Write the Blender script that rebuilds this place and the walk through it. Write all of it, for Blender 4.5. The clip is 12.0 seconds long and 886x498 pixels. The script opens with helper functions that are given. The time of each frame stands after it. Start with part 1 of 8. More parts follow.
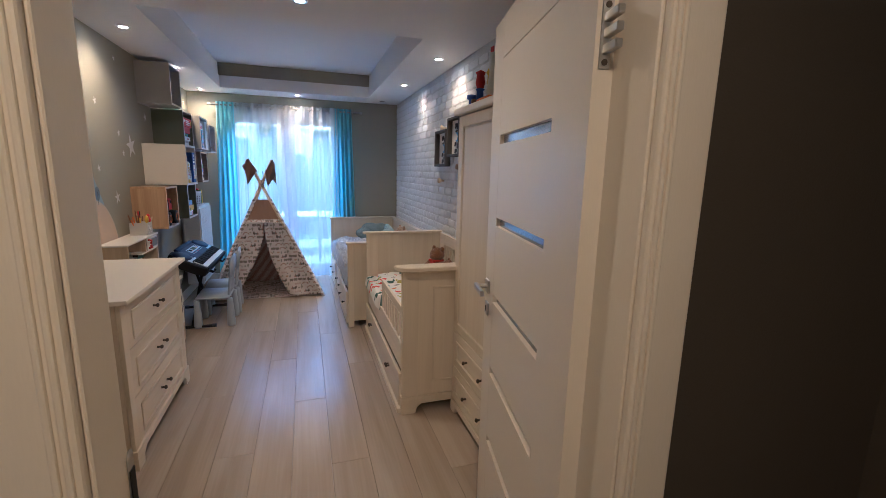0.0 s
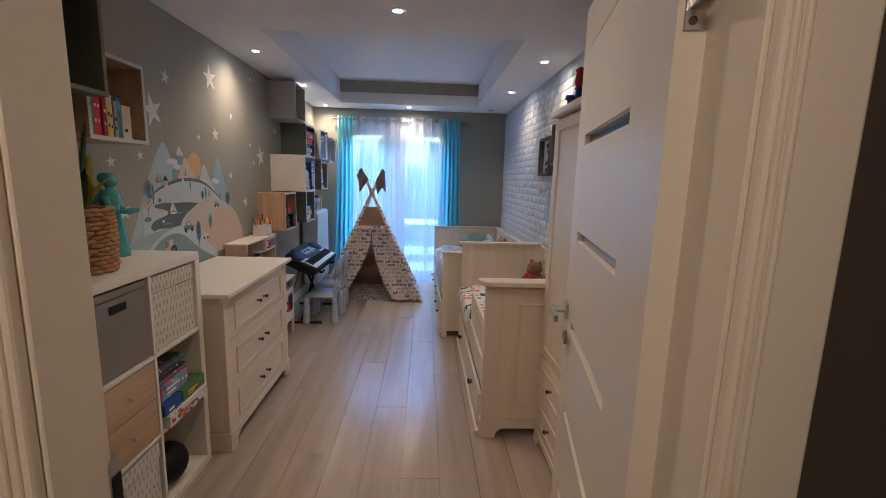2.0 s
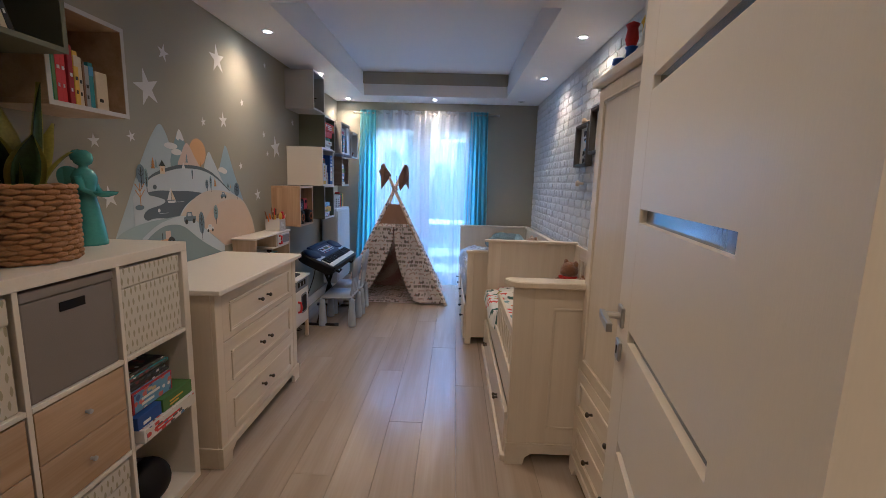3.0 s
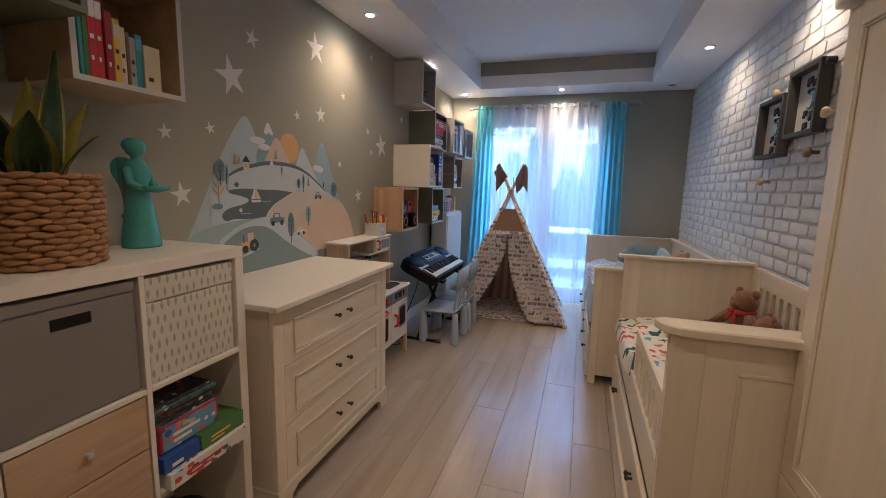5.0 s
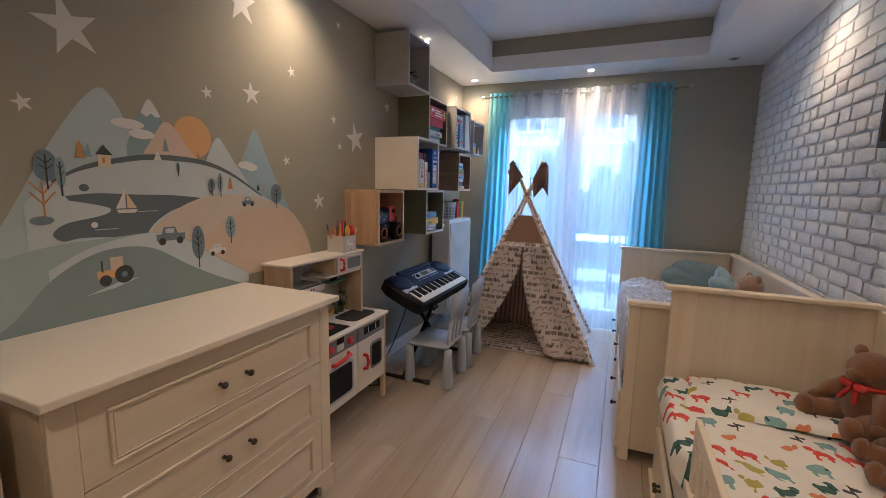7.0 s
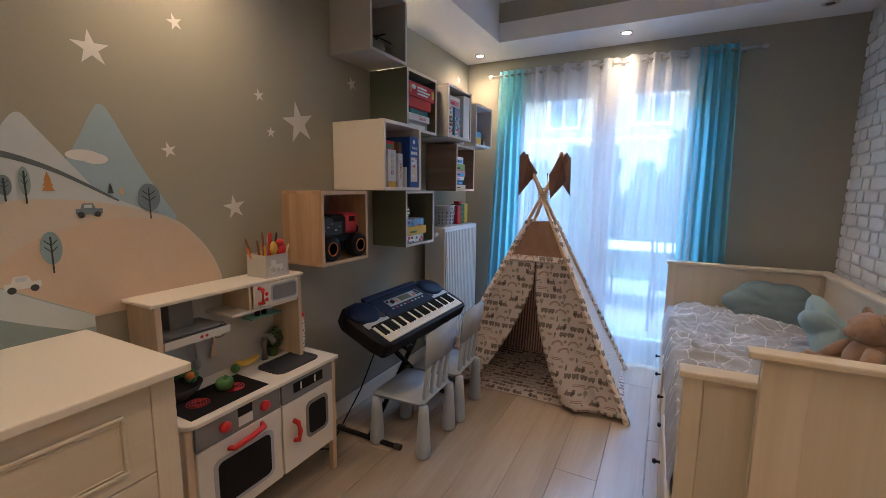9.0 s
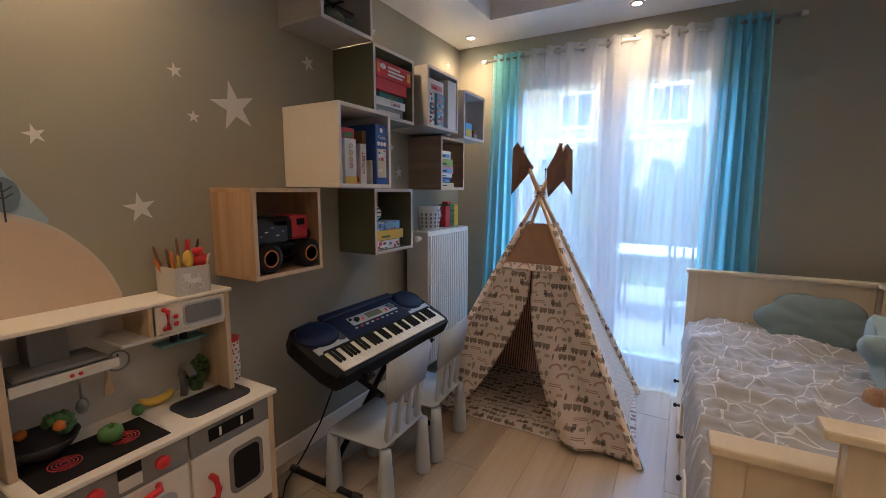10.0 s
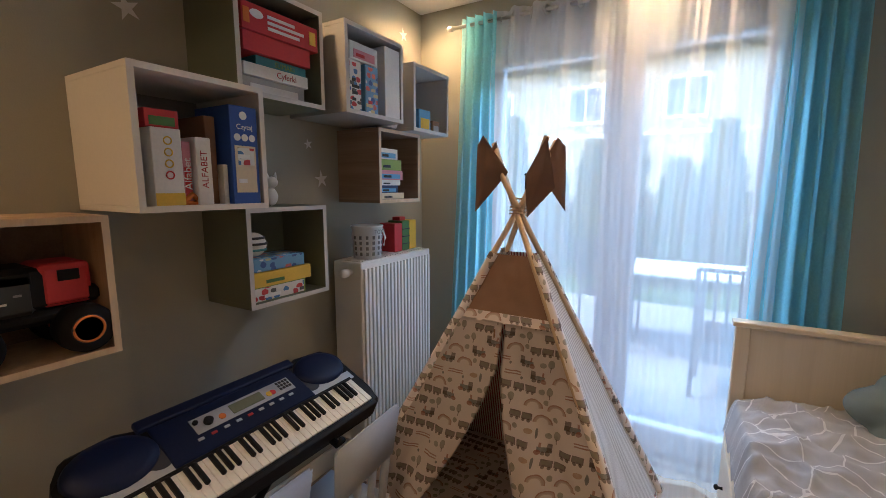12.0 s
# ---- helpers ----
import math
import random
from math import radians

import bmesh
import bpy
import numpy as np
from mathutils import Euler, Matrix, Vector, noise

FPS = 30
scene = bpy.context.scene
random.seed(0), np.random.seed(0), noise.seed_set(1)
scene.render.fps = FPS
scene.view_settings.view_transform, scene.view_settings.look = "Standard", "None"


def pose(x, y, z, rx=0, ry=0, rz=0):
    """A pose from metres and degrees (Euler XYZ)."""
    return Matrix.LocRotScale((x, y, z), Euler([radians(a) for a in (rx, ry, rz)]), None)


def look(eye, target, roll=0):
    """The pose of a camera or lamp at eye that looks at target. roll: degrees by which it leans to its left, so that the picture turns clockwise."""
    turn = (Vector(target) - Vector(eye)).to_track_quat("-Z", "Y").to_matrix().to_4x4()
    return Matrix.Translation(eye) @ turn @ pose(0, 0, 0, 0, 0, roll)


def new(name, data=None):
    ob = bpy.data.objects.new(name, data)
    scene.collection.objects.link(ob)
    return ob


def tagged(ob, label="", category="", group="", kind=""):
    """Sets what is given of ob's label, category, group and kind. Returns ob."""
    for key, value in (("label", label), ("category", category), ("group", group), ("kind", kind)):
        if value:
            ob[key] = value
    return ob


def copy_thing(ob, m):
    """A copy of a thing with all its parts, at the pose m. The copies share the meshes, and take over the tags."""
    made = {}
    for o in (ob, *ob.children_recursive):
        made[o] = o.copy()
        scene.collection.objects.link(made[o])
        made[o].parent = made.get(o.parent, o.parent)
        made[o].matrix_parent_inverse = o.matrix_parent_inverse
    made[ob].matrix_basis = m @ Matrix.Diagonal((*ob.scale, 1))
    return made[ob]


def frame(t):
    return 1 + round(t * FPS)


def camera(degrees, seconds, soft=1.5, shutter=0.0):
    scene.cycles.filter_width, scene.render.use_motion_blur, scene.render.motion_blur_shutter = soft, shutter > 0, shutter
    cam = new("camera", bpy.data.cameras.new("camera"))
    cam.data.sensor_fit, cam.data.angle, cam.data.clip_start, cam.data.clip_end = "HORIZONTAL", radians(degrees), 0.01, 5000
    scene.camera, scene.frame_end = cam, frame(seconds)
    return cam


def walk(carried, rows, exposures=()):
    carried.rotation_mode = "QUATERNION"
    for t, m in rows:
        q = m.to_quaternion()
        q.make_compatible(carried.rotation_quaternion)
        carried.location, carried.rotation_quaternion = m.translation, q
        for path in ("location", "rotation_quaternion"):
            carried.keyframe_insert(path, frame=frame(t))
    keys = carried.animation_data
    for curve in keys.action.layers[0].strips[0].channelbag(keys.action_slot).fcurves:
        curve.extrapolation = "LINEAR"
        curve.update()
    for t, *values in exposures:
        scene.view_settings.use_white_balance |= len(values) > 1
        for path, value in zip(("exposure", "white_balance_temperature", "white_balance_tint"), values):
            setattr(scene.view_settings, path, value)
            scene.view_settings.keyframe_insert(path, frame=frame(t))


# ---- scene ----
cam = camera(92.1, 12.0, soft=0.8)
PATH = [
    (0, (0.174, -0.287, 1.518), (0.781, 1.585, 1.16), 1.3),
    (0.5, (0.234, -0.285, 1.520), (0.682, 1.633, 1.176), 1.5),
    (1, (0.293, -0.274, 1.530), (0.592, 1.673, 1.187), 1.55),
    (1.5, (0.325, -0.249, 1.526), (0.507, 1.716, 1.197), 1.6),
    (2, (0.359, -0.175, 1.504), (0.447, 1.797, 1.182), 1.65),
    (2.5, (0.390, -0.013, 1.455), (0.415, 1.962, 1.143), 1.7),
    (3, (0.409, 0.137, 1.403), (0.363, 2.113, 1.097), 1.65),
    (5, (0.420, 0.698, 1.357), (-0.184, 2.582, 1.065), 1.5),
    (5.5, (0.414, 0.905, 1.357), (-0.241, 2.772, 1.067), 1.55),
    (6, (0.414, 1.103, 1.355), (-0.292, 2.953, 1.07), 1.5),
    (6.5, (0.427, 1.295, 1.358), (-0.303, 3.135, 1.071), 1.4),
    (7, (0.464, 1.522, 1.366), (-0.291, 3.351, 1.079), 1.3),
    (9, (0.455, 2.363, 1.357), (-0.457, 4.121, 1.074), 0.6),
    (9.5, (0.458, 2.594, 1.338), (-0.487, 4.335, 1.066), 0.3),
    (10, (0.451, 2.803, 1.329), (-0.52, 4.53, 1.058), 0.2),
    (10.5, (0.440, 3.028, 1.346), (-0.552, 4.743, 1.07), 0.2),
    (11, (0.431, 3.221, 1.342), (-0.581, 4.925, 1.069), 0.2),
    (11.5, (0.412, 3.452, 1.366), (-0.614, 5.146, 1.093), 0.1),
    (12, (0.323, 3.681, 1.405), (-0.685, 5.386, 1.122), 0.1),
]
walk(cam, [(t, look(eye, target, roll)) for t, eye, target, roll in PATH], [(0, 3.22, 4150, 9), (3, 3.12, 4190, 9), (6, 3.13, 4500, 9), (9, 3.02, 4710, 9), (12, 2.92, 5440, 10)])

# ---- world and lights ----
Y_WINDOW = 6.155
world = bpy.data.worlds.new("world")
scene.world = world
world.use_nodes = True
wn = world.node_tree.nodes
wbg = wn["Background"]
sky = wn.new("ShaderNodeTexSky")
sky.sky_type = "NISHITA"
sky.sun_disc = False
sky.sun_elevation = radians(38)
sky.sun_rotation = radians(200)
sky.air_density, sky.dust_density = 1.2, 1.2
world.node_tree.links.new(sky.outputs[0], wbg.inputs[0])
wbg.inputs[1].default_value = 0.135
sun = new("sun", bpy.data.lights.new("sun", "SUN"))
sun.data.energy, sun.data.angle, sun.data.color = 1.0, radians(12), (1.0, 0.95, 0.88)
sun.matrix_world = look((0, 0, 20), (9, 4, 0))

SPOT_W, HALL_W = 1.08, 1.75
portal = new("window_daylight", bpy.data.lights.new("window_daylight", "AREA"))
portal.data.shape, portal.data.size, portal.data.size_y = "RECTANGLE", 2.4, 1.4
portal.data.energy, portal.data.color = 41.0, (0.60, 0.79, 1.0)
portal.matrix_world = look((-0.03, Y_WINDOW + 1.6, 3.65), (-0.03, 4.0, 0.2))


# ---- materials ----
def nodes_of(m):
    m.use_nodes = True
    t = m.node_tree
    return t, t.nodes, t.links, t.nodes["Principled BSDF"]


def mat(name, color, rough=0.5, metal=0.0, var=0.06, scale=6.0, bump=0.02, grain=120.0, stretch=(1, 1, 1), clear=0.0, sheen=0.0):
    """A plain surface with variation at two scales and a fine relief."""
    m = bpy.data.materials.new(name)
    t, n, l, p = nodes_of(m)
    co = n.new("ShaderNodeTexCoord")
    mp = n.new("ShaderNodeMapping")
    mp.inputs["Scale"].default_value = stretch
    l.new(co.outputs["Object"], mp.inputs[0])
    a = n.new("ShaderNodeTexNoise")
    a.inputs["Scale"].default_value, a.inputs["Detail"].default_value = scale, 4
    b = n.new("ShaderNodeTexNoise")
    b.inputs["Scale"].default_value, b.inputs["Detail"].default_value = grain, 3
    l.new(mp.outputs[0], a.inputs[0]), l.new(mp.outputs[0], b.inputs[0])
    mx = n.new("ShaderNodeMath")
    mx.operation = "ADD"
    l.new(a.outputs[0], mx.inputs[0]), l.new(b.outputs[0], mx.inputs[1])
    rp = n.new("ShaderNodeMapRange")
    rp.inputs[1].default_value, rp.inputs[2].default_value = 0.6, 1.4
    rp.inputs[3].default_value, rp.inputs[4].default_value = 1 - var, 1 + var
    l.new(mx.outputs[0], rp.inputs[0])
    cm = n.new("ShaderNodeVectorMath")
    cm.operation = "SCALE"
    cm.inputs[0].default_value = color
    l.new(rp.outputs[0], cm.inputs["Scale"])
    l.new(cm.outputs[0], p.inputs["Base Color"])
    rr = n.new("ShaderNodeMapRange")
    rr.inputs[1].default_value, rr.inputs[2].default_value = 0.3, 0.7
    rr.inputs[3].default_value, rr.inputs[4].default_value = max(0.02, rough - 0.06), min(1, rough + 0.06)
    l.new(a.outputs[0], rr.inputs[0]), l.new(rr.outputs[0], p.inputs["Roughness"])
    p.inputs["Metallic"].default_value = metal
    p.inputs["Coat Weight"].default_value = clear
    p.inputs["Sheen Weight"].default_value = sheen
    if bump:
        bp = n.new("ShaderNodeBump")
        bp.inputs["Strength"].default_value, bp.inputs["Distance"].default_value = 0.5, bump * 0.02
        l.new(b.outputs[0], bp.inputs["Height"]), l.new(bp.outputs[0], p.inputs["Normal"])
    return m


def wood(name, dark, light, axis="z", rough=0.45, scale=1.0, ring=0.5):
    """Wood with grain along one axis; each piece differs a little."""
    m = bpy.data.materials.new(name)
    t, n, l, p = nodes_of(m)
    co, info = n.new("ShaderNodeTexCoord"), n.new("ShaderNodeObjectInfo")
    off = n.new("ShaderNodeVectorMath")
    off.operation = "ADD"
    sc = n.new("ShaderNodeVectorMath")
    sc.operation = "SCALE"
    sc.inputs[0].default_value = (13.0, 7.0, 5.0)
    l.new(info.outputs["Random"], sc.inputs["Scale"])
    l.new(co.outputs["Object"], off.inputs[0]), l.new(sc.outputs[0], off.inputs[1])
    mp = n.new("ShaderNodeMapping")
    k = [14 * scale] * 3
    k["xyz".index(axis)] = 1.1 * scale
    mp.inputs["Scale"].default_value = k
    l.new(off.outputs[0], mp.inputs[0])
    a = n.new("ShaderNodeTexNoise")
    a.inputs["Scale"].default_value, a.inputs["Detail"].default_value, a.inputs["Distortion"].default_value = 1.4, 5, ring
    l.new(mp.outputs[0], a.inputs[0])
    mp2 = n.new("ShaderNodeMapping")
    k2 = [170 * scale] * 3
    k2["xyz".index(axis)] = 4 * scale
    mp2.inputs["Scale"].default_value = k2
    l.new(off.outputs[0], mp2.inputs[0])
    b = n.new("ShaderNodeTexNoise")
    b.inputs["Scale"].default_value, b.inputs["Detail"].default_value = 1.0, 2
    l.new(mp2.outputs[0], b.inputs[0])
    ad = n.new("ShaderNodeMath")
    ad.operation = "MULTIPLY_ADD"
    ad.inputs[1].default_value = 0.35
    l.new(b.outputs[0], ad.inputs[0]), l.new(a.outputs[0], ad.inputs[2])
    rp = n.new("ShaderNodeValToRGB")
    rp.color_ramp.elements[0].position, rp.color_ramp.elements[0].color = 0.42, (*dark, 1)
    rp.color_ramp.elements[1].position, rp.color_ramp.elements[1].color = 0.86, (*light, 1)
    l.new(ad.outputs[0], rp.inputs[0])
    hs = n.new("ShaderNodeHueSaturation")
    vr = n.new("ShaderNodeMapRange")
    vr.inputs[3].default_value, vr.inputs[4].default_value = 0.95, 1.05
    l.new(info.outputs["Random"], vr.inputs[0]), l.new(vr.outputs[0], hs.inputs["Value"])
    l.new(rp.outputs[0], hs.inputs["Color"]), l.new(hs.outputs[0], p.inputs["Base Color"])
    p.inputs["Roughness"].default_value = rough
    bp = n.new("ShaderNodeBump")
    bp.inputs["Strength"].default_value, bp.inputs["Distance"].default_value = 0.25, 0.001
    l.new(b.outputs[0], bp.inputs["Height"]), l.new(bp.outputs[0], p.inputs["Normal"])
    return m


def printed(name, ground, cell, motifs, rough=0.85, jitter=0.5, weave=900.0, stagger=0.5, sketch=0.0):
    """Printed cloth over UVs in metres: cells with one motif each. motifs: (share, half width, half height, power, colour)."""
    m = bpy.data.materials.new(name)
    t, n, l, p = nodes_of(m)

    def mth(op, a, b=0.0, c=0.0):
        q = n.new("ShaderNodeMath")
        q.operation = op
        for i, v in enumerate((a, b, c)):
            if isinstance(v, (int, float)):
                q.inputs[i].default_value = v
            else:
                l.new(v, q.inputs[i])
        return q.outputs[0]
    uv = n.new("ShaderNodeUVMap")
    sp = n.new("ShaderNodeSeparateXYZ")
    l.new(uv.outputs[0], sp.inputs[0])
    v = mth("DIVIDE", sp.outputs[1], cell[1])
    row = mth("FLOOR", v)
    u = mth("ADD", mth("DIVIDE", sp.outputs[0], cell[0]), mth("MULTIPLY", row, stagger))
    col = mth("FLOOR", u)
    cb = n.new("ShaderNodeCombineXYZ")
    l.new(col, cb.inputs[0]), l.new(row, cb.inputs[1])
    wn_ = n.new("ShaderNodeTexWhiteNoise")
    wn_.noise_dimensions = "3D"
    l.new(cb.outputs[0], wn_.inputs[0])
    sc = n.new("ShaderNodeSeparateColor")
    l.new(wn_.outputs["Color"], sc.inputs[0])
    fx = mth("SUBTRACT", mth("SUBTRACT", u, col), mth("MULTIPLY_ADD", mth("SUBTRACT", sc.outputs[1], 0.5), jitter, 0.5))
    fy = mth("SUBTRACT", mth("SUBTRACT", v, row), mth("MULTIPLY_ADD", mth("SUBTRACT", sc.outputs[2], 0.5), jitter, 0.5))
    nz = n.new("ShaderNodeTexNoise")
    nz.inputs["Scale"].default_value, nz.inputs["Detail"].default_value = 1.6 / cell[0], 2
    l.new(uv.outputs[0], nz.inputs[0])
    wob = mth("MULTIPLY", mth("SUBTRACT", nz.outputs[0], 0.5), 0.9)
    fine = n.new("ShaderNodeTexNoise")
    fine.inputs["Scale"].default_value, fine.inputs["Detail"].default_value = 9.0 / cell[0], 1
    l.new(uv.outputs[0], fine.inputs[0])
    drawn = mth("GREATER_THAN", fine.outputs[0], sketch)
    color = None
    low = 0.0
    for share, hw, hh, power, tint in motifs:
        d = mth("ADD", mth("POWER", mth("ABSOLUTE", mth("DIVIDE", fx, hw)), power), mth("POWER", mth("ABSOLUTE", mth("DIVIDE", fy, hh)), power))
        mask = mth("LESS_THAN", mth("ADD", d, wob), 1.0)
        pick = mth("MULTIPLY", mth("GREATER_THAN", wn_.outputs["Value"], low), mth("LESS_THAN", wn_.outputs["Value"], low + share))
        low += share
        mx = n.new("ShaderNodeMix")
        mx.data_type = "RGBA"
        l.new(mth("MULTIPLY", mth("MULTIPLY", mask, pick), drawn), mx.inputs[0])
        if color is None:
            mx.inputs[6].default_value = (*ground, 1)
        else:
            l.new(color, mx.inputs[6])
        mx.inputs[7].default_value = (*tint, 1)
        color = mx.outputs[2]
    l.new(color, p.inputs["Base Color"])
    p.inputs["Roughness"].default_value = rough
    wv = n.new("ShaderNodeTexNoise")
    wv.inputs["Scale"].default_value = weave
    l.new(uv.outputs[0], wv.inputs[0])
    bp = n.new("ShaderNodeBump")
    bp.inputs["Strength"].default_value, bp.inputs["Distance"].default_value = 0.3, 0.001
    l.new(wv.outputs[0], bp.inputs["Height"]), l.new(bp.outputs[0], p.inputs["Normal"])
    return m


def figures(name, ground, cell, motifs, jitter=0.3, stagger=0.5, wobble=0.25, faded=0.35, rough=0.85, weave=900.0):
    """Printed cloth over UVs in metres: one little figure a cell, drawn from ovals "o", bars "b" and arcs "a".
    motifs: (share, [(kind, centre x, centre y, half width, half height, colour), ...]) in parts of a cell."""
    m = bpy.data.materials.new(name)
    t, n, l, p = nodes_of(m)

    def mth(op, a, b=0.0, c=0.0):
        q = n.new("ShaderNodeMath")
        q.operation = op
        for i, v in enumerate((a, b, c)):
            if isinstance(v, (int, float)):
                q.inputs[i].default_value = v
            else:
                l.new(v, q.inputs[i])
        return q.outputs[0]
    uv = n.new("ShaderNodeUVMap")
    sp = n.new("ShaderNodeSeparateXYZ")
    l.new(uv.outputs[0], sp.inputs[0])
    v = mth("DIVIDE", sp.outputs[1], cell[1])
    row = mth("FLOOR", v)
    u = mth("ADD", mth("DIVIDE", sp.outputs[0], cell[0]), mth("MULTIPLY", row, stagger))
    col = mth("FLOOR", u)
    cb = n.new("ShaderNodeCombineXYZ")
    l.new(col, cb.inputs[0]), l.new(row, cb.inputs[1])
    wn_ = n.new("ShaderNodeTexWhiteNoise")
    wn_.noise_dimensions = "3D"
    l.new(cb.outputs[0], wn_.inputs[0])
    sc = n.new("ShaderNodeSeparateColor")
    l.new(wn_.outputs["Color"], sc.inputs[0])
    nz = n.new("ShaderNodeTexNoise")
    nz.inputs["Scale"].default_value, nz.inputs["Detail"].default_value = 3.0 / cell[0], 1
    l.new(uv.outputs[0], nz.inputs[0])
    wob = mth("MULTIPLY", mth("SUBTRACT", nz.outputs[0], 0.5), wobble)
    flip = mth("SIGN", mth("SUBTRACT", sc.outputs[0], 0.45))
    fx = mth("MULTIPLY", mth("SUBTRACT", mth("SUBTRACT", u, col), mth("MULTIPLY_ADD", mth("SUBTRACT", sc.outputs[1], 0.5), jitter, 0.5)), flip)
    fy = mth("SUBTRACT", mth("SUBTRACT", v, row), mth("MULTIPLY_ADD", mth("SUBTRACT", sc.outputs[2], 0.5), jitter, 0.5))
    fx, fy = mth("ADD", fx, mth("MULTIPLY", wob, 0.25)), mth("ADD", fy, mth("MULTIPLY", wob, 0.25))
    wash = n.new("ShaderNodeTexNoise")
    wash.inputs["Scale"].default_value, wash.inputs["Detail"].default_value = 5.0 / cell[0], 2
    l.new(uv.outputs[0], wash.inputs[0])
    ink = mth("SUBTRACT", 1.0, mth("MULTIPLY", wash.outputs[0], faded))
    color, low = None, 0.0
    for share, shapes in motifs:
        pick = mth("MULTIPLY", mth("GREATER_THAN", wn_.outputs["Value"], low), mth("LESS_THAN", wn_.outputs["Value"], low + share))
        low += share
        for kind, cx, cy, hw, hh, tint in shapes:
            dx, dy = mth("DIVIDE", mth("SUBTRACT", fx, cx), hw), mth("DIVIDE", mth("SUBTRACT", fy, cy), hh)
            if kind == "b":
                mask = mth("LESS_THAN", mth("MAXIMUM", mth("ABSOLUTE", dx), mth("ABSOLUTE", dy)), 1.0)
            else:
                r = mth("ADD", mth("MULTIPLY", dx, dx), mth("MULTIPLY", dy, dy))
                mask = mth("LESS_THAN", mth("ADD", r, wob), 1.0)
                if kind == "a":
                    mask = mth("MULTIPLY", mth("MULTIPLY", mask, mth("GREATER_THAN", r, 0.5)), mth("GREATER_THAN", dy, 0.0))
            mx = n.new("ShaderNodeMix")
            mx.data_type = "RGBA"
            l.new(mth("MULTIPLY", mth("MULTIPLY", mask, pick), ink), mx.inputs[0])
            if color is None:
                mx.inputs[6].default_value = (*ground, 1)
            else:
                l.new(color, mx.inputs[6])
            mx.inputs[7].default_value = (*tint, 1)
            color = mx.outputs[2]
    l.new(color, p.inputs["Base Color"])
    p.inputs["Roughness"].default_value = rough
    wv = n.new("ShaderNodeTexNoise")
    wv.inputs["Scale"].default_value = weave
    l.new(uv.outputs[0], wv.inputs[0])
    bp = n.new("ShaderNodeBump")
    bp.inputs["Strength"].default_value, bp.inputs["Distance"].default_value = 0.3, 0.001
    l.new(wv.outputs[0], bp.inputs["Height"]), l.new(bp.outputs[0], p.inputs["Normal"])
    return m


def glass(name, tint=(0.95, 0.98, 1.0), rough=0.02, clear=0.85):
    m = bpy.data.materials.new(name)
    t, n, l, p = nodes_of(m)
    tr, gl, mx = n.new("ShaderNodeBsdfTransparent"), n.new("ShaderNodeBsdfGlossy"), n.new("ShaderNodeMixShader")
    tr.inputs[0].default_value = (*tint, 1)
    gl.inputs["Roughness"].default_value = rough
    fr = n.new("ShaderNodeFresnel")
    fr.inputs[0].default_value = 1.45
    l.new(fr.outputs[0], mx.inputs[0]), l.new(tr.outputs[0], mx.inputs[1]), l.new(gl.outputs[0], mx.inputs[2])
    l.new(mx.outputs[0], n["Material Output"].inputs[0])
    return m


def cloth_through(name, color, clear, glow, scale=400.0):
    """Thin cloth: lets part of the light straight through, spreads part of it."""
    m = bpy.data.materials.new(name)
    t, n, l, p = nodes_of(m)
    tr, tl, df = n.new("ShaderNodeBsdfTransparent"), n.new("ShaderNodeBsdfTranslucent"), n.new("ShaderNodeBsdfDiffuse")
    co, nz = n.new("ShaderNodeTexCoord"), n.new("ShaderNodeTexNoise")
    nz.inputs["Scale"].default_value = scale
    l.new(co.outputs["Object"], nz.inputs[0])
    rp = n.new("ShaderNodeMapRange")
    rp.inputs[3].default_value, rp.inputs[4].default_value = 0.85, 1.1
    l.new(nz.outputs[0], rp.inputs[0])
    cm = n.new("ShaderNodeVectorMath")
    cm.operation = "SCALE"
    cm.inputs[0].default_value = color
    l.new(rp.outputs[0], cm.inputs["Scale"])
    l.new(cm.outputs[0], tl.inputs[0]), l.new(cm.outputs[0], df.inputs[0])
    m1, m2 = n.new("ShaderNodeMixShader"), n.new("ShaderNodeMixShader")
    m1.inputs[0].default_value = glow
    l.new(df.outputs[0], m1.inputs[1]), l.new(tl.outputs[0], m1.inputs[2])
    m2.inputs[0].default_value = clear
    l.new(m1.outputs[0], m2.inputs[1]), l.new(tr.outputs[0], m2.inputs[2])
    l.new(m2.outputs[0], n["Material Output"].inputs[0])
    return m


def glowing(name, color, strength):
    m = bpy.data.materials.new(name)
    t, n, l, p = nodes_of(m)
    p.inputs["Base Color"].default_value = (*color, 1)
    p.inputs["Emission Color"].default_value = (*color, 1)
    p.inputs["Emission Strength"].default_value = strength
    return m


WALL = mat("grey_wall_paint", (0.365, 0.350, 0.278), 0.8, var=0.04, scale=2.0, bump=0.05, grain=260)
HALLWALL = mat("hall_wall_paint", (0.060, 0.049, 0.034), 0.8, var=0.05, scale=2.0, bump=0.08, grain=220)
CEIL = mat("white_ceiling_paint", (0.80, 0.80, 0.79), 0.85, var=0.02, scale=1.5, bump=0.04, grain=300)
WHITE = mat("white_lacquer", (0.80, 0.75, 0.665), 0.38, var=0.03, scale=3, bump=0.01)
IVORY = wood("ivory_painted_wood", (0.68, 0.595, 0.455), (0.76, 0.68, 0.545), "z", 0.42, 0.8)
IVORY_H = wood("ivory_painted_wood_level", (0.68, 0.595, 0.455), (0.76, 0.68, 0.545), "y", 0.42, 0.8)
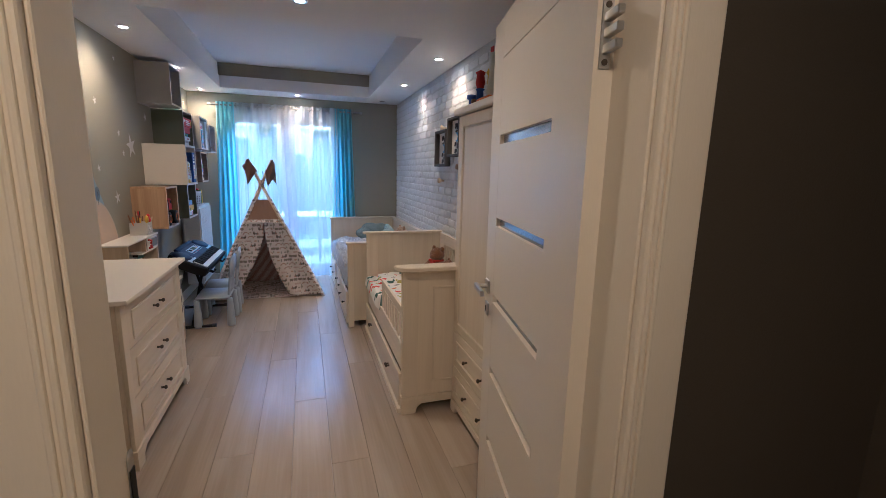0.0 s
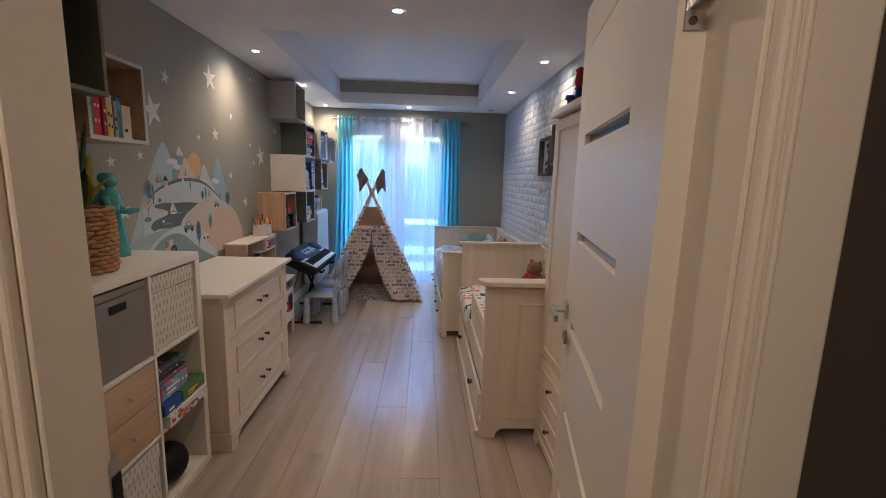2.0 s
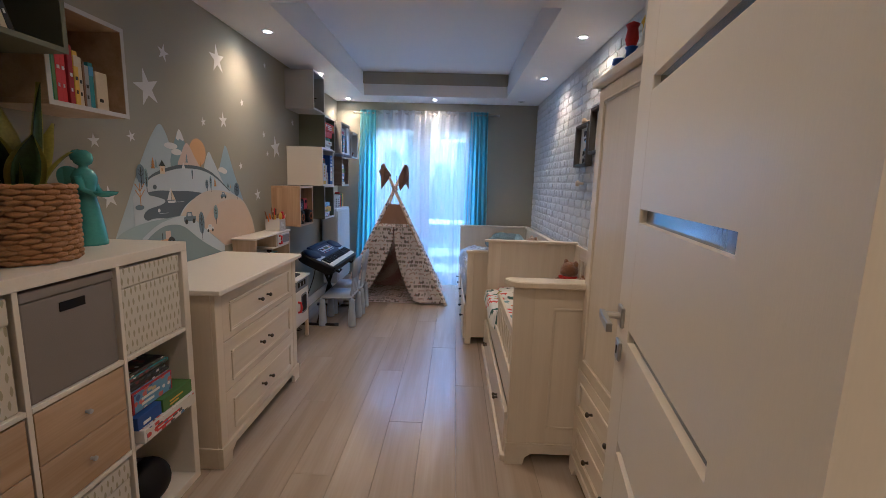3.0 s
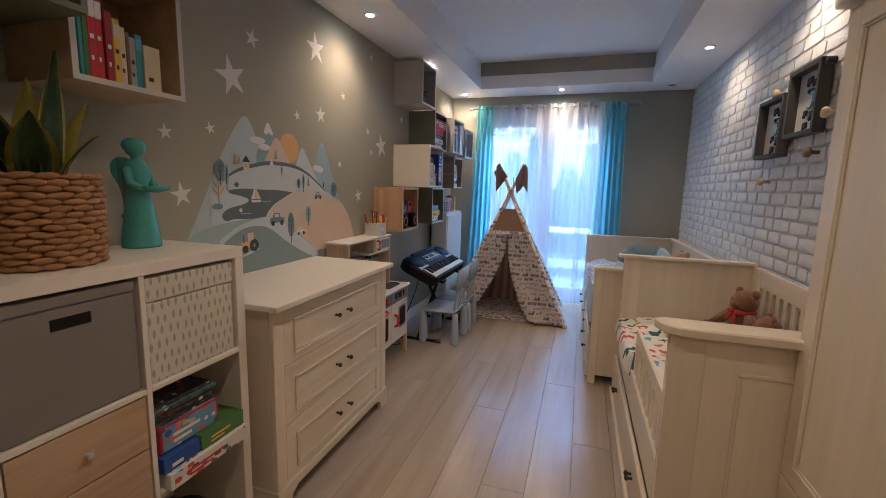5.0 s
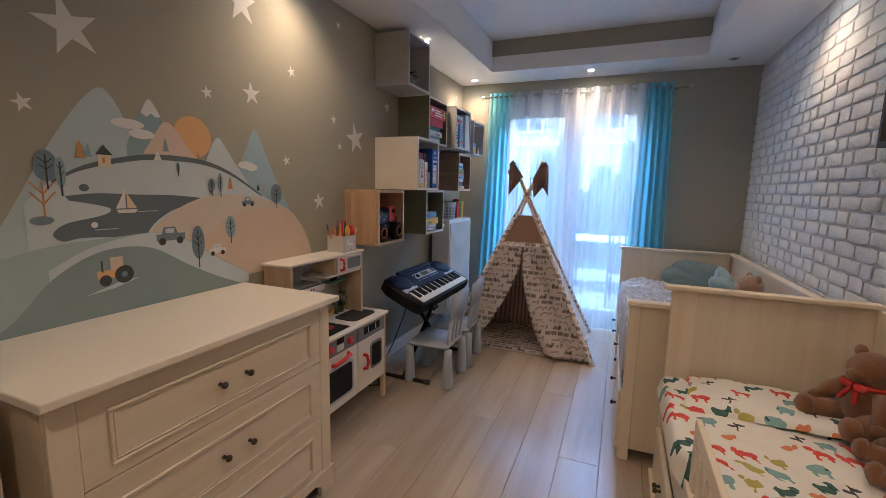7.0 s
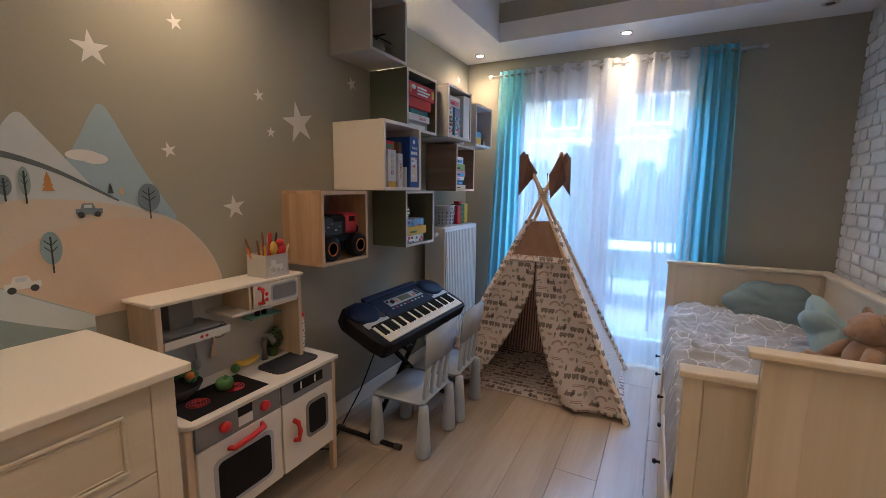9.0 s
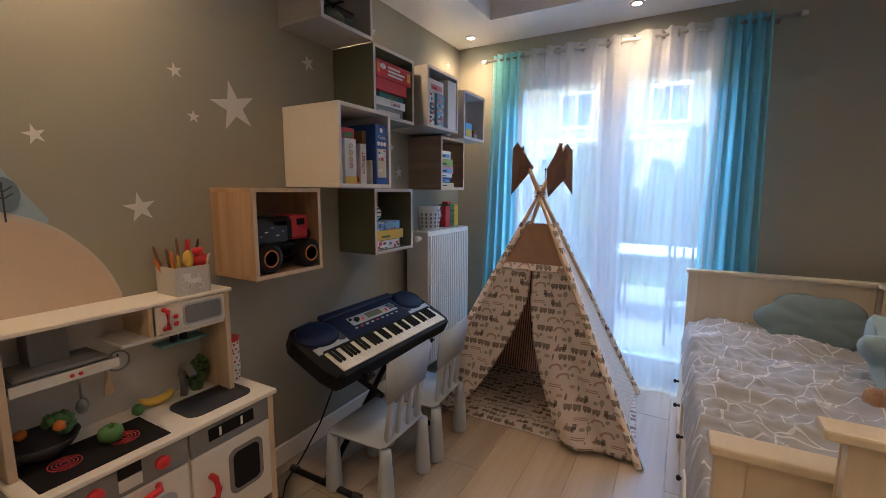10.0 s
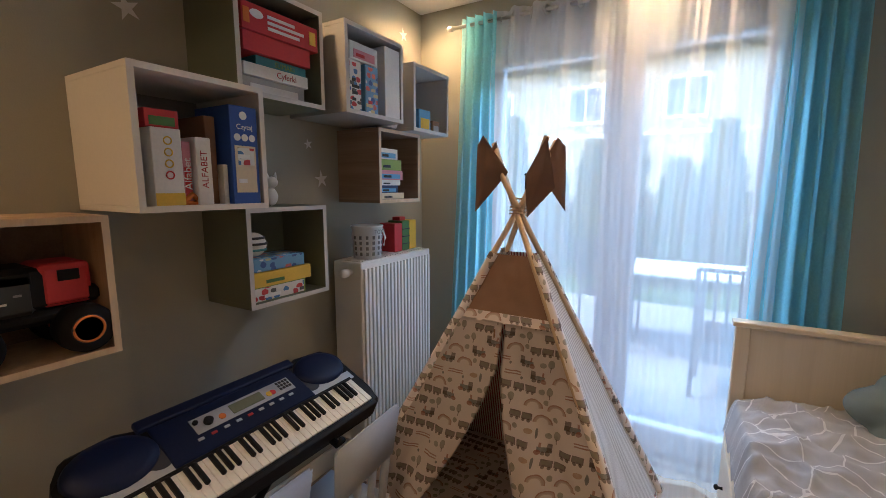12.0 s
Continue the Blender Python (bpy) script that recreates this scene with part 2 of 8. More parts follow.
FOIL = mat("white_foil", (0.80, 0.77, 0.71), 0.4, var=0.03, scale=2, bump=0.02, grain=90, stretch=(6, 6, 0.6))
DOORW = mat("door_lacquer", (0.77, 0.70, 0.57), 0.36, var=0.025, scale=2, bump=0.02, grain=80, stretch=(5, 5, 0.5))
OAK = wood("light_oak", (0.40, 0.25, 0.13), (0.58, 0.39, 0.22), "z", 0.5)
OAK_Y = wood("light_oak_level", (0.42, 0.29, 0.16), (0.58, 0.42, 0.26), "y", 0.5)
BEECH = wood("pale_beech", (0.58, 0.44, 0.28), (0.72, 0.57, 0.39), "z", 0.5)
WALNUT = wood("brown_wood", (0.22, 0.14, 0.09), (0.36, 0.25, 0.17), "x", 0.55)
LAMINATE = wood("oak_laminate", (0.345, 0.275, 0.205), (0.435, 0.360, 0.280), "y", 0.24, 0.55, 0.6)
GREEN_CUBE = mat("olive_lacquer", (0.17, 0.18, 0.12), 0.5, var=0.05)
GREY_CUBE = mat("grey_lacquer", (0.42, 0.40, 0.37), 0.5, var=0.04)
PALE_CUBE = mat("pale_grey_lacquer", (0.60, 0.58, 0.55), 0.5, var=0.04)
# dark tone that stands in for the shade inside furniture
INNER = mat("interior_shade", (0.12, 0.11, 0.10), 0.7)
BLACK = mat("black_plastic", (0.010, 0.010, 0.012), 0.6)
NAVY = mat("navy_plastic", (0.008, 0.014, 0.050), 0.5, var=0.1)
CHARCOAL = mat("charcoal_plastic", (0.05, 0.05, 0.06), 0.45)
SILVER = mat("silver_plastic", (0.50, 0.52, 0.56), 0.35, 0.3)
STEEL = mat("brushed_steel", (0.55, 0.54, 0.52), 0.32, 1.0, stretch=(1, 8, 1))
BRONZE = mat("dark_bronze", (0.10, 0.085, 0.07), 0.4, 0.9)
KEYWHITE = mat("ivory_keys", (0.85, 0.82, 0.74), 0.3)
RED = mat("red_plastic", (0.62, 0.03, 0.03), 0.35)
GREYPL = mat("grey_plastic", (0.22, 0.22, 0.22), 0.5)
CHAIRGREY = mat("blue_grey_plastic", (0.42, 0.475, 0.57), 0.4, var=0.04)
MINT = mat("mint_plastic", (0.25, 0.55, 0.53), 0.4)
RADW = mat("radiator_enamel", (0.80, 0.80, 0.78), 0.35, var=0.02)
PVC = mat("white_pvc", (0.84, 0.85, 0.86), 0.3, var=0.02)
for _m in (BLACK, NAVY, CHARCOAL):
    _m.node_tree.nodes["Principled BSDF"].inputs["Specular IOR Level"].default_value = 0.22
PANE = glass("window_glass")
DIM = mat("frosted_dark_glass", (0.25, 0.28, 0.32), 0.12, 0.6)
SHEER = cloth_through("white_voile", (0.88, 0.89, 0.92), 0.36, 0.42)
BLUECLOTH = cloth_through("turquoise_curtain_cloth", (0.40, 0.74, 0.84), 0.09, 0.88, 90)
BROWNCLOTH = mat("brown_canvas", (0.31, 0.185, 0.12), 0.9, var=0.10, scale=14, bump=0.2, grain=700)
TENTPOLE = wood("tent_pole_pine", (0.50, 0.36, 0.22), (0.66, 0.50, 0.34), "z", 0.6)
GREYBOX = mat("taupe_felt_box", (0.24, 0.215, 0.20), 0.9, var=0.08, bump=0.15, grain=500)
TEDDY = mat("brown_plush", (0.23, 0.105, 0.042), 0.95, var=0.35, scale=40, bump=1.6, grain=260, sheen=0.4)
TAN = mat("tan_plush", (0.42, 0.26, 0.15), 0.95, var=0.25, scale=40, bump=1.4, grain=260, sheen=0.4)
PILLOW_BLUE = mat("sage_blue_cotton", (0.215, 0.29, 0.315), 0.9, var=0.12, scale=18, bump=0.3, grain=600)
PILLOW_PALE = mat("pale_blue_cotton", (0.40, 0.55, 0.62), 0.9, var=0.12, scale=18, bump=0.3, grain=600)
TEAL = mat("teal_glaze", (0.10, 0.36, 0.34), 0.22, var=0.12, scale=9, clear=0.3)
LEAF = mat("snake_plant_green", (0.055, 0.105, 0.030), 0.4, var=0.35, scale=30)
LEAFEDGE = mat("snake_plant_yellow", (0.52, 0.48, 0.08), 0.4, var=0.2, scale=30)
SEAGRASS = mat("braided_seagrass", (0.43, 0.235, 0.095), 0.8, var=0.45, scale=22, bump=0.5, grain=300, stretch=(1, 1, 3))
BRICKW = mat("white_painted_brick", (0.79, 0.79, 0.79), 0.75, var=0.07, scale=9, bump=0.5, grain=90)
JOINT = mat("brick_mortar", (0.70, 0.69, 0.68), 0.9, var=0.12, scale=12, bump=0.6, grain=150)
DARKWOOD = wood("dark_grey_wood", (0.035, 0.032, 0.03), (0.085, 0.08, 0.075), "z", 0.6)
PAPER = mat("off_white_paper", (0.72, 0.70, 0.64), 0.8)
STARW = mat("white_star_sticker", (0.74, 0.73, 0.71), 0.6, var=0.05, scale=20)


def plain(name, c, rough=0.55):
    return mat(name, c, rough, var=0.07, scale=14, bump=0.01)


BOX = {k: plain("card_" + k, v) for k, v in dict(red=(0.55, 0.035, 0.04), darkred=(0.33, 0.02, 0.03), blue=(0.03, 0.09, 0.38), sky=(0.14, 0.36, 0.62), green=(0.09, 0.21, 0.06),
       lime=(0.27, 0.38, 0.08), yellow=(0.75, 0.50, 0.05), orange=(0.70, 0.20, 0.03), white=(0.76, 0.75, 0.72), grey=(0.36, 0.36, 0.35), black=(0.03, 0.03, 0.035),
       teal=(0.06, 0.27, 0.30), cream=(0.68, 0.58, 0.40), brown=(0.20, 0.10, 0.05), navy=(0.02, 0.04, 0.13), pink=(0.62, 0.25, 0.30)).items()}
INK = plain("dark_print", (0.03, 0.03, 0.03))
PALEINK = plain("white_print", (0.80, 0.80, 0.78))

SEPIA, MOSS, RUST, SLATE, SAND = (0.13, 0.082, 0.065), (0.33, 0.31, 0.24), (0.40, 0.16, 0.10), (0.13, 0.15, 0.15), (0.56, 0.36, 0.22)
TENTPRINT = figures("train_print_canvas", (0.85, 0.77, 0.735), (0.104, 0.048), [
    (0.32, [("b", -0.25, 0.06, 0.21, 0.24, SEPIA), ("b", 0.22, 0.06, 0.21, 0.24, SEPIA), ("b", -0.25, 0.08, 0.16, 0.13, MOSS), ("b", 0.22, 0.08, 0.16, 0.13, MOSS), ("o", -0.34, -0.24, 0.06, 0.12, SEPIA), ("o", -0.14, -0.24, 0.06, 0.12, SEPIA), ("o", 0.12, -0.24, 0.06, 0.12, SEPIA), ("o", 0.32, -0.24, 0.06, 0.12, SEPIA)]),
    (0.20, [("b", -0.06, -0.02, 0.28, 0.17, SLATE), ("b", -0.25, 0.16, 0.10, 0.30, SEPIA), ("b", 0.12, 0.28, 0.04, 0.16, RUST), ("o", 0.18, -0.22, 0.11, 0.18, RUST), ("o", -0.18, -0.24, 0.09, 0.16, SEPIA), ("o", 0.0, -0.25, 0.07, 0.13, SEPIA)]),
    (0.18, [("a", -0.10, -0.30, 0.36, 0.62, RUST), ("a", -0.10, -0.30, 0.315, 0.53, (0.62, 0.50, 0.42)), ("o", 0.36, 0.18, 0.10, 0.20, MOSS)]),
    (0.12, [("o", 0.0, 0.12, 0.12, 0.33, MOSS), ("b", 0.0, -0.30, 0.018, 0.18, SEPIA), ("o", -0.30, -0.05, 0.13, 0.20, (0.34, 0.33, 0.27))]),
    (0.12, [("b", 0.0, 0.12, 0.34, 0.045, RUST), ("b", 0.0, -0.08, 0.34, 0.045, RUST), ("o", 0.38, -0.30, 0.05, 0.12, SLATE)]),
    (0.06, [("o", -0.10, 0.05, 0.16, 0.20, SAND), ("o", 0.22, 0.0, 0.06, 0.36, SLATE)])], jitter=0.12, wobble=0.5, faded=0.5)
TENTSTRIPE = printed("fine_striped_canvas", (0.70, 0.67, 0.62), (0.012, 0.012), [(1.0, 0.5, 0.25, 8.0, (0.50, 0.46, 0.42))], jitter=0.0, stagger=0)
TENTMAROON = printed("maroon_striped_canvas", (0.72, 0.66, 0.62), (0.014, 0.014), [(1.0, 0.27, 0.7, 8.0, (0.26, 0.075, 0.085))], jitter=0.0, stagger=0)
CLOTH_WHITE, FOX, PINE, SEA, OLIVE, COAL = (0.80, 0.78, 0.74), (0.62, 0.035, 0.015), (0.012, 0.085, 0.075), (0.20, 0.38, 0.42), (0.42, 0.37, 0.05), (0.03, 0.035, 0.045)
COTPRINT = figures("animal_print_cotton", CLOTH_WHITE, (0.090, 0.082), [
    (0.20, [("o", -0.06, 0.0, 0.34, 0.27, FOX), ("o", 0.30, 0.24, 0.13, 0.15, FOX), ("o", 0.02, -0.20, 0.20, 0.12, CLOTH_WHITE), ("b", -0.26, -0.26, 0.05, 0.16, FOX), ("b", 0.16, -0.26, 0.05, 0.16, FOX)]),
    (0.18, [("o", 0.02, -0.02, 0.32, 0.24, PINE), ("o", -0.30, 0.16, 0.16, 0.20, PINE), ("o", 0.02, 0.16, 0.20, 0.10, CLOTH_WHITE), ("b", 0.20, -0.28, 0.07, 0.14, PINE)]),
    (0.15, [("o", 0.0, 0.05, 0.36, 0.28, SEA), ("b", -0.20, -0.24, 0.07, 0.16, SEA), ("b", 0.18, -0.24, 0.07, 0.16, SEA), ("o", 0.26, 0.14, 0.06, 0.07, COAL)]),
    (0.13, [("o", 0.05, 0.0, 0.28, 0.22, OLIVE), ("o", -0.26, 0.22, 0.10, 0.12, OLIVE), ("b", 0.05, -0.26, 0.03, 0.18, OLIVE)]),
    (0.12, [("b", 0.0, 0.0, 0.045, 0.34, COAL), ("o", 0.14, 0.16, 0.18, 0.09, COAL), ("o", -0.14, -0.02, 0.18, 0.09, COAL)]),
    (0.12, [("o", 0.0, 0.0, 0.22, 0.15, (0.62, 0.20, 0.05)), ("o", 0.24, 0.12, 0.10, 0.10, (0.62, 0.20, 0.05))])], jitter=0.25, wobble=1.0, faded=0.12)
LEAFBOX = printed("leaf_print_box", (0.66, 0.63, 0.56), (0.026, 0.040), [(1.0, 0.19, 0.36, 1.5, (0.40, 0.38, 0.27))], jitter=0.25)


def net_cloth(name, ground, line):
    """Cotton with a loose net of pale lines over UVs in metres."""
    m = mat(name, ground, 0.9, var=0.10, scale=9, bump=0.3, grain=600)
    n, l = m.node_tree.nodes, m.node_tree.links
    p = n["Principled BSDF"]
    old = p.inputs["Base Color"].links[0].from_socket
    uv, mp, nz, add_, vo, lt, mx = n.new("ShaderNodeUVMap"), n.new("ShaderNodeMapping"), n.new("ShaderNodeTexNoise"), n.new("ShaderNodeMixRGB"), n.new("ShaderNodeTexVoronoi"), n.new("ShaderNodeMath"), n.new("ShaderNodeMixRGB")
    mp.inputs["Scale"].default_value = (8.0, 11.0, 1.0)
    vo.feature, vo.inputs["Scale"].default_value = "DISTANCE_TO_EDGE", 1.0
    nz.inputs["Scale"].default_value = 9.0
    add_.blend_type, add_.inputs[0].default_value = "LINEAR_LIGHT", 0.16
    l.new(uv.outputs[0], mp.inputs[0]), l.new(uv.outputs[0], nz.inputs[0])
    l.new(mp.outputs[0], add_.inputs[1]), l.new(nz.outputs["Color"], add_.inputs[2]), l.new(add_.outputs[0], vo.inputs["Vector"])
    lt.operation, lt.inputs[1].default_value = "LESS_THAN", 0.019
    l.new(vo.outputs["Distance"], lt.inputs[0]), l.new(lt.outputs[0], mx.inputs[0])
    l.new(old, mx.inputs[1])
    mx.inputs[2].default_value = (*line, 1)
    l.new(mx.outputs[0], p.inputs["Base Color"])
    return m


BEDPRINT = net_cloth("grey_net_cotton", (0.44, 0.455, 0.49), (0.74, 0.75, 0.78))
ART = [printed("picture_print_" + nm, gr, (0.030, 0.024), [(0.22, 0.5, 0.45, 2.0, a), (0.22, 0.42, 0.5, 1.6, b), (0.2, 0.5, 0.3, 3.0, c), (0.14, 0.3, 0.3, 2.0, (0.75, 0.73, 0.68))], jitter=0.6, weave=300.0, rough=0.4)
       for nm, gr, a, b, c in (("farm", (0.20, 0.26, 0.06), (0.50, 0.30, 0.06), (0.30, 0.10, 0.04), (0.09, 0.16, 0.04)), ("sky", (0.16, 0.33, 0.55), (0.60, 0.15, 0.12), (0.05, 0.10, 0.30), (0.60, 0.50, 0.25)),
                               ("white", (0.72, 0.71, 0.67), (0.55, 0.06, 0.06), (0.08, 0.20, 0.42), (0.10, 0.10, 0.10)), ("dark", (0.03, 0.035, 0.04), (0.10, 0.12, 0.08), (0.20, 0.05, 0.05), (0.12, 0.12, 0.13)))]
DOTS = printed("dotted_roll_paper", (0.78, 0.75, 0.70), (0.018, 0.018), [(0.6, 0.25, 0.25, 2.0, (0.45, 0.05, 0.05)), (0.4, 0.2, 0.2, 2.0, (0.05, 0.05, 0.05))], jitter=0.4)


# ---- mesh helpers ----
def part(name, bm, material, parent=None, label="", smooth=False):
    me = bpy.data.meshes.new(name)
    bmesh.ops.recalc_face_normals(bm, faces=bm.faces)
    bm.to_mesh(me)
    bm.free()
    for mm in material if isinstance(material, (list, tuple)) else [material]:
        me.materials.append(mm)
    if smooth:
        for f in me.polygons:
            f.use_smooth = True
    ob = new(name, me)
    if parent is not None:
        ob.parent = parent
    if label:
        ob["label"] = label
    return ob


def thing(name, label, category, at=None, group=""):
    """An Empty that carries a thing's parts; its parts are modelled in the place's own coordinates unless at is given."""
    ob = new(name)
    ob.empty_display_size = 0.05
    if at is not None:
        ob.matrix_world = at
    return tagged(ob, label, category, group)


def box(bm, x0, x1, y0, y1, z0, z1, bevel=0.0, seg=1):
    b = bmesh.new()
    bmesh.ops.create_cube(b, size=1)
    for v in b.verts:
        v.co = Vector(((x0 + x1) / 2 + v.co.x * (x1 - x0), (y0 + y1) / 2 + v.co.y * (y1 - y0), (z0 + z1) / 2 + v.co.z * (z1 - z0)))
    if bevel:
        bmesh.ops.bevel(b, geom=b.edges[:], offset=min(bevel, 0.45 * min(abs(x1 - x0), abs(y1 - y0), abs(z1 - z0))), segments=seg, profile=0.5, affect="EDGES")
    add(bm, b)
    return bm


def add(bm, b, m=None):
    if m is not None:
        b.transform(m)
    me = bpy.data.meshes.new("tmp")
    b.to_mesh(me)
    b.free()
    bm.from_mesh(me)
    bpy.data.meshes.remove(me)
    return bm


def B(*a, bevel=0.002, seg=1):
    return box(bmesh.new(), *a, bevel=bevel, seg=seg)


def tube(bm, points, radius, sides=10, caps=True):
    """A round bar along points; radius one number or one a point."""
    pts = [Vector(p) for p in points]
    rad = radius if isinstance(radius, (list, tuple)) else [radius] * len(pts)
    rings = []
    for i, p in enumerate(pts):
        d = (pts[min(i + 1, len(pts) - 1)] - pts[max(i - 1, 0)]).normalized()
        q = d.to_track_quat("Z", "Y")
        rings.append([bm.verts.new(p + q @ Vector((rad[i] * math.cos(2 * math.pi * k / sides), rad[i] * math.sin(2 * math.pi * k / sides), 0))) for k in range(sides)])
    for a, b in zip(rings, rings[1:]):
        for k in range(sides):
            bm.faces.new((a[k], a[(k + 1) % sides], b[(k + 1) % sides], b[k]))
    if caps:
        bm.faces.new(rings[0][::-1]), bm.faces.new(rings[-1])
    return bm


def lathe(bm, profile, m=None, sides=24):
    """Turn (radius, height) pairs round z."""
    b = bmesh.new()
    rings = [[b.verts.new((r * math.cos(2 * math.pi * k / sides), r * math.sin(2 * math.pi * k / sides), z)) for k in range(sides)] for r, z in profile]
    for a, c in zip(rings, rings[1:]):
        for k in range(sides):
            b.faces.new((a[k], a[(k + 1) % sides], c[(k + 1) % sides], c[k]))
    if profile[0][0] > 1e-5:
        b.faces.new(rings[0][::-1])
    if profile[-1][0] > 1e-5:
        b.faces.new(rings[-1])
    bmesh.ops.remove_doubles(b, verts=b.verts, dist=1e-5)
    return add(bm, b, m)


def ball(bm, x, y, z, rx, ry=None, rz=None, sub=2, rough=0.0):
    b = bmesh.new()
    bmesh.ops.create_icosphere(b, subdivisions=sub, radius=1)
    for v in b.verts:
        k = 1 + rough * noise.noise(v.co * 3.1 + Vector((x, y, z)) * 9)
        v.co = Vector((x + v.co.x * rx * k, y + v.co.y * (ry or rx) * k, z + v.co.z * (rz or rx) * k))
    return add(bm, b)


def slab(bm, outline, depth, m=None, bevel=0.0):
    """A flat plate from an outline in x, y, thick along z."""
    b = bmesh.new()
    f = b.faces.new([b.verts.new((x, y, 0)) for x, y in outline])
    r = bmesh.ops.extrude_face_region(b, geom=[f])
    bmesh.ops.translate(b, verts=[v for v in r["geom"] if isinstance(v, bmesh.types.BMVert)], vec=(0, 0, depth))
    if bevel:
        bmesh.ops.bevel(b, geom=[e for e in b.edges if len(e.link_faces) == 2 and e.calc_face_angle(0) > 0.5], offset=bevel, segments=1, affect="EDGES")
    return add(bm, b, m)


def sheet(nu, nv, fn, thick=0.0, uv=None):
    """A cloth sheet over a grid, with UVs in metres; thick gives it two sides."""
    bm = bmesh.new()
    layer = bm.loops.layers.uv.new("UVMap")
    g = [[bm.verts.new(fn(i / nu, j / nv)) for j in range(nv + 1)] for i in range(nu + 1)]
    for i in range(nu):
        for j in range(nv):
            f = bm.faces.new((g[i][j], g[i + 1][j], g[i + 1][j + 1], g[i][j + 1]))
            f.smooth = True
            for lp, (a, c) in zip(f.loops, ((i, j), (i + 1, j), (i + 1, j + 1), (i, j + 1))):
                lp[layer].uv = uv(a / nu, c / nv) if uv else (a / nu, c / nv)
    if thick:
        bmesh.ops.solidify(bm, geom=bm.faces[:], thickness=thick)
    return bm


def box_uv(bm, scale=1.0):
    """UVs in metres from the face's main direction."""
    layer = bm.loops.layers.uv.verify()
    for f in bm.faces:
        n = [abs(c) for c in f.normal]
        k = n.index(max(n))
        for lp in f.loops:
            c = lp.vert.co
            lp[layer].uv = ((c.y, c.z), (c.x, c.z), (c.x, c.y))[k]
    return bm


# wall planes and heights
XL, XR, Y0, Y1, ZC, ZT = -1.185, 1.46, 0.42, 5.965, 2.43, 2.71
YH = Y0 - 0.095      # hall face of the door wall


def ring_of_boxes(bm, x0, x1, y0, y1, ix0, ix1, iy0, iy1, z0, z1):
    """A flat frame with a rectangular hole."""
    box(bm, x0, ix0, y0, y1, z0, z1)
    box(bm, ix1, x1, y0, y1, z0, z1)
    box(bm, ix0, ix1, y0, iy0, z0, z1)
    box(bm, ix0, ix1, iy1, y1, z0, z1)
    return bm


def structure(name, bm, material, label="", category=""):
    return tagged(part(name, bm, material), label, category, kind="structure")


# ---- the large structure ----
WX0, WX1, WZ0, WZ1 = -0.81, 0.675, 0.02, 2.22      # window opening
DX0, DX1, DZ = -0.100, 0.735, 2.07                  # door opening

structure("wall_west", B(XL - 0.14, XL, Y0, Y1, 0, 2.80, bevel=0), WALL, "grey painted wall with a mural and stars", "wall")
bm = bmesh.new()
box(bm, XL - 0.14, WX0, Y1, Y1 + 0.30, 0, 2.80), box(bm, WX1, XR + 0.14, Y1, Y1 + 0.30, 0, 2.80)
box(bm, WX0, WX1, Y1, Y1 + 0.30, WZ1, 2.80), box(bm, WX0, WX1, Y1, Y1 + 0.30, -0.06, WZ0)
structure("wall_north", bm, WALL, "grey painted wall round the balcony window", "wall")
bm = bmesh.new()
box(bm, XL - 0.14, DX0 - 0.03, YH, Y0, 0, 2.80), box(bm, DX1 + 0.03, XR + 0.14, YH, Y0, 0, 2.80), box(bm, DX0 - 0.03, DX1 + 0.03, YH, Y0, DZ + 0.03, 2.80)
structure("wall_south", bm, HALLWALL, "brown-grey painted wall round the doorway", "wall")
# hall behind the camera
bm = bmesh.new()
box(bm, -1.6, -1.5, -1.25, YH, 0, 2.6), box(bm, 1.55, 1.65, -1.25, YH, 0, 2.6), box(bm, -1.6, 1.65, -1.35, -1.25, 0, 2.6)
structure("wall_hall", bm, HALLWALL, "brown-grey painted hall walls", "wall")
structure("ceiling_hall", B(-1.6, 1.65, -1.35, YH, 2.5, 2.6, bevel=0), CEIL, "white hall ceiling", "ceiling")
structure("floor_base", B(-1.6, 1.65, -1.35, Y1 + 0.30, -0.12, -0.010, bevel=0), JOINT, "subfloor under the laminate", "floor")

# dropped ceiling with a rectangular tray
TX0, TX1, TY0, TY1 = -0.735, 1.00, 2.83, 5.53
bm = bmesh.new()
ring_of_boxes(bm, XL, XR, Y0, Y1, TX0, TX1, TY0, TY1, ZC, ZC + 0.135)
structure("ceiling_soffit", bm, CEIL, "white dropped ceiling border with downlights", "ceiling")
structure("ceiling_upstand_north", B(TX0 - 0.012, TX1 + 0.012, TY1 + 0.015, Y1, ZC + 0.139, ZT, bevel=0), WALL, "grey painted upstand inside the ceiling tray", "ceiling")
structure("ceiling_upstand_south", B(TX0 - 0.012, TX1 + 0.012, Y0, TY0 - 0.015, ZC + 0.139, ZT, bevel=0), WALL, "grey painted upstand inside the ceiling tray", "ceiling")
structure("ceiling_upstand_west", B(XL, TX0 - 0.0125, Y0, Y1, ZC + 0.139, ZT, bevel=0), CEIL, "white upstand inside the ceiling tray", "ceiling")
structure("ceiling_upstand_east", B(TX1 + 0.0125, XR, Y0, Y1, ZC + 0.139, ZT, bevel=0), CEIL, "white upstand inside the ceiling tray", "ceiling")
structure("ceiling_tray", B(XL, XR, Y0, Y1, ZT, ZT + 0.1, bevel=0), CEIL, "white ceiling inside the tray", "ceiling")

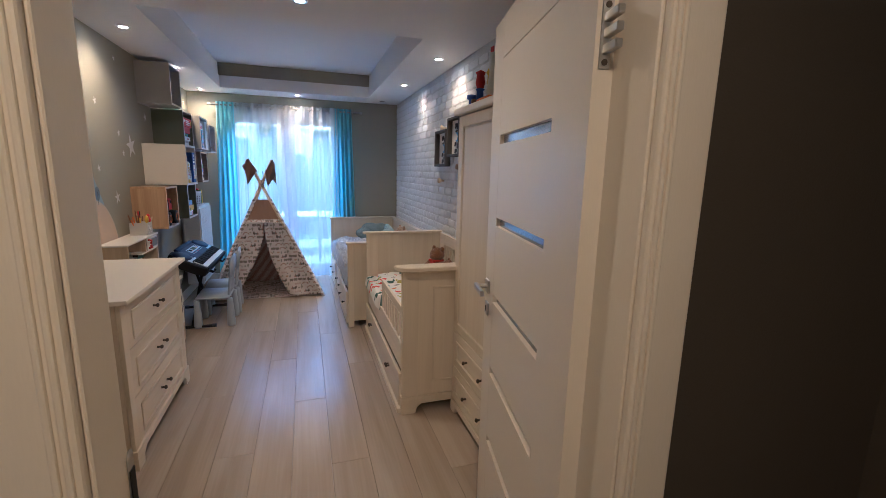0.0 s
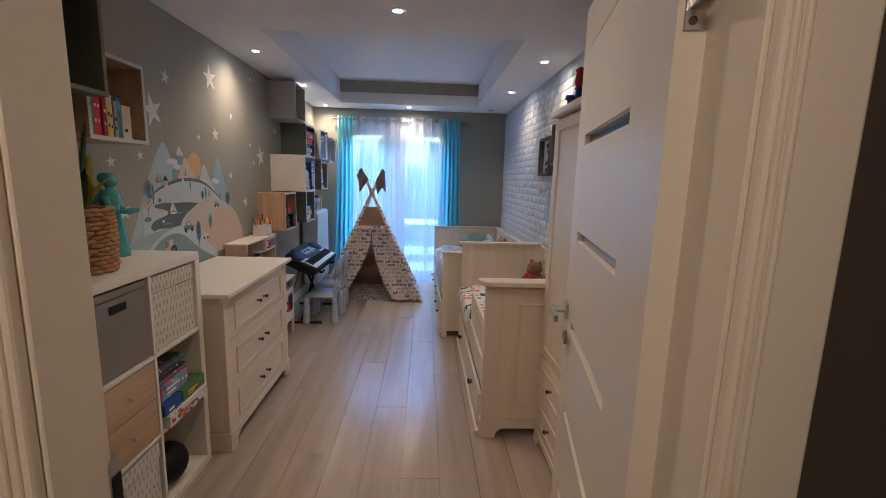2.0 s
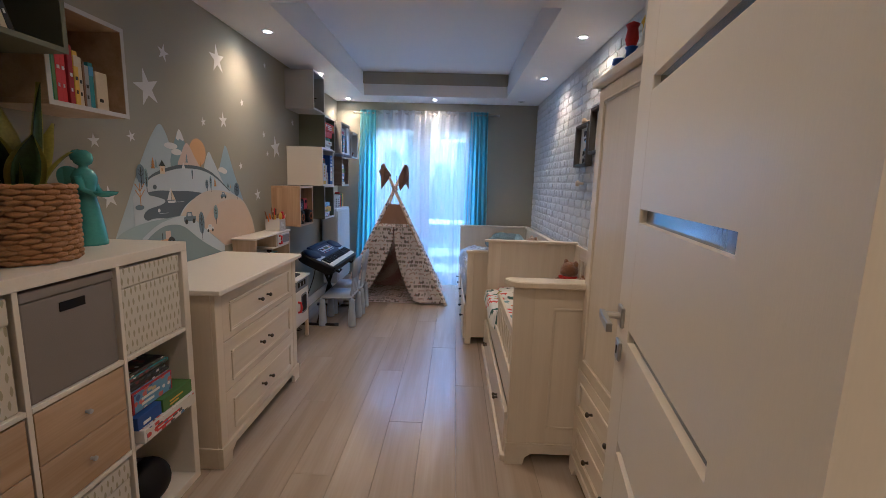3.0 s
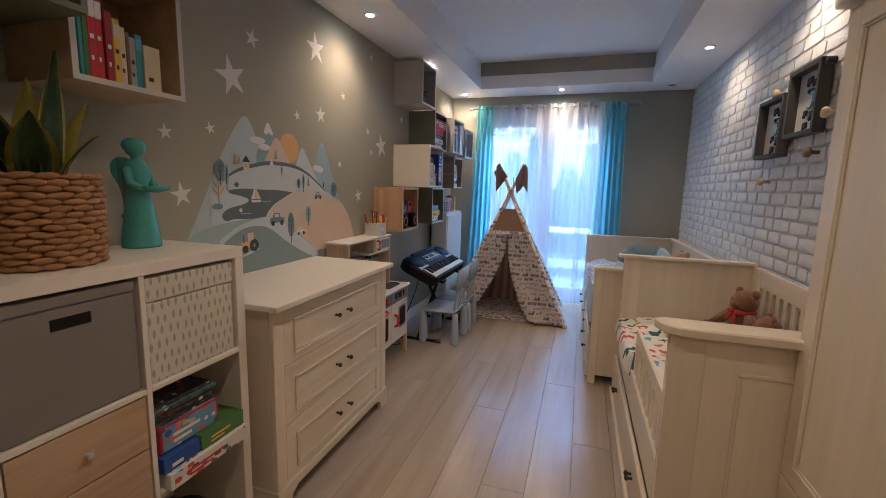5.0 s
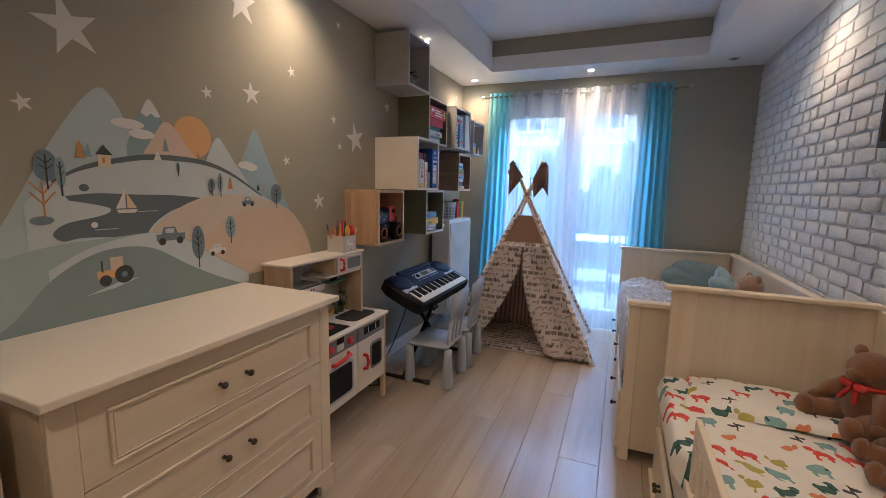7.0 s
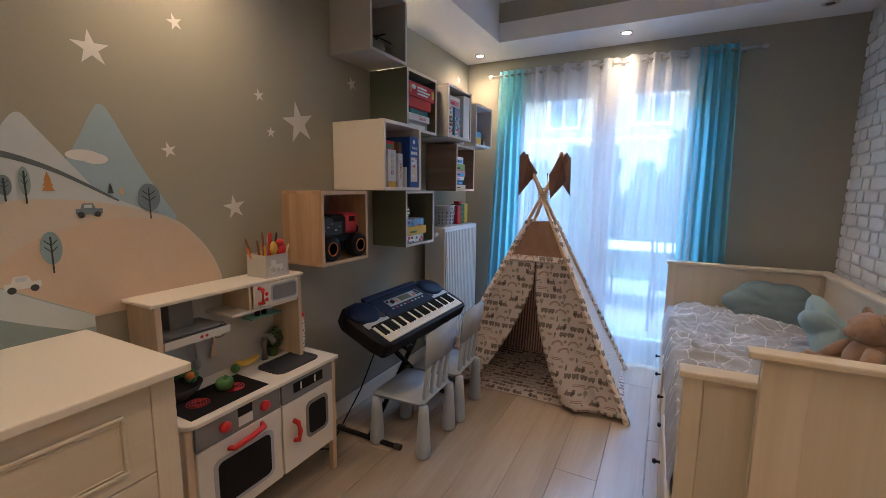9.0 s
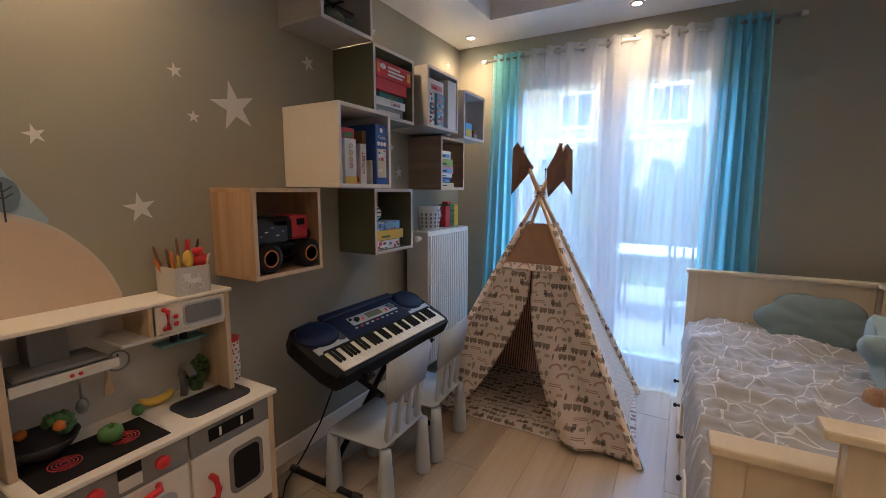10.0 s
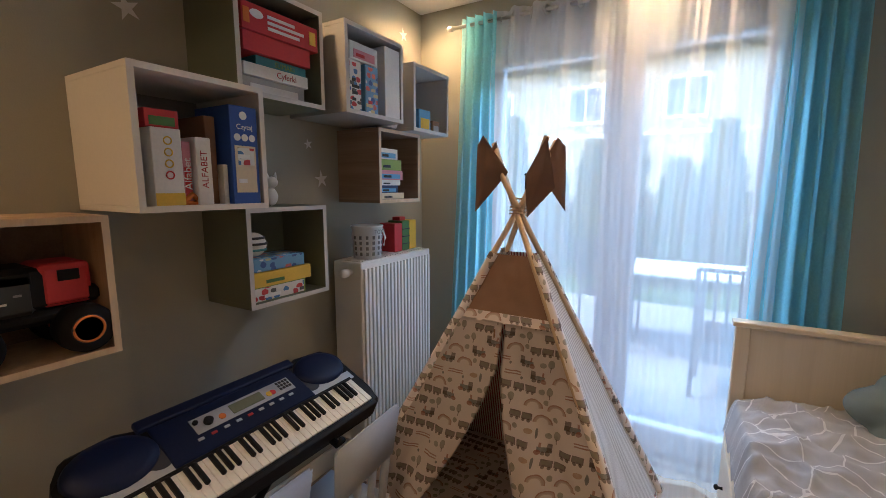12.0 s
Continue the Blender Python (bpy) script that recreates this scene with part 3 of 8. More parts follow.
# skirting boards
sk = new("baseboard")
tagged(sk, "white skirting board along the walls", "baseboard", kind="structure")
part("board", B(XL, XL + 0.015, Y0, Y1, 0, 0.10, bevel=0.004, seg=2), WHITE, sk)
part("board", B(XL + 0.015, WX0, Y1 - 0.015, Y1, 0, 0.10, bevel=0.004, seg=2), WHITE, sk)
part("board", B(WX1, XR - 0.015, Y1 - 0.015, Y1, 0, 0.10, bevel=0.004, seg=2), WHITE, sk)

# door lining and casings
trim = tagged(new("trim"), "ivory door lining and moulded casing", "door frame", kind="structure")
for nm, s, x in (("lining", -1, DX0), ("lining", 1, DX1)):
    a, b_ = sorted((x, x + s * 0.028))
    part(nm, B(a, b_, YH - 0.003, Y0 + (0.037 if s > 0 else 0.002), 0, DZ, bevel=0.002), DOORW, trim)
    a, b_ = sorted((x + s * 0.004, x + s * 0.118))
    bm = B(a, b_, YH - 0.023, YH - 0.003, 0, DZ + 0.10, bevel=0.005, seg=2)
    for k in (0.012, 0.026):
        a, b_ = sorted((x + s * k, x + s * (k + 0.009)))
        box(bm, a, b_, YH - 0.029, YH - 0.021, 0, DZ + 0.02, bevel=0.003, seg=2)
    part("casing", bm, DOORW, trim)
part("lining", B(DX0, DX1, YH - 0.003, Y0 + 0.002, DZ, DZ + 0.028), DOORW, trim)
part("casing", B(DX0 - 0.105, DX1 + 0.105, YH - 0.023, YH - 0.003, DZ + 0.004, DZ + 0.105, bevel=0.005), DOORW, trim)
bm = bmesh.new()
slab(bm, [(0.012 * math.cos(a) , 0.10 * (1 if math.sin(a) > 0 else -1) + 0.012 * math.sin(a)) for a in [math.pi * (k + 0.5) / 8 for k in range(16)]], 0.002, Matrix.Translation((DX0 - 0.0005, Y0 + 0.005, 0.97)) @ Euler((math.pi / 2, 0, math.pi / 2)).to_matrix().to_4x4())
part("strike_plate", bm, STEEL, trim, "steel strike plate")
bm = bmesh.new()
box(bm, DX0, DX0 + 0.003, Y0 - 0.004, Y0 + 0.014, 0.90, 0.95), box(bm, DX0, DX0 + 0.003, Y0 - 0.004, Y0 + 0.014, 0.98, 1.05)
part("latch_hole", bm, BLACK, trim)

# open door leaf, hinged on the jamb
door = tagged(new("door_1"), "open ivory door with horizontal glass strips", "door", kind="structure")
door.matrix_world = Matrix.Translation((0.696, 0.437, 0)) @ pose(0, 0, 0, 0, 0, 90 - 11.3)
# leaf: length along local x, its seen face towards +y
L, T = 0.84, 0.040
slots = [0.185, 0.475, 0.765, 1.052, 1.341, 1.632]
bm = bmesh.new()
box(bm, 0, 0.200, -T, 0, 0.008, 2.04), box(bm, L - 0.135, L, -T, 0, 0.008, 2.04, bevel=0.002)
zs = [0.008] + [v for s_ in slots for v in (s_ - 0.016, s_ + 0.016)] + [2.04]
for a, b_ in zip(zs[::2], zs[1::2]):
    if b_ == 2.04:
        box(bm, 0.200, L - 0.135, -T, 0, a, 1.901), box(bm, 0.200, L - 0.135, -T, 0, 1.904, b_)
    else:
        box(bm, 0.200, L - 0.135, -T, 0, a, b_)
part("leaf", bm, DOORW, door)
for s_ in slots:
    part("glass_strip", B(0.200, L - 0.135, -T * 0.7, -T * 0.4, s_ - 0.016, s_ + 0.016, bevel=0), DIM, door, "frosted glass strip")
hd = part("door_handle", B(L - 0.085, L - 0.033, 0, 0.009, 1.054, 1.106, bevel=0.002), STEEL, door, "satin nickel lever handle on a square rose")
bm = tube(bmesh.new(), [(L - 0.059, 0.005, 1.080), (L - 0.059, 0.05, 1.080)], 0.009)
part("lever", box(bm, L - 0.17, L - 0.045, 0.042, 0.056, 1.069, 1.091, bevel=0.002), STEEL, hd)
lk = part("lock_plate", B(L - 0.083, L - 0.035, 0, 0.008, 0.965, 1.015, bevel=0.002), STEEL, door)
part("keyhole", B(L - 0.062, L - 0.056, 0.008, 0.0095, 0.979, 1.001, bevel=0), BLACK, lk)
for hz in (1.775, 0.25):
    hg = part("hinge", B(-0.003, 0.001, -T + 0.009, -0.009, hz - 0.062, hz + 0.062, bevel=0.001), STEEL, door, "concealed steel hinge")
    bm = bmesh.new()
    for dz in (-0.028, 0.0, 0.028):
        box(bm, -0.052, -0.002, -T + 0.012, -0.014, hz + dz - 0.008, hz + dz + 0.008, bevel=0.002)
    part("hinge_arm", bm, STEEL, hg)
    bm = bmesh.new()
    for dz in (-0.050, 0.050):
        lathe(bm, [(0.0, 0.0015), (0.006, 0.0015), (0.006, 0)], Matrix.Translation((-0.003, -T / 2, hz + dz)) @ pose(0, 0, 0, 0, -90, 0), 12)
    part("screw", bm, BRONZE, hg)

# balcony window with two leaves
win = tagged(new("window_1"), "white two-leaf balcony window", "window", kind="structure")
bm = bmesh.new()
for a, b_ in ((WX0, WX0 + 0.05), (WX1 - 0.05, WX1)):
    box(bm, a, b_, Y1 + 0.10, Y1 + 0.17, WZ0, WZ1, bevel=0.004)
box(bm, WX0, WX1, Y1 + 0.10, Y1 + 0.17, WZ1 - 0.05, WZ1, bevel=0.004), box(bm, WX0, WX1, Y1 + 0.10, Y1 + 0.17, WZ0, WZ0 + 0.06, bevel=0.004)
part("window_frame", bm, PVC, win)
for a, b_ in ((WX0 + 0.04, -0.028), (-0.028, WX1 - 0.04)):
    bm = bmesh.new()
    box(bm, a, a + 0.09, Y1 + 0.085, Y1 + 0.16, WZ0 + 0.05, WZ1 - 0.04, bevel=0.008, seg=2), box(bm, b_ - 0.09, b_, Y1 + 0.085, Y1 + 0.16, WZ0 + 0.05, WZ1 - 0.04, bevel=0.008, seg=2)
    box(bm, a + 0.085, b_ - 0.085, Y1 + 0.086, Y1 + 0.159, WZ0 + 0.05, WZ0 + 0.14, bevel=0.008), box(bm, a + 0.085, b_ - 0.085, Y1 + 0.086, Y1 + 0.159, WZ1 - 0.13, WZ1 - 0.04, bevel=0.008)
    lf = part("window_leaf", bm, PVC, win)
    pn = part("pane", B(a + 0.085, b_ - 0.085, Y1 + 0.118, Y1 + 0.126, WZ0 + 0.13, WZ1 - 0.125, bevel=0), PANE, lf)
    pn.visible_shadow = False
bm = B(0.045, 0.075, Y1 + 0.05, Y1 + 0.085, 1.02, 1.06, bevel=0.004)
part("window_handle", box(bm, 0.05, 0.07, Y1 + 0.045, Y1 + 0.060, 0.94, 1.06, bevel=0.004), PVC, win)

# downlights: x, y, share of full light (two bulbs are weaker, one is out)
# the last one is unseen, added to bring warm light near the door
spot_at = [(-0.955, 3.33, 1), (-0.965, 4.55, 1), (-0.985, 5.76, 1), (0.125, 5.71, 1), (1.265, 3.31, 0.6), (1.242, 4.50, 0.6), (1.205, 5.71, 0), (0.183, 2.41, 1), (0.18, 1.20, 1)]
BULB = glowing("warm_bulb", (1.0, 0.78, 0.50), 16.0)
BULB_OFF = mat("unlit_bulb", (0.10, 0.10, 0.10), 0.2)
for sx, sy, on in spot_at:
    sp_ = thing("downlight", "round steel downlight, lit warm" if on else "round steel downlight, not lit", "downlight", Matrix.Translation((sx, sy, ZC)), "ceiling downlights")
    part("ring", lathe(bmesh.new(), [(0.024, -0.001), (0.025, -0.005), (0.040, -0.005), (0.043, 0.0), (0.043, 0.004)], sides=28), STEEL, sp_)
    part("bulb", lathe(bmesh.new(), [(0.0, -0.003), (0.024, -0.003), (0.024, 0.002)], sides=24), BULB if on else BULB_OFF, sp_)
    if on:
        lp = new("spot_lamp", bpy.data.lights.new("spot_lamp", "SPOT"))
        lp.data.energy, lp.data.color, lp.data.spot_size, lp.data.spot_blend, lp.data.shadow_soft_size = SPOT_W * 4 * on, (1.0, 0.575, 0.245), radians(146), 1.0, 0.03
        lp.matrix_world = look((sx, sy, ZC - 0.012), (sx, sy, 0))
# hall lamp behind the camera
hall = thing("ceiling_lamp", "round warm hall ceiling lamp", "ceiling lamp", Matrix.Translation((0.1, -0.75, 2.5)))
part("shade", lathe(bmesh.new(), [(0.0, -0.07), (0.10, -0.065), (0.14, -0.04), (0.15, 0.0)], sides=28), glowing("hall_shade", (1.0, 0.78, 0.52), 2.0), hall)
hl = new("hall_light", bpy.data.lights.new("hall_light", "AREA"))
hl.data.shape, hl.data.size, hl.data.energy, hl.data.color = "DISK", 0.3, HALL_W, (1.0, 0.53, 0.18)
hl.matrix_world = look((0.1, -0.75, 2.41), (0.1, -0.6, 0))


def standing():
    return set(bpy.data.objects)


def moved(before, dx, dy, dz=0.0, tall=1.0):
    """Set everything built since before over by dx, dy, dz; tall stretches it upwards from the floor."""
    for o in bpy.data.objects:
        if o not in before and o.parent is None:
            o.location.z *= tall
            o.location += Vector((dx, dy, dz))
            o.scale.z *= tall


# ---- things: storage along the west wall ----
def shelf_unit():
    u = thing("shelf_unit", "white open shelf unit with nine square compartments", "shelf")
    x0, x1, ya, yb, h = XL + 0.045, -0.752, 0.827, 1.947, 1.12
    part("top", B(x0, x1, ya, yb, h - 0.038, h, bevel=0.002), WHITE, u)
    part("bottom", B(x0, x1, ya, yb, 0, 0.038, bevel=0.002), WHITE, u)
    part("side", B(x0, x1, ya, ya + 0.038, 0.0385, h - 0.0385), WHITE, u)
    part("side", B(x0, x1, yb - 0.038, yb, 0.0385, h - 0.0385), WHITE, u)
    c = (yb - ya - 0.076 - 2 * 0.016) / 3
    for k in (1, 2):
        y = ya + 0.038 + k * c + (k - 1) * 0.016
        part("divider", B(x0, x1 - 0.002, y, y + 0.016, 0.0385, h - 0.0385, bevel=0.001), WHITE, u)
        z = 0.038 + k * (h - 0.076 - 0.032) / 3 + (k - 1) * 0.016
        for j in range(3):
            yy = ya + 0.038 + j * (c + 0.016)
            part("shelf", B(x0, x1 - 0.002, yy + 0.0005, yy + c - 0.0005, z, z + 0.016, bevel=0.001), WHITE, u)
    part("back", B(x0, x0 + 0.006, ya + 0.038, yb - 0.038, 0.038, h - 0.038, bevel=0), WHITE, u)
    return ya + 0.038, c, (h - 0.076 - 0.032) / 3


KY, KC, KH = shelf_unit()


def cell(col, row):
    """y range and z range of a compartment; col 0 nearest the door wall, row 0 lowest."""
    y, z = KY + col * (KC + 0.016), 0.038 + row * (KH + 0.016)
    return y + 0.008, y + KC - 0.008, z + 0.0005, z + KH


def leaf_box(col, row, lab):
    y0, y1, z0, z1 = cell(col, row)
    t = thing("storage_box", lab, "box", group="fabric boxes in the shelf unit")
    z1 -= 0.012
    part("body", box_uv(B(-1.16, -0.812, y0, y1, z0, z1 - 0.075, bevel=0.006, seg=2)), LEAFBOX, t)
    part("lid", box_uv(B(-1.163, -0.809, y0 - 0.002, y1 + 0.002, z1 - 0.074, z1, bevel=0.006, seg=2)), LEAFBOX, t)


def felt_box(col, row):
    y0, y1, z0, z1 = cell(col, row)
    t = thing("storage_box", "taupe fabric storage box with a black handle slot", "box", group="fabric boxes in the shelf unit")
    z1 -= 0.010
    part("body", B(-1.16, -0.812, y0, y1, z0, z1 - 0.030, bevel=0.006, seg=2), GREYBOX, t)
    part("rim", B(-1.163, -0.8085, y0 - 0.002, y1 + 0.002, z1 - 0.030, z1, bevel=0.005, seg=2), GREYBOX, t)
    ym = (y0 + y1) / 2
    part("handle_slot", B(-0.8125, -0.8095, ym - 0.045, ym + 0.045, z1 - 0.085, z1 - 0.056, bevel=0.001), BLACK, t)


def drawer_insert(col, row):
    y0, y1, z0, z1 = cell(col, row)
    t = thing("drawer_insert", "oak drawer insert with two drawers", "drawers", group="drawer inserts in the shelf unit")
    part("carcass", B(-1.165, -0.822, y0 - 0.004, y1 + 0.004, z0, z1 - 0.002, bevel=0.001), OAK_Y, t)
    for a, b_ in ((z0 + 0.004, (z0 + z1) / 2 - 0.002), ((z0 + z1) / 2 + 0.002, z1 - 0.006)):
        d = part("drawer", B(-0.821, -0.804, y0 - 0.003, y1 + 0.003, a, b_, bevel=0.001), OAK_Y, t)
        part("knob", lathe(bmesh.new(), [(0.0, 0.020), (0.008, 0.018), (0.0085, 0.012), (0.005, 0.006), (0.005, 0)], Matrix.Translation((-0.804, (y0 + y1) / 2, (a + b_) / 2)) @ pose(0, 0, 0, 0, 90, 0), 14), SILVER, d)


were = standing()
leaf_box(2, 2, "white fabric box printed with grey leaf drops")
felt_box(1, 2)
leaf_box(0, 2, "white fabric box printed with grey leaf drops")
drawer_insert(1, 1)
drawer_insert(0, 1)
leaf_box(1, 0, "white fabric box printed with grey leaf drops")


def game_box(name, label, x0, x1, y0, y1, z0, z1, body, face=None, band=None, cat="box", group="", bars=0, barmat=None, axis="x"):
    """A cardboard game box or book: body, a printed face on the room side, and bars for its small print."""
    t = thing(name, label, cat, group=group)
    part("body", B(x0, x1, y0, y1, z0, z1, bevel=0.0015), BOX[body], t)
    e = 0.0012
    h, w = z1 - z0, y1 - y0
    if face:
        q = 0.04 if isinstance(face, int) else 0.12
        part("printed_panel", box_uv(B(x1, x1 + e, y0 + q * w, y1 - q * w, z0 + q * h, z0 + (0.96 if q < 0.1 else 0.60) * h, bevel=0)), ART[face] if q < 0.1 else BOX[face], t)
        if q < 0.1 and h < 0.12:
            part("printed_top", box_uv(B(x0 + 0.01, x1 - 0.01, y0 + q * w, y1 - q * w, z1, z1 + e, bevel=0)), ART[face], t)
    if band:
        part("title_band", B(x1, x1 + e, y0 + 0.05 * w, y1 - 0.05 * w, z0 + 0.72 * h, z0 + 0.92 * h, bevel=0), BOX[band], t)
    if bars:
        for k in range(bars):
            zz = z0 + h * (0.22 + 0.5 * k / max(1, bars))
            part("print", B(x1 + e, x1 + 2 * e, y0 + 0.2 * w, y0 + (0.5 + 0.3 * ((k * 7) % 3) / 2) * w, zz, zz + min(0.012, 0.25 * h / bars), bevel=0), barmat or PALEINK, t)
    return t


G = "games in the shelf unit"
y0, y1, z0, z1 = cell(2, 1)
game_box("game_box", "white and red flat puzzle box", -1.10, -0.780, y0 + 0.012, y1 + 0.010, z0, z0 + 0.055, "white", 2, None, group=G, bars=2, barmat=BOX["red"])
game_box("game_box", "dark blue flat game box", -1.12, -0.795, y0 + 0.004, y0 + 0.135, z0 + 0.0565, z0 + 0.108, "blue", None, None, group=G, bars=1)
game_box("game_box", "olive green farm game box", -1.12, -0.790, y0 + 0.137, y1 + 0.004, z0 + 0.0565, z0 + 0.112, "green", 0, None, group=G, bars=2, barmat=BOX["yellow"])
game_box("game_box", "red and light-blue picture puzzle box", -1.10, -0.815, y0 + 0.012, y0 + 0.235, z0 + 0.1140, z0 + 0.196, "darkred", 1, None, group=G, bars=2)
for k in range(5):
    game_box("book", "thin dark picture book lying flat", -1.09 + 0.006 * k, -0.830 - 0.008 * (k % 3), y0 + 0.004 + 0.003 * (k % 2), y0 + 0.245 - 0.012 * (k % 3), z0 + 0.1985 + k * 0.013, z0 + 0.2105 + k * 0.013, ("black", "grey", "navy", "teal", "black")[k], 3, group=G, cat="book")
y0, y1, z0, z1 = cell(2, 0)
t = thing("toy_ball", "glossy black ball-shaped toy", "toy")
part("ball", ball(bmesh.new(), -0.90, y0 + 0.13, z0 + 0.095, 0.10, 0.115, 0.095, sub=3), BLACK, t, smooth=True)
part("handle", tube(bmesh.new(), [(-0.90, y0 + 0.04, z0 + 0.15), (-0.90, y0 + 0.02, z0 + 0.20), (-0.92, y0 + 0.09, z0 + 0.215), (-0.92, y0 + 0.15, z0 + 0.18)], 0.014), CHARCOAL, t, smooth=True)
moved(were, 0.048, 0.0)


def knob_at(x, y, z, parent, r=0.011, m=BRONZE, s=1):
    """A turned furniture knob that points along x."""
    part("knob", lathe(bmesh.new(), [(0.007, 0), (0.0055, 0.008), (0.0055, 0.014), (r, 0.019), (r * 1.05, 0.025), (r * 0.6, 0.030), (0, 0.031)], Matrix.Translation((x, y, z)) @ pose(0, 0, 0, 0, 90 * s, 0), 14), m, parent, "dark metal knob", True)


def moulded_front(name, x, y0, y1, z0, z1, parent, s=1, m=IVORY_H, knobs=(), inset=0.045, low=0.0):
    """A drawer or door front with a raised frame moulding; faces +x if s is 1."""
    f = part(name, B(*sorted((x - s * 0.018, x)), y0, y1, z0, z1, bevel=0.002), m, parent)
    a, b_, c_, d_ = y0 + inset * 1.35, y1 - inset * 1.35, z0 + inset - low, z1 - inset - low
    for k, wdt, pr in ((0.0, 0.010, 0.008), (0.012, 0.006, 0.005)):
        for q in ((a + k, b_ - k, c_ + k, c_ + k + wdt), (a + k, b_ - k, d_ - k - wdt, d_ - k), (a + k, a + k + wdt, c_ + k + wdt, d_ - k - wdt), (b_ - k - wdt, b_ - k, c_ + k + wdt, d_ - k - wdt)):
            part("moulding", B(*sorted((x, x + s * pr)), *q, bevel=0.0025), m, f)
    for ky, kz in knobs:
        knob_at(x, ky, kz, f, s=s)
    return f


def dresser():
    u = thing("dresser", "ivory three-drawer dresser with dark metal knobs", "dresser")
    xf, ya, yb, h = -0.672, 1.995, 2.989, 0.893
    part("top", B(XL + 0.004, xf + 0.040, ya - 0.022, yb + 0.026, h - 0.024, h, bevel=0.004, seg=2), WHITE, u)
    part("side", B(XL + 0.02, xf - 0.019, ya, ya + 0.018, 0.10, h - 0.0245), IVORY, u)
    part("side", B(XL + 0.02, xf - 0.019, yb - 0.018, yb, 0.10, h - 0.0245), IVORY, u)
    part("back", B(XL + 0.012, XL + 0.02, ya, yb, 0.10, h - 0.0245), IVORY, u)
    for y in (ya, yb - 0.06):
        bm = bmesh.new()
        box(bm, xf - 0.018, xf + 0.002, y, y + 0.06, 0.105, h - 0.0245, bevel=0.002)
        part("stile", bm, IVORY, u)
    # plinth with an arched front apron
    bm = bmesh.new()
    ol = [(ya - 0.008, 0), (ya + 0.075, 0), (ya + 0.082, 0.045), (ya + 0.12, 0.07), (yb - 0.12, 0.07), (yb - 0.082, 0.045), (yb - 0.075, 0), (yb + 0.008, 0), (yb + 0.008, 0.105), (ya - 0.008, 0.105)]
    slab(bm, ol, 0.022, Matrix.Translation((xf - 0.012, 0, 0)) @ Matrix(((0, 0, 1, 0), (1, 0, 0, 0), (0, 1, 0, 0), (0, 0, 0, 1))))
    part("apron", bm, IVORY_H, u)
    for y in (ya - 0.008, yb - 0.012):
        part("plinth_side", B(XL + 0.02, xf - 0.0125, y, y + 0.020, 0, 0.105), IVORY_H, u)
    zs = [0.108, 0.362, 0.616, 0.866]
    for a, b_ in zip(zs, zs[1:]):
        zm = (a + b_) / 2
        moulded_front("drawer", xf, ya + 0.061, yb - 0.061, a + 0.002, b_ - 0.002, u, knobs=((ya + 0.445, zm - 0.012), (yb - 0.445, zm - 0.012)), inset=0.046, low=0.013)
    # solid dark fill, puts shade into the gaps between the drawers
    part("inside", B(XL + 0.03, xf - 0.02, ya + 0.02, yb - 0.02, 0.11, h - 0.03, bevel=0), INNER, u)


dresser()


def wall_cube(xf, ya, yb, z0, z1, shell, inner, edge, label, t=0.016, name="wall_cube"):
    u = thing(name, label, "wall shelf", group="box shelves on the wall")
    part("top", B(XL + 0.002, xf, ya, yb, z1 - t, z1, bevel=0.001), shell, u)
    part("bottom", B(XL + 0.002, xf, ya, yb, z0, z0 + t, bevel=0.001), shell, u)
    part("side", B(XL + 0.002, xf, ya, ya + t, z0 + t, z1 - t, bevel=0.001), shell, u)
    part("side", B(XL + 0.002, xf, yb - t, yb, z0 + t, z1 - t, bevel=0.001), shell, u)
    part("back", B(XL + 0.002, XL + 0.012, ya + t, yb - t, z0 + t, z1 - t, bevel=0), inner, u)
    e = 0.0015
    bm = bmesh.new()
    box(bm, xf, xf + e, ya, yb, z1 - t, z1), box(bm, xf, xf + e, ya, yb, z0, z0 + t), box(bm, xf, xf + e, ya, ya + t, z0 + t, z1 - t), box(bm, xf, xf + e, yb - t, yb, z0 + t, z1 - t)
    part("edge_band", bm, edge, u)
    return u


wall_cube(-0.931, 3.832, 4.170, 0.987, 1.337, OAK, WALNUT, BEECH, "honey oak box shelf holding a toy monster truck")
wall_cube(-0.845, 4.203, 4.57, 1.342, 1.704, WHITE, GREY_CUBE, WHITE, "white box shelf full of game boxes")
wall_cube(-0.935, 4.55, 4.90, 0.995, 1.338, GREEN_CUBE, GREEN_CUBE, PALE_CUBE, "olive green box shelf with stacked puzzle boxes")
wall_cube(-0.92, 4.541, 4.90, 1.696, 2.043, GREEN_CUBE, GREY_CUBE, PALE_CUBE, "olive green box shelf with red game boxes")
wall_cube(-0.862, 4.955, 5.325, 1.695, 2.035, GREY_CUBE, PALE_CUBE, PALE_CUBE, "grey box shelf with upright game boxes")
wall_cube(-0.855, 5.40, 5.725, 1.675, 1.985, PALE_CUBE, PALE_CUBE, PALE_CUBE, "pale grey box shelf with small toys")
wall_cube(-0.93, 5.23, 5.56, 1.335, 1.675, WALNUT, WALNUT, BEECH, "brown wood box shelf with stacked books")
# this box's back is coloured dark for the shade inside it
wall_cube(-0.92, 4.20, 4.54, 2.045, 2.395, GREY_CUBE, INNER, PALE_CUBE, "grey box shelf with a toy aircraft")
wall_cube(-0.91, 1.537, 1.882, 1.620, 1.960, OAK_Y, OAK, PALE_CUBE, "brown box shelf with a row of books")
wall_cube(-0.825, 1.177, 1.532, 1.770, 2.120, GREEN_CUBE, GREEN_CUBE, GREEN_CUBE, "olive green box shelf with leaning books")

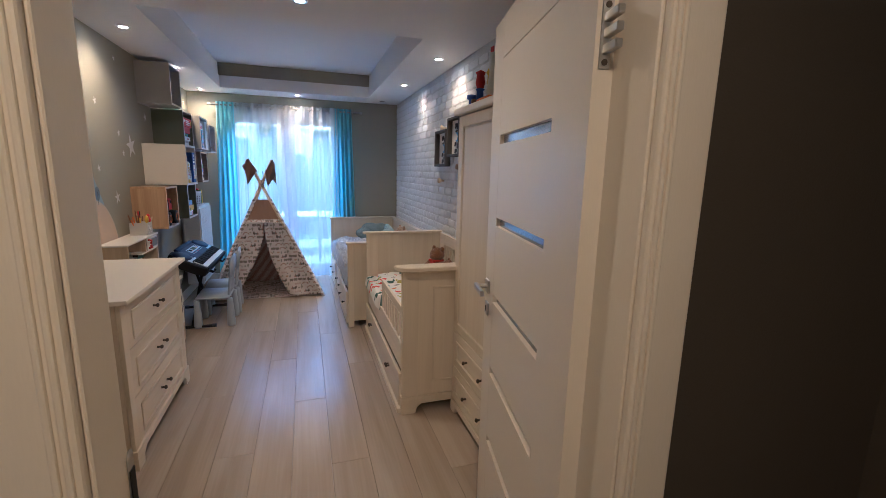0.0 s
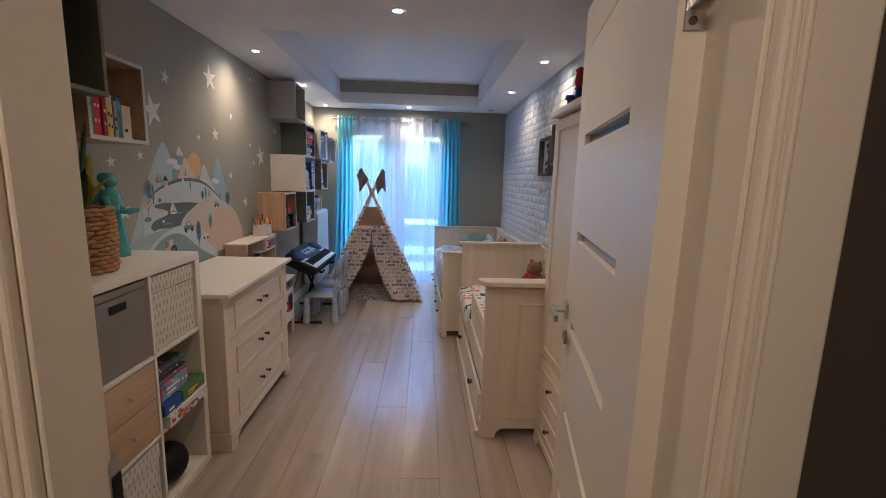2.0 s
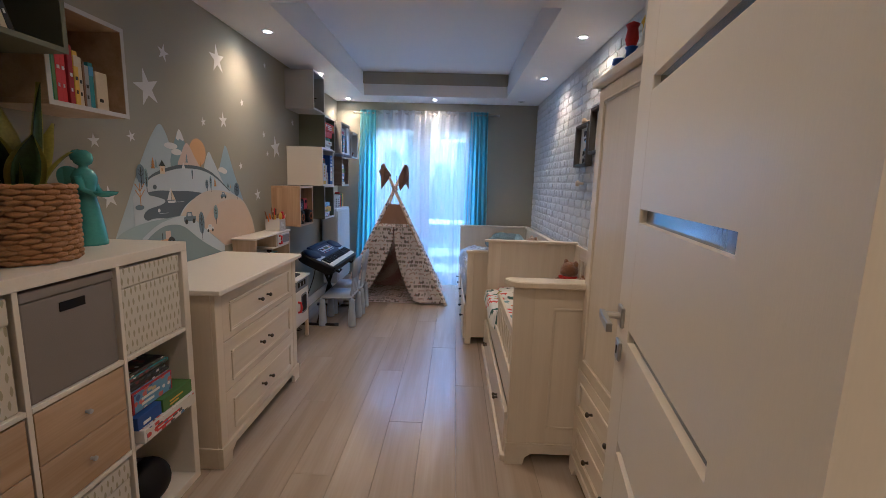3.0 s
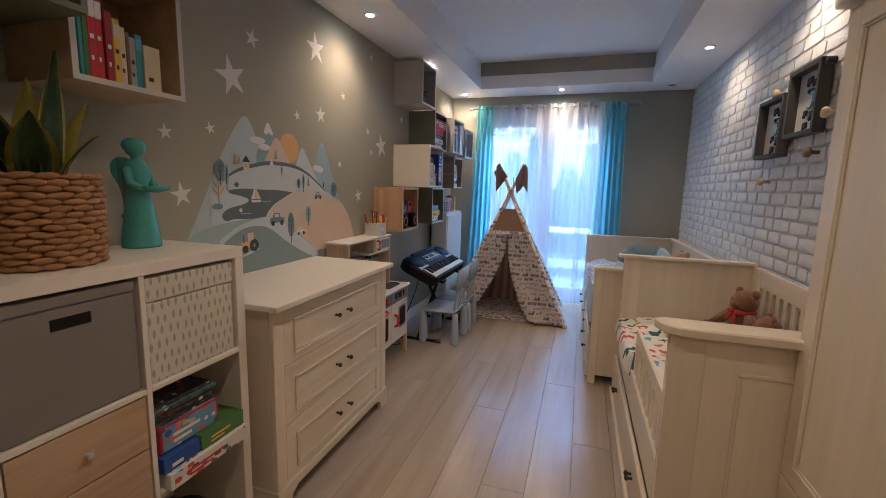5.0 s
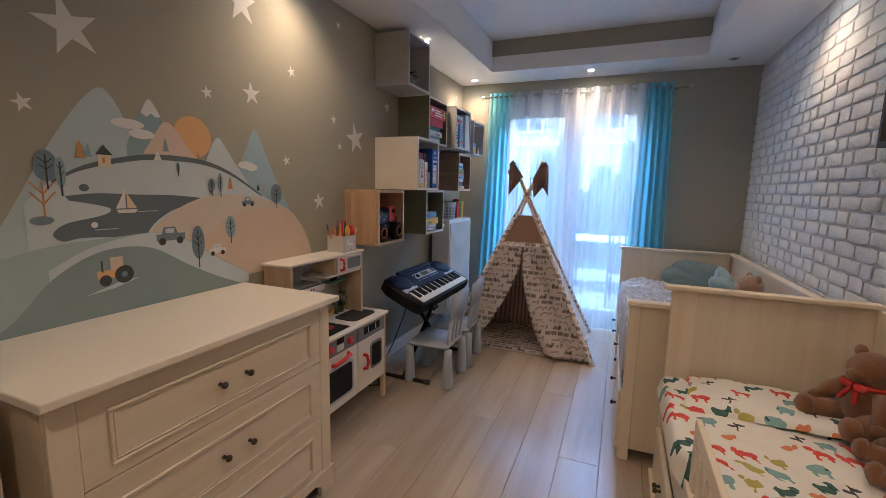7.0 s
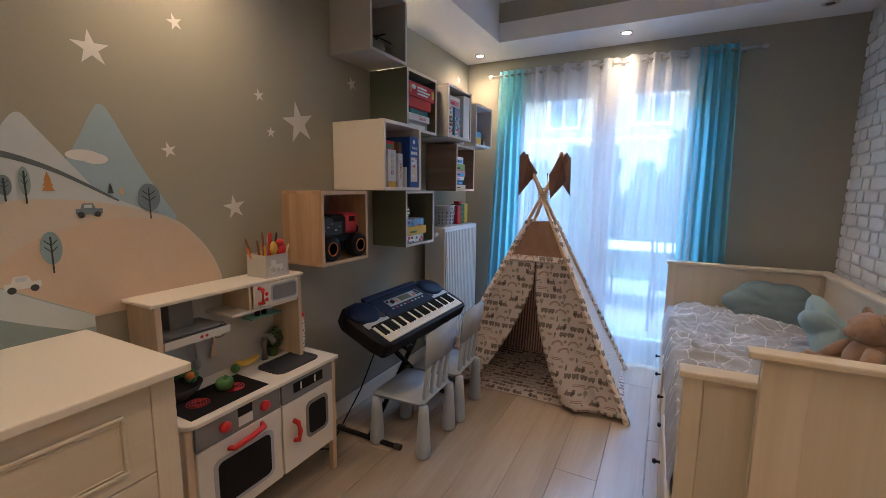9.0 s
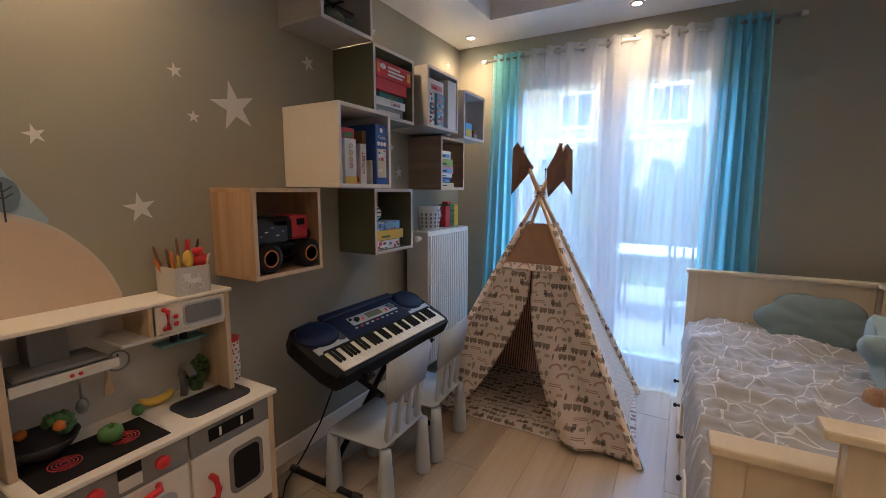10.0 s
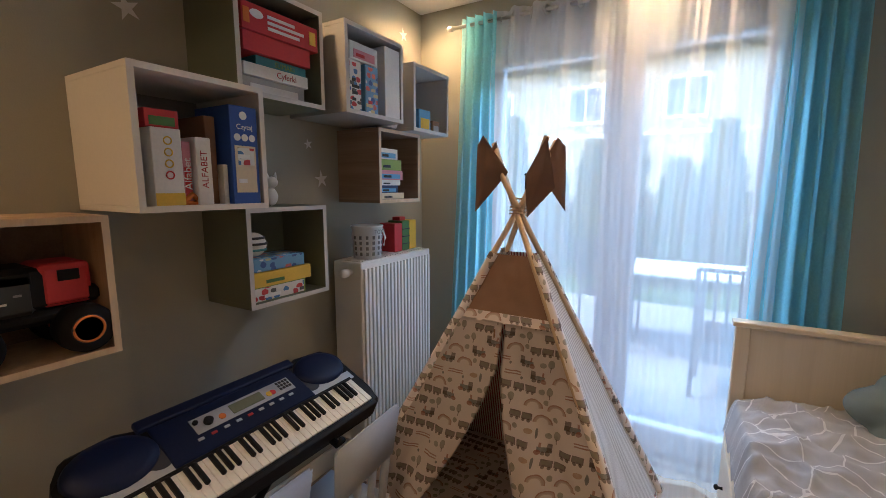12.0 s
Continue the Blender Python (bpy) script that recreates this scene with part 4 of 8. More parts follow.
# ---- wardrobe behind the door ----
def wardrobe():
    u = thing("wardrobe", "tall narrow ivory wardrobe with panelled door", "wardrobe")
    xf, ya, yb, h = 1.035, 1.40, 2.122, 1.833
    part("body", B(xf + 0.02, XR - 0.012, ya, yb, 0.08, h, bevel=0.003), IVORY, u)
    part("cornice", B(xf - 0.03, XR - 0.012, ya - 0.02, yb + 0.018, h, h + 0.035, bevel=0.008, seg=2), WHITE, u)
    bm = bmesh.new()
    ol = [(ya, 0), (ya + 0.06, 0), (ya + 0.09, 0.05), (yb - 0.09, 0.05), (yb - 0.06, 0), (yb, 0), (yb, 0.085), (ya, 0.085)]
    slab(bm, ol, 0.03, Matrix.Translation((xf - 0.005, 0, 0)) @ Matrix(((0, 0, 1, 0), (1, 0, 0, 0), (0, 1, 0, 0), (0, 0, 0, 1))))
    part("plinth", bm, IVORY_H, u)
    part("plinth_side", B(xf + 0.026, XR - 0.02, yb - 0.02, yb, 0, 0.079), IVORY_H, u)
    d = moulded_front("door", xf, ya + 0.005, yb - 0.005, 0.545, h - 0.006, u, s=-1, m=IVORY, inset=0.055)
    part("keyhole", B(xf - 0.003, xf - 0.001, ya + 0.03, ya + 0.042, 1.0, 1.03, bevel=0), BRONZE, d)
    for a, b_ in ((0.09, 0.310), (0.315, 0.540)):
        moulded_front("drawer", xf, ya + 0.005, yb - 0.005, a, b_, u, s=-1, knobs=((ya + 0.25, (a + b_) / 2), (yb - 0.25, (a + b_) / 2)), inset=0.05)


wardrobe()


# ---- toddler bed beside the wardrobe ----
def slotted(bm, x, y0, y1, z0, z1, sa, sb, n, s0, s1, t=0.018):
    """A board across y with n round-ended slots between sa and sb, from s0 to s1 in height."""
    box(bm, x, x + t, y0, sa, z0, z1, bevel=0.003), box(bm, x, x + t, sb, y1, z0, z1, bevel=0.003)
    box(bm, x, x + t, sa, sb, z0, s0, bevel=0.002), box(bm, x, x + t, sa, sb, s1, z1, bevel=0.002)
    p = (sb - sa) / (2 * n - 1)
    for k in range(n - 1):
        box(bm, x, x + t, sa + p * (2 * k + 1), sa + p * (2 * k + 2), s0, s1, bevel=0.003)
    for k in range(n):
        for up in (0, 1):
            c = sa + p * (2 * k + 0.5)
            for e in (-1, 1):
                ol = [(e * p / 2, 0)] + [(e * p / 2 * math.cos(a), p / 2 * math.sin(a)) for a in [math.pi / 2 * q / 5 for q in range(1, 6)]] + [(e * p / 2, p / 2)]
                z = s1 - p / 2 if up else s0 + p / 2
                slab(bm, [(c + u_, z + (v_ if up else -v_)) for u_, v_ in ol], t, Matrix.Translation((x, 0, 0)) @ Matrix(((0, 0, 1, 0), (1, 0, 0, 0), (0, 1, 0, 0), (0, 0, 0, 1))))
    return bm


def toddler_bed():
    u = thing("toddler_bed", "ivory toddler bed with slatted guard rail and drawer", "bed")
    x0, x1, ya, yb, h = 0.711, XR - 0.012, 2.127, 3.733, 0.925
    M_ = Matrix(((1, 0, 0, 0), (0, 0, 1, 0), (0, 1, 0, 0), (0, 0, 0, 1)))
    for nm, y in (("footboard", ya), ("headboard", yb - 0.045)):
        bd = part(nm, B(x0 + 0.002, x1, y + 0.006, y + 0.039, 0.1155, h, bevel=0.003), IVORY, u)
        ol = [(x0 - 0.006, 0), (x0 + 0.085, 0), (x0 + 0.095, 0.04), (x0 + 0.125, 0.062), (x1 - 0.125, 0.062), (x1 - 0.095, 0.04), (x1 - 0.085, 0), (x1, 0), (x1, 0.115), (x0 - 0.006, 0.115)]
        part("plinth", slab(bmesh.new(), ol, 0.047, Matrix.Translation((0, y - 0.001, 0)) @ M_), IVORY_H, bd)
        for a, b_ in ((x0, x0 + 0.10), (x1 - 0.10, x1)):
            for q0, q1 in ((0.002, 0.0055), (0.0395, 0.043)):
                part("stile", B(a, b_, y + q0, y + q1, 0.116, h - 0.001, bevel=0.001), IVORY, bd)
        for q in () if nm == "headboard" else ((x0 + 0.19, x1 - 0.19, h - 0.112, h - 0.10), (x0 + 0.19, x1 - 0.19, 0.20, 0.212), (x0 + 0.19, x0 + 0.202, 0.2125, h - 0.1125), (x1 - 0.202, x1 - 0.19, 0.2125, h - 0.1125)):
            part("moulding", B(q[0], q[1], y + 0.001, y + 0.0058, q[2], q[3], bevel=0.002), IVORY, bd)
    # cap board of the foot end, rounded at its free corner
    ol = [(x1, ya - 0.035), (x1, ya + 0.075), (x0 - 0.015, ya + 0.075)]
    ol += [(x0 - 0.045 + 0.08 * (1 - math.cos(a)), ya + 0.075 - 0.11 * math.sin(a)) for a in [math.pi / 2 * k / 8 for k in range(1, 9)]]
    part("cap_board", slab(bmesh.new(), ol, 0.030, Matrix.Translation((0, 0, h)), bevel=0.005), IVORY_H, u)
    part("cap_board", B(x0 - 0.035, x1, yb - 0.058, yb - 0.001, h, h + 0.020, bevel=0.005, seg=2), IVORY_H, u)
    part("back_panel", slotted(bmesh.new(), x1 - 0.02, ya + 0.046, yb - 0.046, 0.28, h + 0.002, 2.36, 3.55, 14, 0.52, 0.83), IVORY_H, u)
    part("guard_rail", slotted(bmesh.new(), x0 + 0.02, ya + 0.046, 2.99, 0.30, 0.665, 2.22, 2.94, 9, 0.36, 0.61), IVORY_H, u)
    part("side_rail", B(x0 + 0.010, x0 + 0.030, ya + 0.046, yb - 0.046, 0.265, 0.44, bevel=0.003), IVORY_H, u)
    d = part("drawer", B(x0 - 0.012, x0 + 0.009, ya + 0.05, yb - 0.05, 0.035, 0.255, bevel=0.003), IVORY_H, u)
    for y in (2.50, 3.32):
        knob_at(x0 - 0.012, y, 0.165, d, s=-1)
        knob_at(x0 - 0.012, y + 0.032, 0.165, d, s=-1)
    part("ledge", B(x0 - 0.028, x0 + 0.0, ya + 0.02, yb - 0.046, 0.0, 0.034, bevel=0.003), IVORY_H, u)
    part("bed_base", B(x0 + 0.031, x1 - 0.021, ya + 0.046, yb - 0.046, 0.30, 0.36, bevel=0), IVORY_H, u)
    m = thing("mattress", "mattress in a white sheet with colourful animal print", "mattress")

    def top(u_, v_):
        y = ya + 0.055 + (yb - ya - 0.11) * v_
        over = min(1.0, max(0.0, (y - 2.93) / 0.16))
        xs = x0 + 0.045 - 0.072 * over * over * (3 - 2 * over)
        x = xs + (x1 - 0.030 - xs) * u_
        e = min(u_, 1 - u_, v_, 1 - v_)
        drop = (0.16 - 0.08 * over) * max(0, 1 - e / 0.03) ** 2
        return (x, y, 0.530 + 0.014 * noise.noise((x * 5, y * 5, 0)) + 0.006 * noise.noise((x * 16, y * 16, 3)) - drop)
    part("sheet", sheet(70, 110, top, uv=lambda a, c: (a * 0.75, c * 1.42)), COTPRINT, m)
    part("core", B(x0 + 0.05, x1 - 0.035, ya + 0.06, yb - 0.06, 0.361, 0.500, bevel=0.02, seg=2), box_mat, m)
    q = thing("pillow", "flat pillow in animal print cotton", "pillow")

    def pil(u_, v_):
        a, c = 2 * u_ - 1, 2 * v_ - 1
        k = (max(0, 1 - a ** 4) * max(0, 1 - c ** 4)) ** 0.5
        return (0.78 + 0.60 * u_ + 0.02 * math.sin(c * 2), 3.31 + 0.35 * v_, 0.538 + 0.030 * k + 0.008 * noise.noise((a * 3, c * 3, 1)))
    part("cover", sheet(30, 24, pil, uv=lambda a, c: (a * 0.62 + 3, c * 0.35 + 2)), COTPRINT, q)


box_mat = mat("mattress_cover", (0.78, 0.76, 0.72), 0.9, bump=0.2)
toddler_bed()


# ---- day bed beyond it ----
def day_bed():
    turn = Matrix.Translation((0.501, 5.83, 0)) @ pose(0, 0, 0, 0, 0, 1.05) @ Matrix.Translation((-0.501, -5.83, 0))
    u = thing("day_bed", "white-painted day bed with drawers", "bed", turn)
    x0, x1, ya, yb, h = 0.501, XR - 0.052, 3.750, 5.830, 0.858
    for nm, y in (("footboard", ya), ("headboard", yb - 0.045)):
        bm = bmesh.new()
        hh = 0.815 if nm == "footboard" else h - 0.022
        box(bm, x0 + 0.0525, x1 - 0.0505, y + 0.010, y + 0.034, 0.06, hh, bevel=0.002)
        bd = part(nm, bm, IVORY, u)
        part("post", B(x0, x0 + 0.052, y, y + 0.045, 0.0, hh, bevel=0.003), IVORY, bd)
        part("post", B(x1 - 0.05, x1, y, y + 0.045, 0.0, hh, bevel=0.003), IVORY, bd)
        part("cap_rail", B(x0 - 0.012, x1, y - 0.012, y + 0.057, hh, hh + 0.022, bevel=0.005, seg=2), IVORY_H, u)
    part("back_panel", B(x1 - 0.03, x1 - 0.008, ya + 0.046, yb - 0.046, 0.28, h - 0.022, bevel=0.003), IVORY_H, u)
    part("cap_rail", B(x1 - 0.055, x1, ya + 0.058, yb - 0.058, h - 0.022, h, bevel=0.005, seg=2), IVORY_H, u)
    part("front_rail", B(x0 + 0.012, x0 + 0.036, ya + 0.046, yb - 0.046, 0.355, 0.43, bevel=0.003), IVORY_H, u)
    part("bed_base", B(x0 + 0.037, x1 - 0.031, ya + 0.046, yb - 0.046, 0.30, 0.37, bevel=0), IVORY_H, u)
    w = (yb - ya - 0.10) / 3
    for k in range(3):
        a = ya + 0.05 + k * w
        o = (0.02, 0.0, 0.012)[k]
        d = part("drawer", B(x0 + 0.004 - o, x0 + 0.024 - o, a + 0.004, a + w - 0.004, 0.03, 0.345, bevel=0.003), IVORY_H, u)
        knob_at(x0 + 0.004 - o, a + 0.25 * w, 0.20, d, m=BLACK, s=-1)
        knob_at(x0 + 0.004 - o, a + 0.75 * w, 0.20, d, m=BLACK, s=-1)
    m = thing("duvet", "rumpled grey duvet with a net of white lines", "duvet", turn)

    def top(u_, v_):
        x = x0 - 0.012 + (x1 - x0 - 0.03) * u_
        y = ya + 0.06 + (yb - ya - 0.12) * v_
        z = 0.528 + 0.034 * noise.noise((x * 3.2, y * 3.2, 0.5)) + 0.016 * (1 - abs(noise.noise((x * 5 + y * 9, y * 3 - x * 7, 12)))) ** 5 + 0.014 * (1 - abs(noise.noise((x * 11 - y * 4, y * 9 + x * 5, 15)))) ** 5 + 0.012 * noise.noise((x * 6 + y * 3, y * 7, 2)) + 0.026 * (1 - abs(noise.noise((x * 3 - y * 5, y * 6 + x, 4)))) ** 6 + 0.018 * (1 - abs(noise.noise((x * 2.5 + y * 8, x * 4 - y * 2, 8)))) ** 7
        edge = u_ * 0.9
        z -= 0.15 * max(0, 1 - edge / 0.035) ** 1.6
        return (x + 0.012 * noise.noise((y * 7, 1, 1)) * (u_ < 0.1), y, z)
    part("cover", sheet(80, 150, top, uv=lambda a, c: (a * 0.9, c * 1.9)), BEDPRINT, m)
    part("mattress_core", B(x0 + 0.040, x1 - 0.035, ya + 0.06, yb - 0.06, 0.371, 0.47, bevel=0.02), box_mat, m)


day_bed()


def cushion(name, label, cx, cy, cz, w, h, t, tilt, turn, m, lobes=0):
    """A stuffed cushion; lobes gives it a cloud outline."""
    bm = bmesh.new()
    lathe_n, rings = 64, 10
    rows = []
    for s in (1, -1):
        for j in range(rings + 1):
            r = j / rings
            row = []
            for k in range(lathe_n):
                a = 2 * math.pi * k / lathe_n
                c, sn = math.cos(a), math.sin(a)
                if lobes:
                    rad = 0.86 + 0.14 * abs(math.cos(lobes * a / 2 + 0.4)) if lobes != 5 else 0.60 + 0.48 * abs(math.cos(2.5 * a)) ** 2.2
                else:
                    rad = 1 / max(abs(c), abs(sn)) ** 0.75 * 0.93
                th = t * (1 - r ** 2.6) ** 0.6 * s
                row.append((c * rad * r * w / 2, sn * rad * r * h / 2, th / 2 + 0.006 * noise.noise((c * r * 4, sn * r * 4, s))))
            rows.append(row)
    for s in range(2):
        vs = [[bm.verts.new(p) for p in row] for row in rows[s * (rings + 1):(s + 1) * (rings + 1)]]
        for a, b_ in zip(vs, vs[1:]):
            for k in range(lathe_n):
                bm.faces.new((a[k], a[(k + 1) % lathe_n], b_[(k + 1) % lathe_n], b_[k]))
    bmesh.ops.remove_doubles(bm, verts=bm.verts, dist=0.002)
    bm.transform(Matrix.Translation((cx, cy, cz)) @ pose(0, 0, 0, tilt, 0, turn))
    return tagged(part(name, bm, m, None, smooth=True), label, "cushion")


cushion("cloud_cushion", "sage blue cloud-shaped cushion leaning on the headboard", 1.09, 5.65, 0.640, 0.54, 0.33, 0.15, 68, 4, PILLOW_BLUE, lobes=6)
cushion("star_cushion", "pale blue star-like cushion on the duvet", 1.20, 5.05, 0.68, 0.36, 0.34, 0.13, 62, 60, PILLOW_PALE, lobes=5)


def plush(name, label, at, size, m, bow=None, turn=0.0):
    """A sitting toy bear, one plain mesh, with a ribbon laid on as a thing of the same push."""
    bm = bmesh.new()
    s = size
    ball(bm, 0, 0, 0.30 * s, 0.27 * s, 0.23 * s, 0.32 * s, 3, 0.05)
    ball(bm, 0.02 * s, 0, 0.74 * s, 0.23 * s, 0.24 * s, 0.22 * s, 3, 0.05)
    ball(bm, 0.20 * s, 0, 0.69 * s, 0.10 * s, 0.11 * s, 0.09 * s, 2, 0.05)
    for e in (-1, 1):
        ball(bm, -0.02 * s, e * 0.19 * s, 0.92 * s, 0.05 * s, 0.085 * s, 0.085 * s, 2, 0.05)
        tube(bm, [(0.05 * s, e * 0.20 * s, 0.48 * s), (0.16 * s, e * 0.33 * s, 0.34 * s), (0.28 * s, e * 0.40 * s, 0.20 * s)], [0.10 * s, 0.105 * s, 0.085 * s], 12)
        ball(bm, 0.29 * s, e * 0.41 * s, 0.19 * s, 0.09 * s, sub=2, rough=0.05)
        tube(bm, [(0.05 * s, e * 0.16 * s, 0.14 * s), (0.30 * s, e * 0.26 * s, 0.12 * s), (0.48 * s, e * 0.30 * s, 0.13 * s)], [0.14 * s, 0.13 * s, 0.12 * s], 12)
        ball(bm, 0.50 * s, e * 0.30 * s, 0.15 * s, 0.10 * s, 0.13 * s, 0.15 * s, 2, 0.05)
    for v in bm.verts:
        v.co += Vector((0, 0, 1)) * 0.004 * noise.noise(v.co * 60) + v.co.normalized() * 0.004 * noise.noise(v.co * 90)
    o = tagged(part(name, bm, m, None, smooth=True), label, "soft toy", "soft toys")
    o.matrix_world = Matrix.Translation(at) @ pose(0, 0, 0, 0, 0, turn)
    if bow:
        bb = tube(bmesh.new(), [(0.17 * s * math.cos(a), 0.19 * s * math.sin(a), 0.555 * s) for a in [2 * math.pi * k / 14 for k in range(15)]], 0.030 * s, 8)
        for e in (-1, 1):
            ball(bb, 0.23 * s, e * 0.09 * s, 0.555 * s, 0.03 * s, 0.085 * s, 0.05 * s, 2)
            tube(bb, [(0.22 * s, e * 0.03 * s, 0.53 * s), (0.29 * s, e * 0.10 * s, 0.36 * s)], 0.028 * s, 6)
        b_ = tagged(part("ribbon", bb, bow, None, smooth=True), "red satin ribbon round the bear's neck", "ribbon")
        b_.matrix_world = o.matrix_world.copy()
    return o


RIBBON = plain("red_ribbon", (0.55, 0.03, 0.02), 0.4)
plush("teddy_bear", "brown plush bear sitting against the bed's back", (1.325, 3.42, 0.548), 0.29, TEDDY, RIBBON, 205)
plush("teddy_bear", "small brown plush bear lying on the mattress", (1.33, 3.10, 0.540), 0.24, TEDDY, None, 170)
plush("teddy_bear", "tan plush dog leaning on the day bed cushions", (1.28, 4.78, 0.53), 0.33, TAN, None, 190)


# ---- curtains and rod ----
RY = 5.868
rod = thing("curtain_rod", "brushed steel curtain rod with eyelets", "curtain rod")
part("pole", tube(bmesh.new(), [(-0.905, RY, 2.276), (0.925, RY, 2.276)], 0.010, 14), STEEL, rod, smooth=True)
for x, s in ((-0.905, -1), (0.925, 1)):
    part("finial", lathe(bmesh.new(), [(0.010, 0), (0.016, 0.004), (0.016, 0.03), (0.012, 0.034), (0, 0.035)], Matrix.Translation((x, RY, 2.276)) @ pose(0, 0, 0, 0, 90 * s, 0), 16), STEEL, rod)
for x in (-0.80, 0.84):
    part("bracket", tube(bmesh.new(), [(x, RY, 2.276), (x, Y1, 2.276)], 0.007, 10), STEEL, rod)


def curtain(name, label, x0, x1, bx0, bx1, folds, amp, m, zb=0.02, zt=2.315, nu=160, eyelets=0, seed=0, by=0.0, fine=0.0):
    t = thing(name, label, "curtain")

    def f(u_, v_):
        z = zb + (zt - zb) * v_
        a, b_ = bx0 + (x0 - bx0) * v_ ** 0.6, bx1 + (x1 - bx1) * v_ ** 0.6
        ph = 2 * math.pi * folds * (u_ + 0.05 * noise.noise((u_ * 5, v_ * 0.8, seed)))
        w = amp * (0.55 + 0.45 * v_) * math.sin(ph) + (1 - v_) * amp * 0.6 * noise.noise((u_ * folds * 1.3, v_ * 1.2, seed + 3))
        w += fine * math.sin(ph * 3.7 + 2 * noise.noise((u_ * 9, v_, seed)))
        x = a + (b_ - a) * u_ + 0.010 * noise.noise((u_ * 12, v_ * 3, seed + 7)) * (1 - v_)
        return (x, RY + w + by * (1 - v_), z + (0.004 * math.sin(ph * 2) if v_ > 0.98 else 0))
    part("cloth", sheet(nu, 46, f, uv=lambda a, c: (a, c * 2.2)), m, t, smooth=True)
    for k in range(eyelets):
        u_ = (k + 0.5) / eyelets
        p = f(u_, 1.0)
        part("eyelet", lathe(bmesh.new(), [(0.019, -0.003), (0.027, -0.002), (0.027, 0.002), (0.019, 0.003), (0.019, -0.003)], Matrix.Translation((p[0], RY, 2.276)) @ pose(0, 0, 0, 90, 0, 62 if k % 2 else 118), 18), STEEL, t)
    return t


curtain("sheer_curtain", "white sheer voile curtain with steel eyelets", -0.66, 0.63, -0.74, 0.66, 9, 0.024, SHEER, 0.02, nu=420, eyelets=16, seed=2, fine=0.003)
curtain("curtain", "turquoise curtain drawn aside", -0.848, -0.642, -0.95, -0.66, 4, 0.030, BLUECLOTH, 0.02, nu=110, eyelets=0, seed=5, by=-0.02)
curtain("curtain", "turquoise curtain drawn aside", 0.555, 0.812, 0.525, 0.89, 5, 0.032, BLUECLOTH, 0.02, nu=120, eyelets=0, seed=9, by=0.0)

# ---- radiator ----
def radiator():
    u = thing("radiator", "white panel radiator with fluted front", "radiator")
    xf, ya, yb, z0, z1 = -0.965, 5.135, 5.720, 0.17, 1.066
    part("body", B(XL + 0.045, xf - 0.006, ya, yb, z0, z1 - 0.001, bevel=0.006, seg=2), RADW, u)
    n = 20
    w = (yb - ya - 0.02) / n
    for k in range(n):
        a = ya + 0.01 + k * w
        part("flute", B(xf - 0.006, xf + 0.005, a + w * 0.18, a + w * 0.82, z0 + 0.03, z1 - 0.03, bevel=0.004, seg=2), RADW, u)
    bm = bmesh.new()
    for k in range(26):
        a = ya + 0.02 + k * (yb - ya - 0.04) / 26
        box(bm, XL + 0.06, xf - 0.025, a, a + 0.010, z1 - 0.001, z1 + 0.003)
    part("top_grille", bm, RADW, u)
    for y in (ya + 0.1, yb - 0.1):
        part("wall_bracket", B(XL, XL + 0.046, y, y + 0.03, 0.3, 1.0), RADW, u)
    part("valve", lathe(bmesh.new(), [(0.012, 0), (0.012, 0.02), (0.019, 0.024), (0.021, 0.05), (0.017, 0.066), (0, 0.067)], Matrix.Translation((-1.03, ya, 1.020)) @ pose(0, 0, 0, 90, 0, 0), 20), RADW, u, smooth=True)


radiator()


# ---- play tent ----
APEX = Vector((-0.33, 5.42, 1.31))
FL, FR, RR, RL = Vector((-0.90, 4.935, 0.0)), Vector((0.350, 4.925, 0.0)), Vector((0.265, 5.775, 0.0)), Vector((-0.88, 5.775, 0.0))


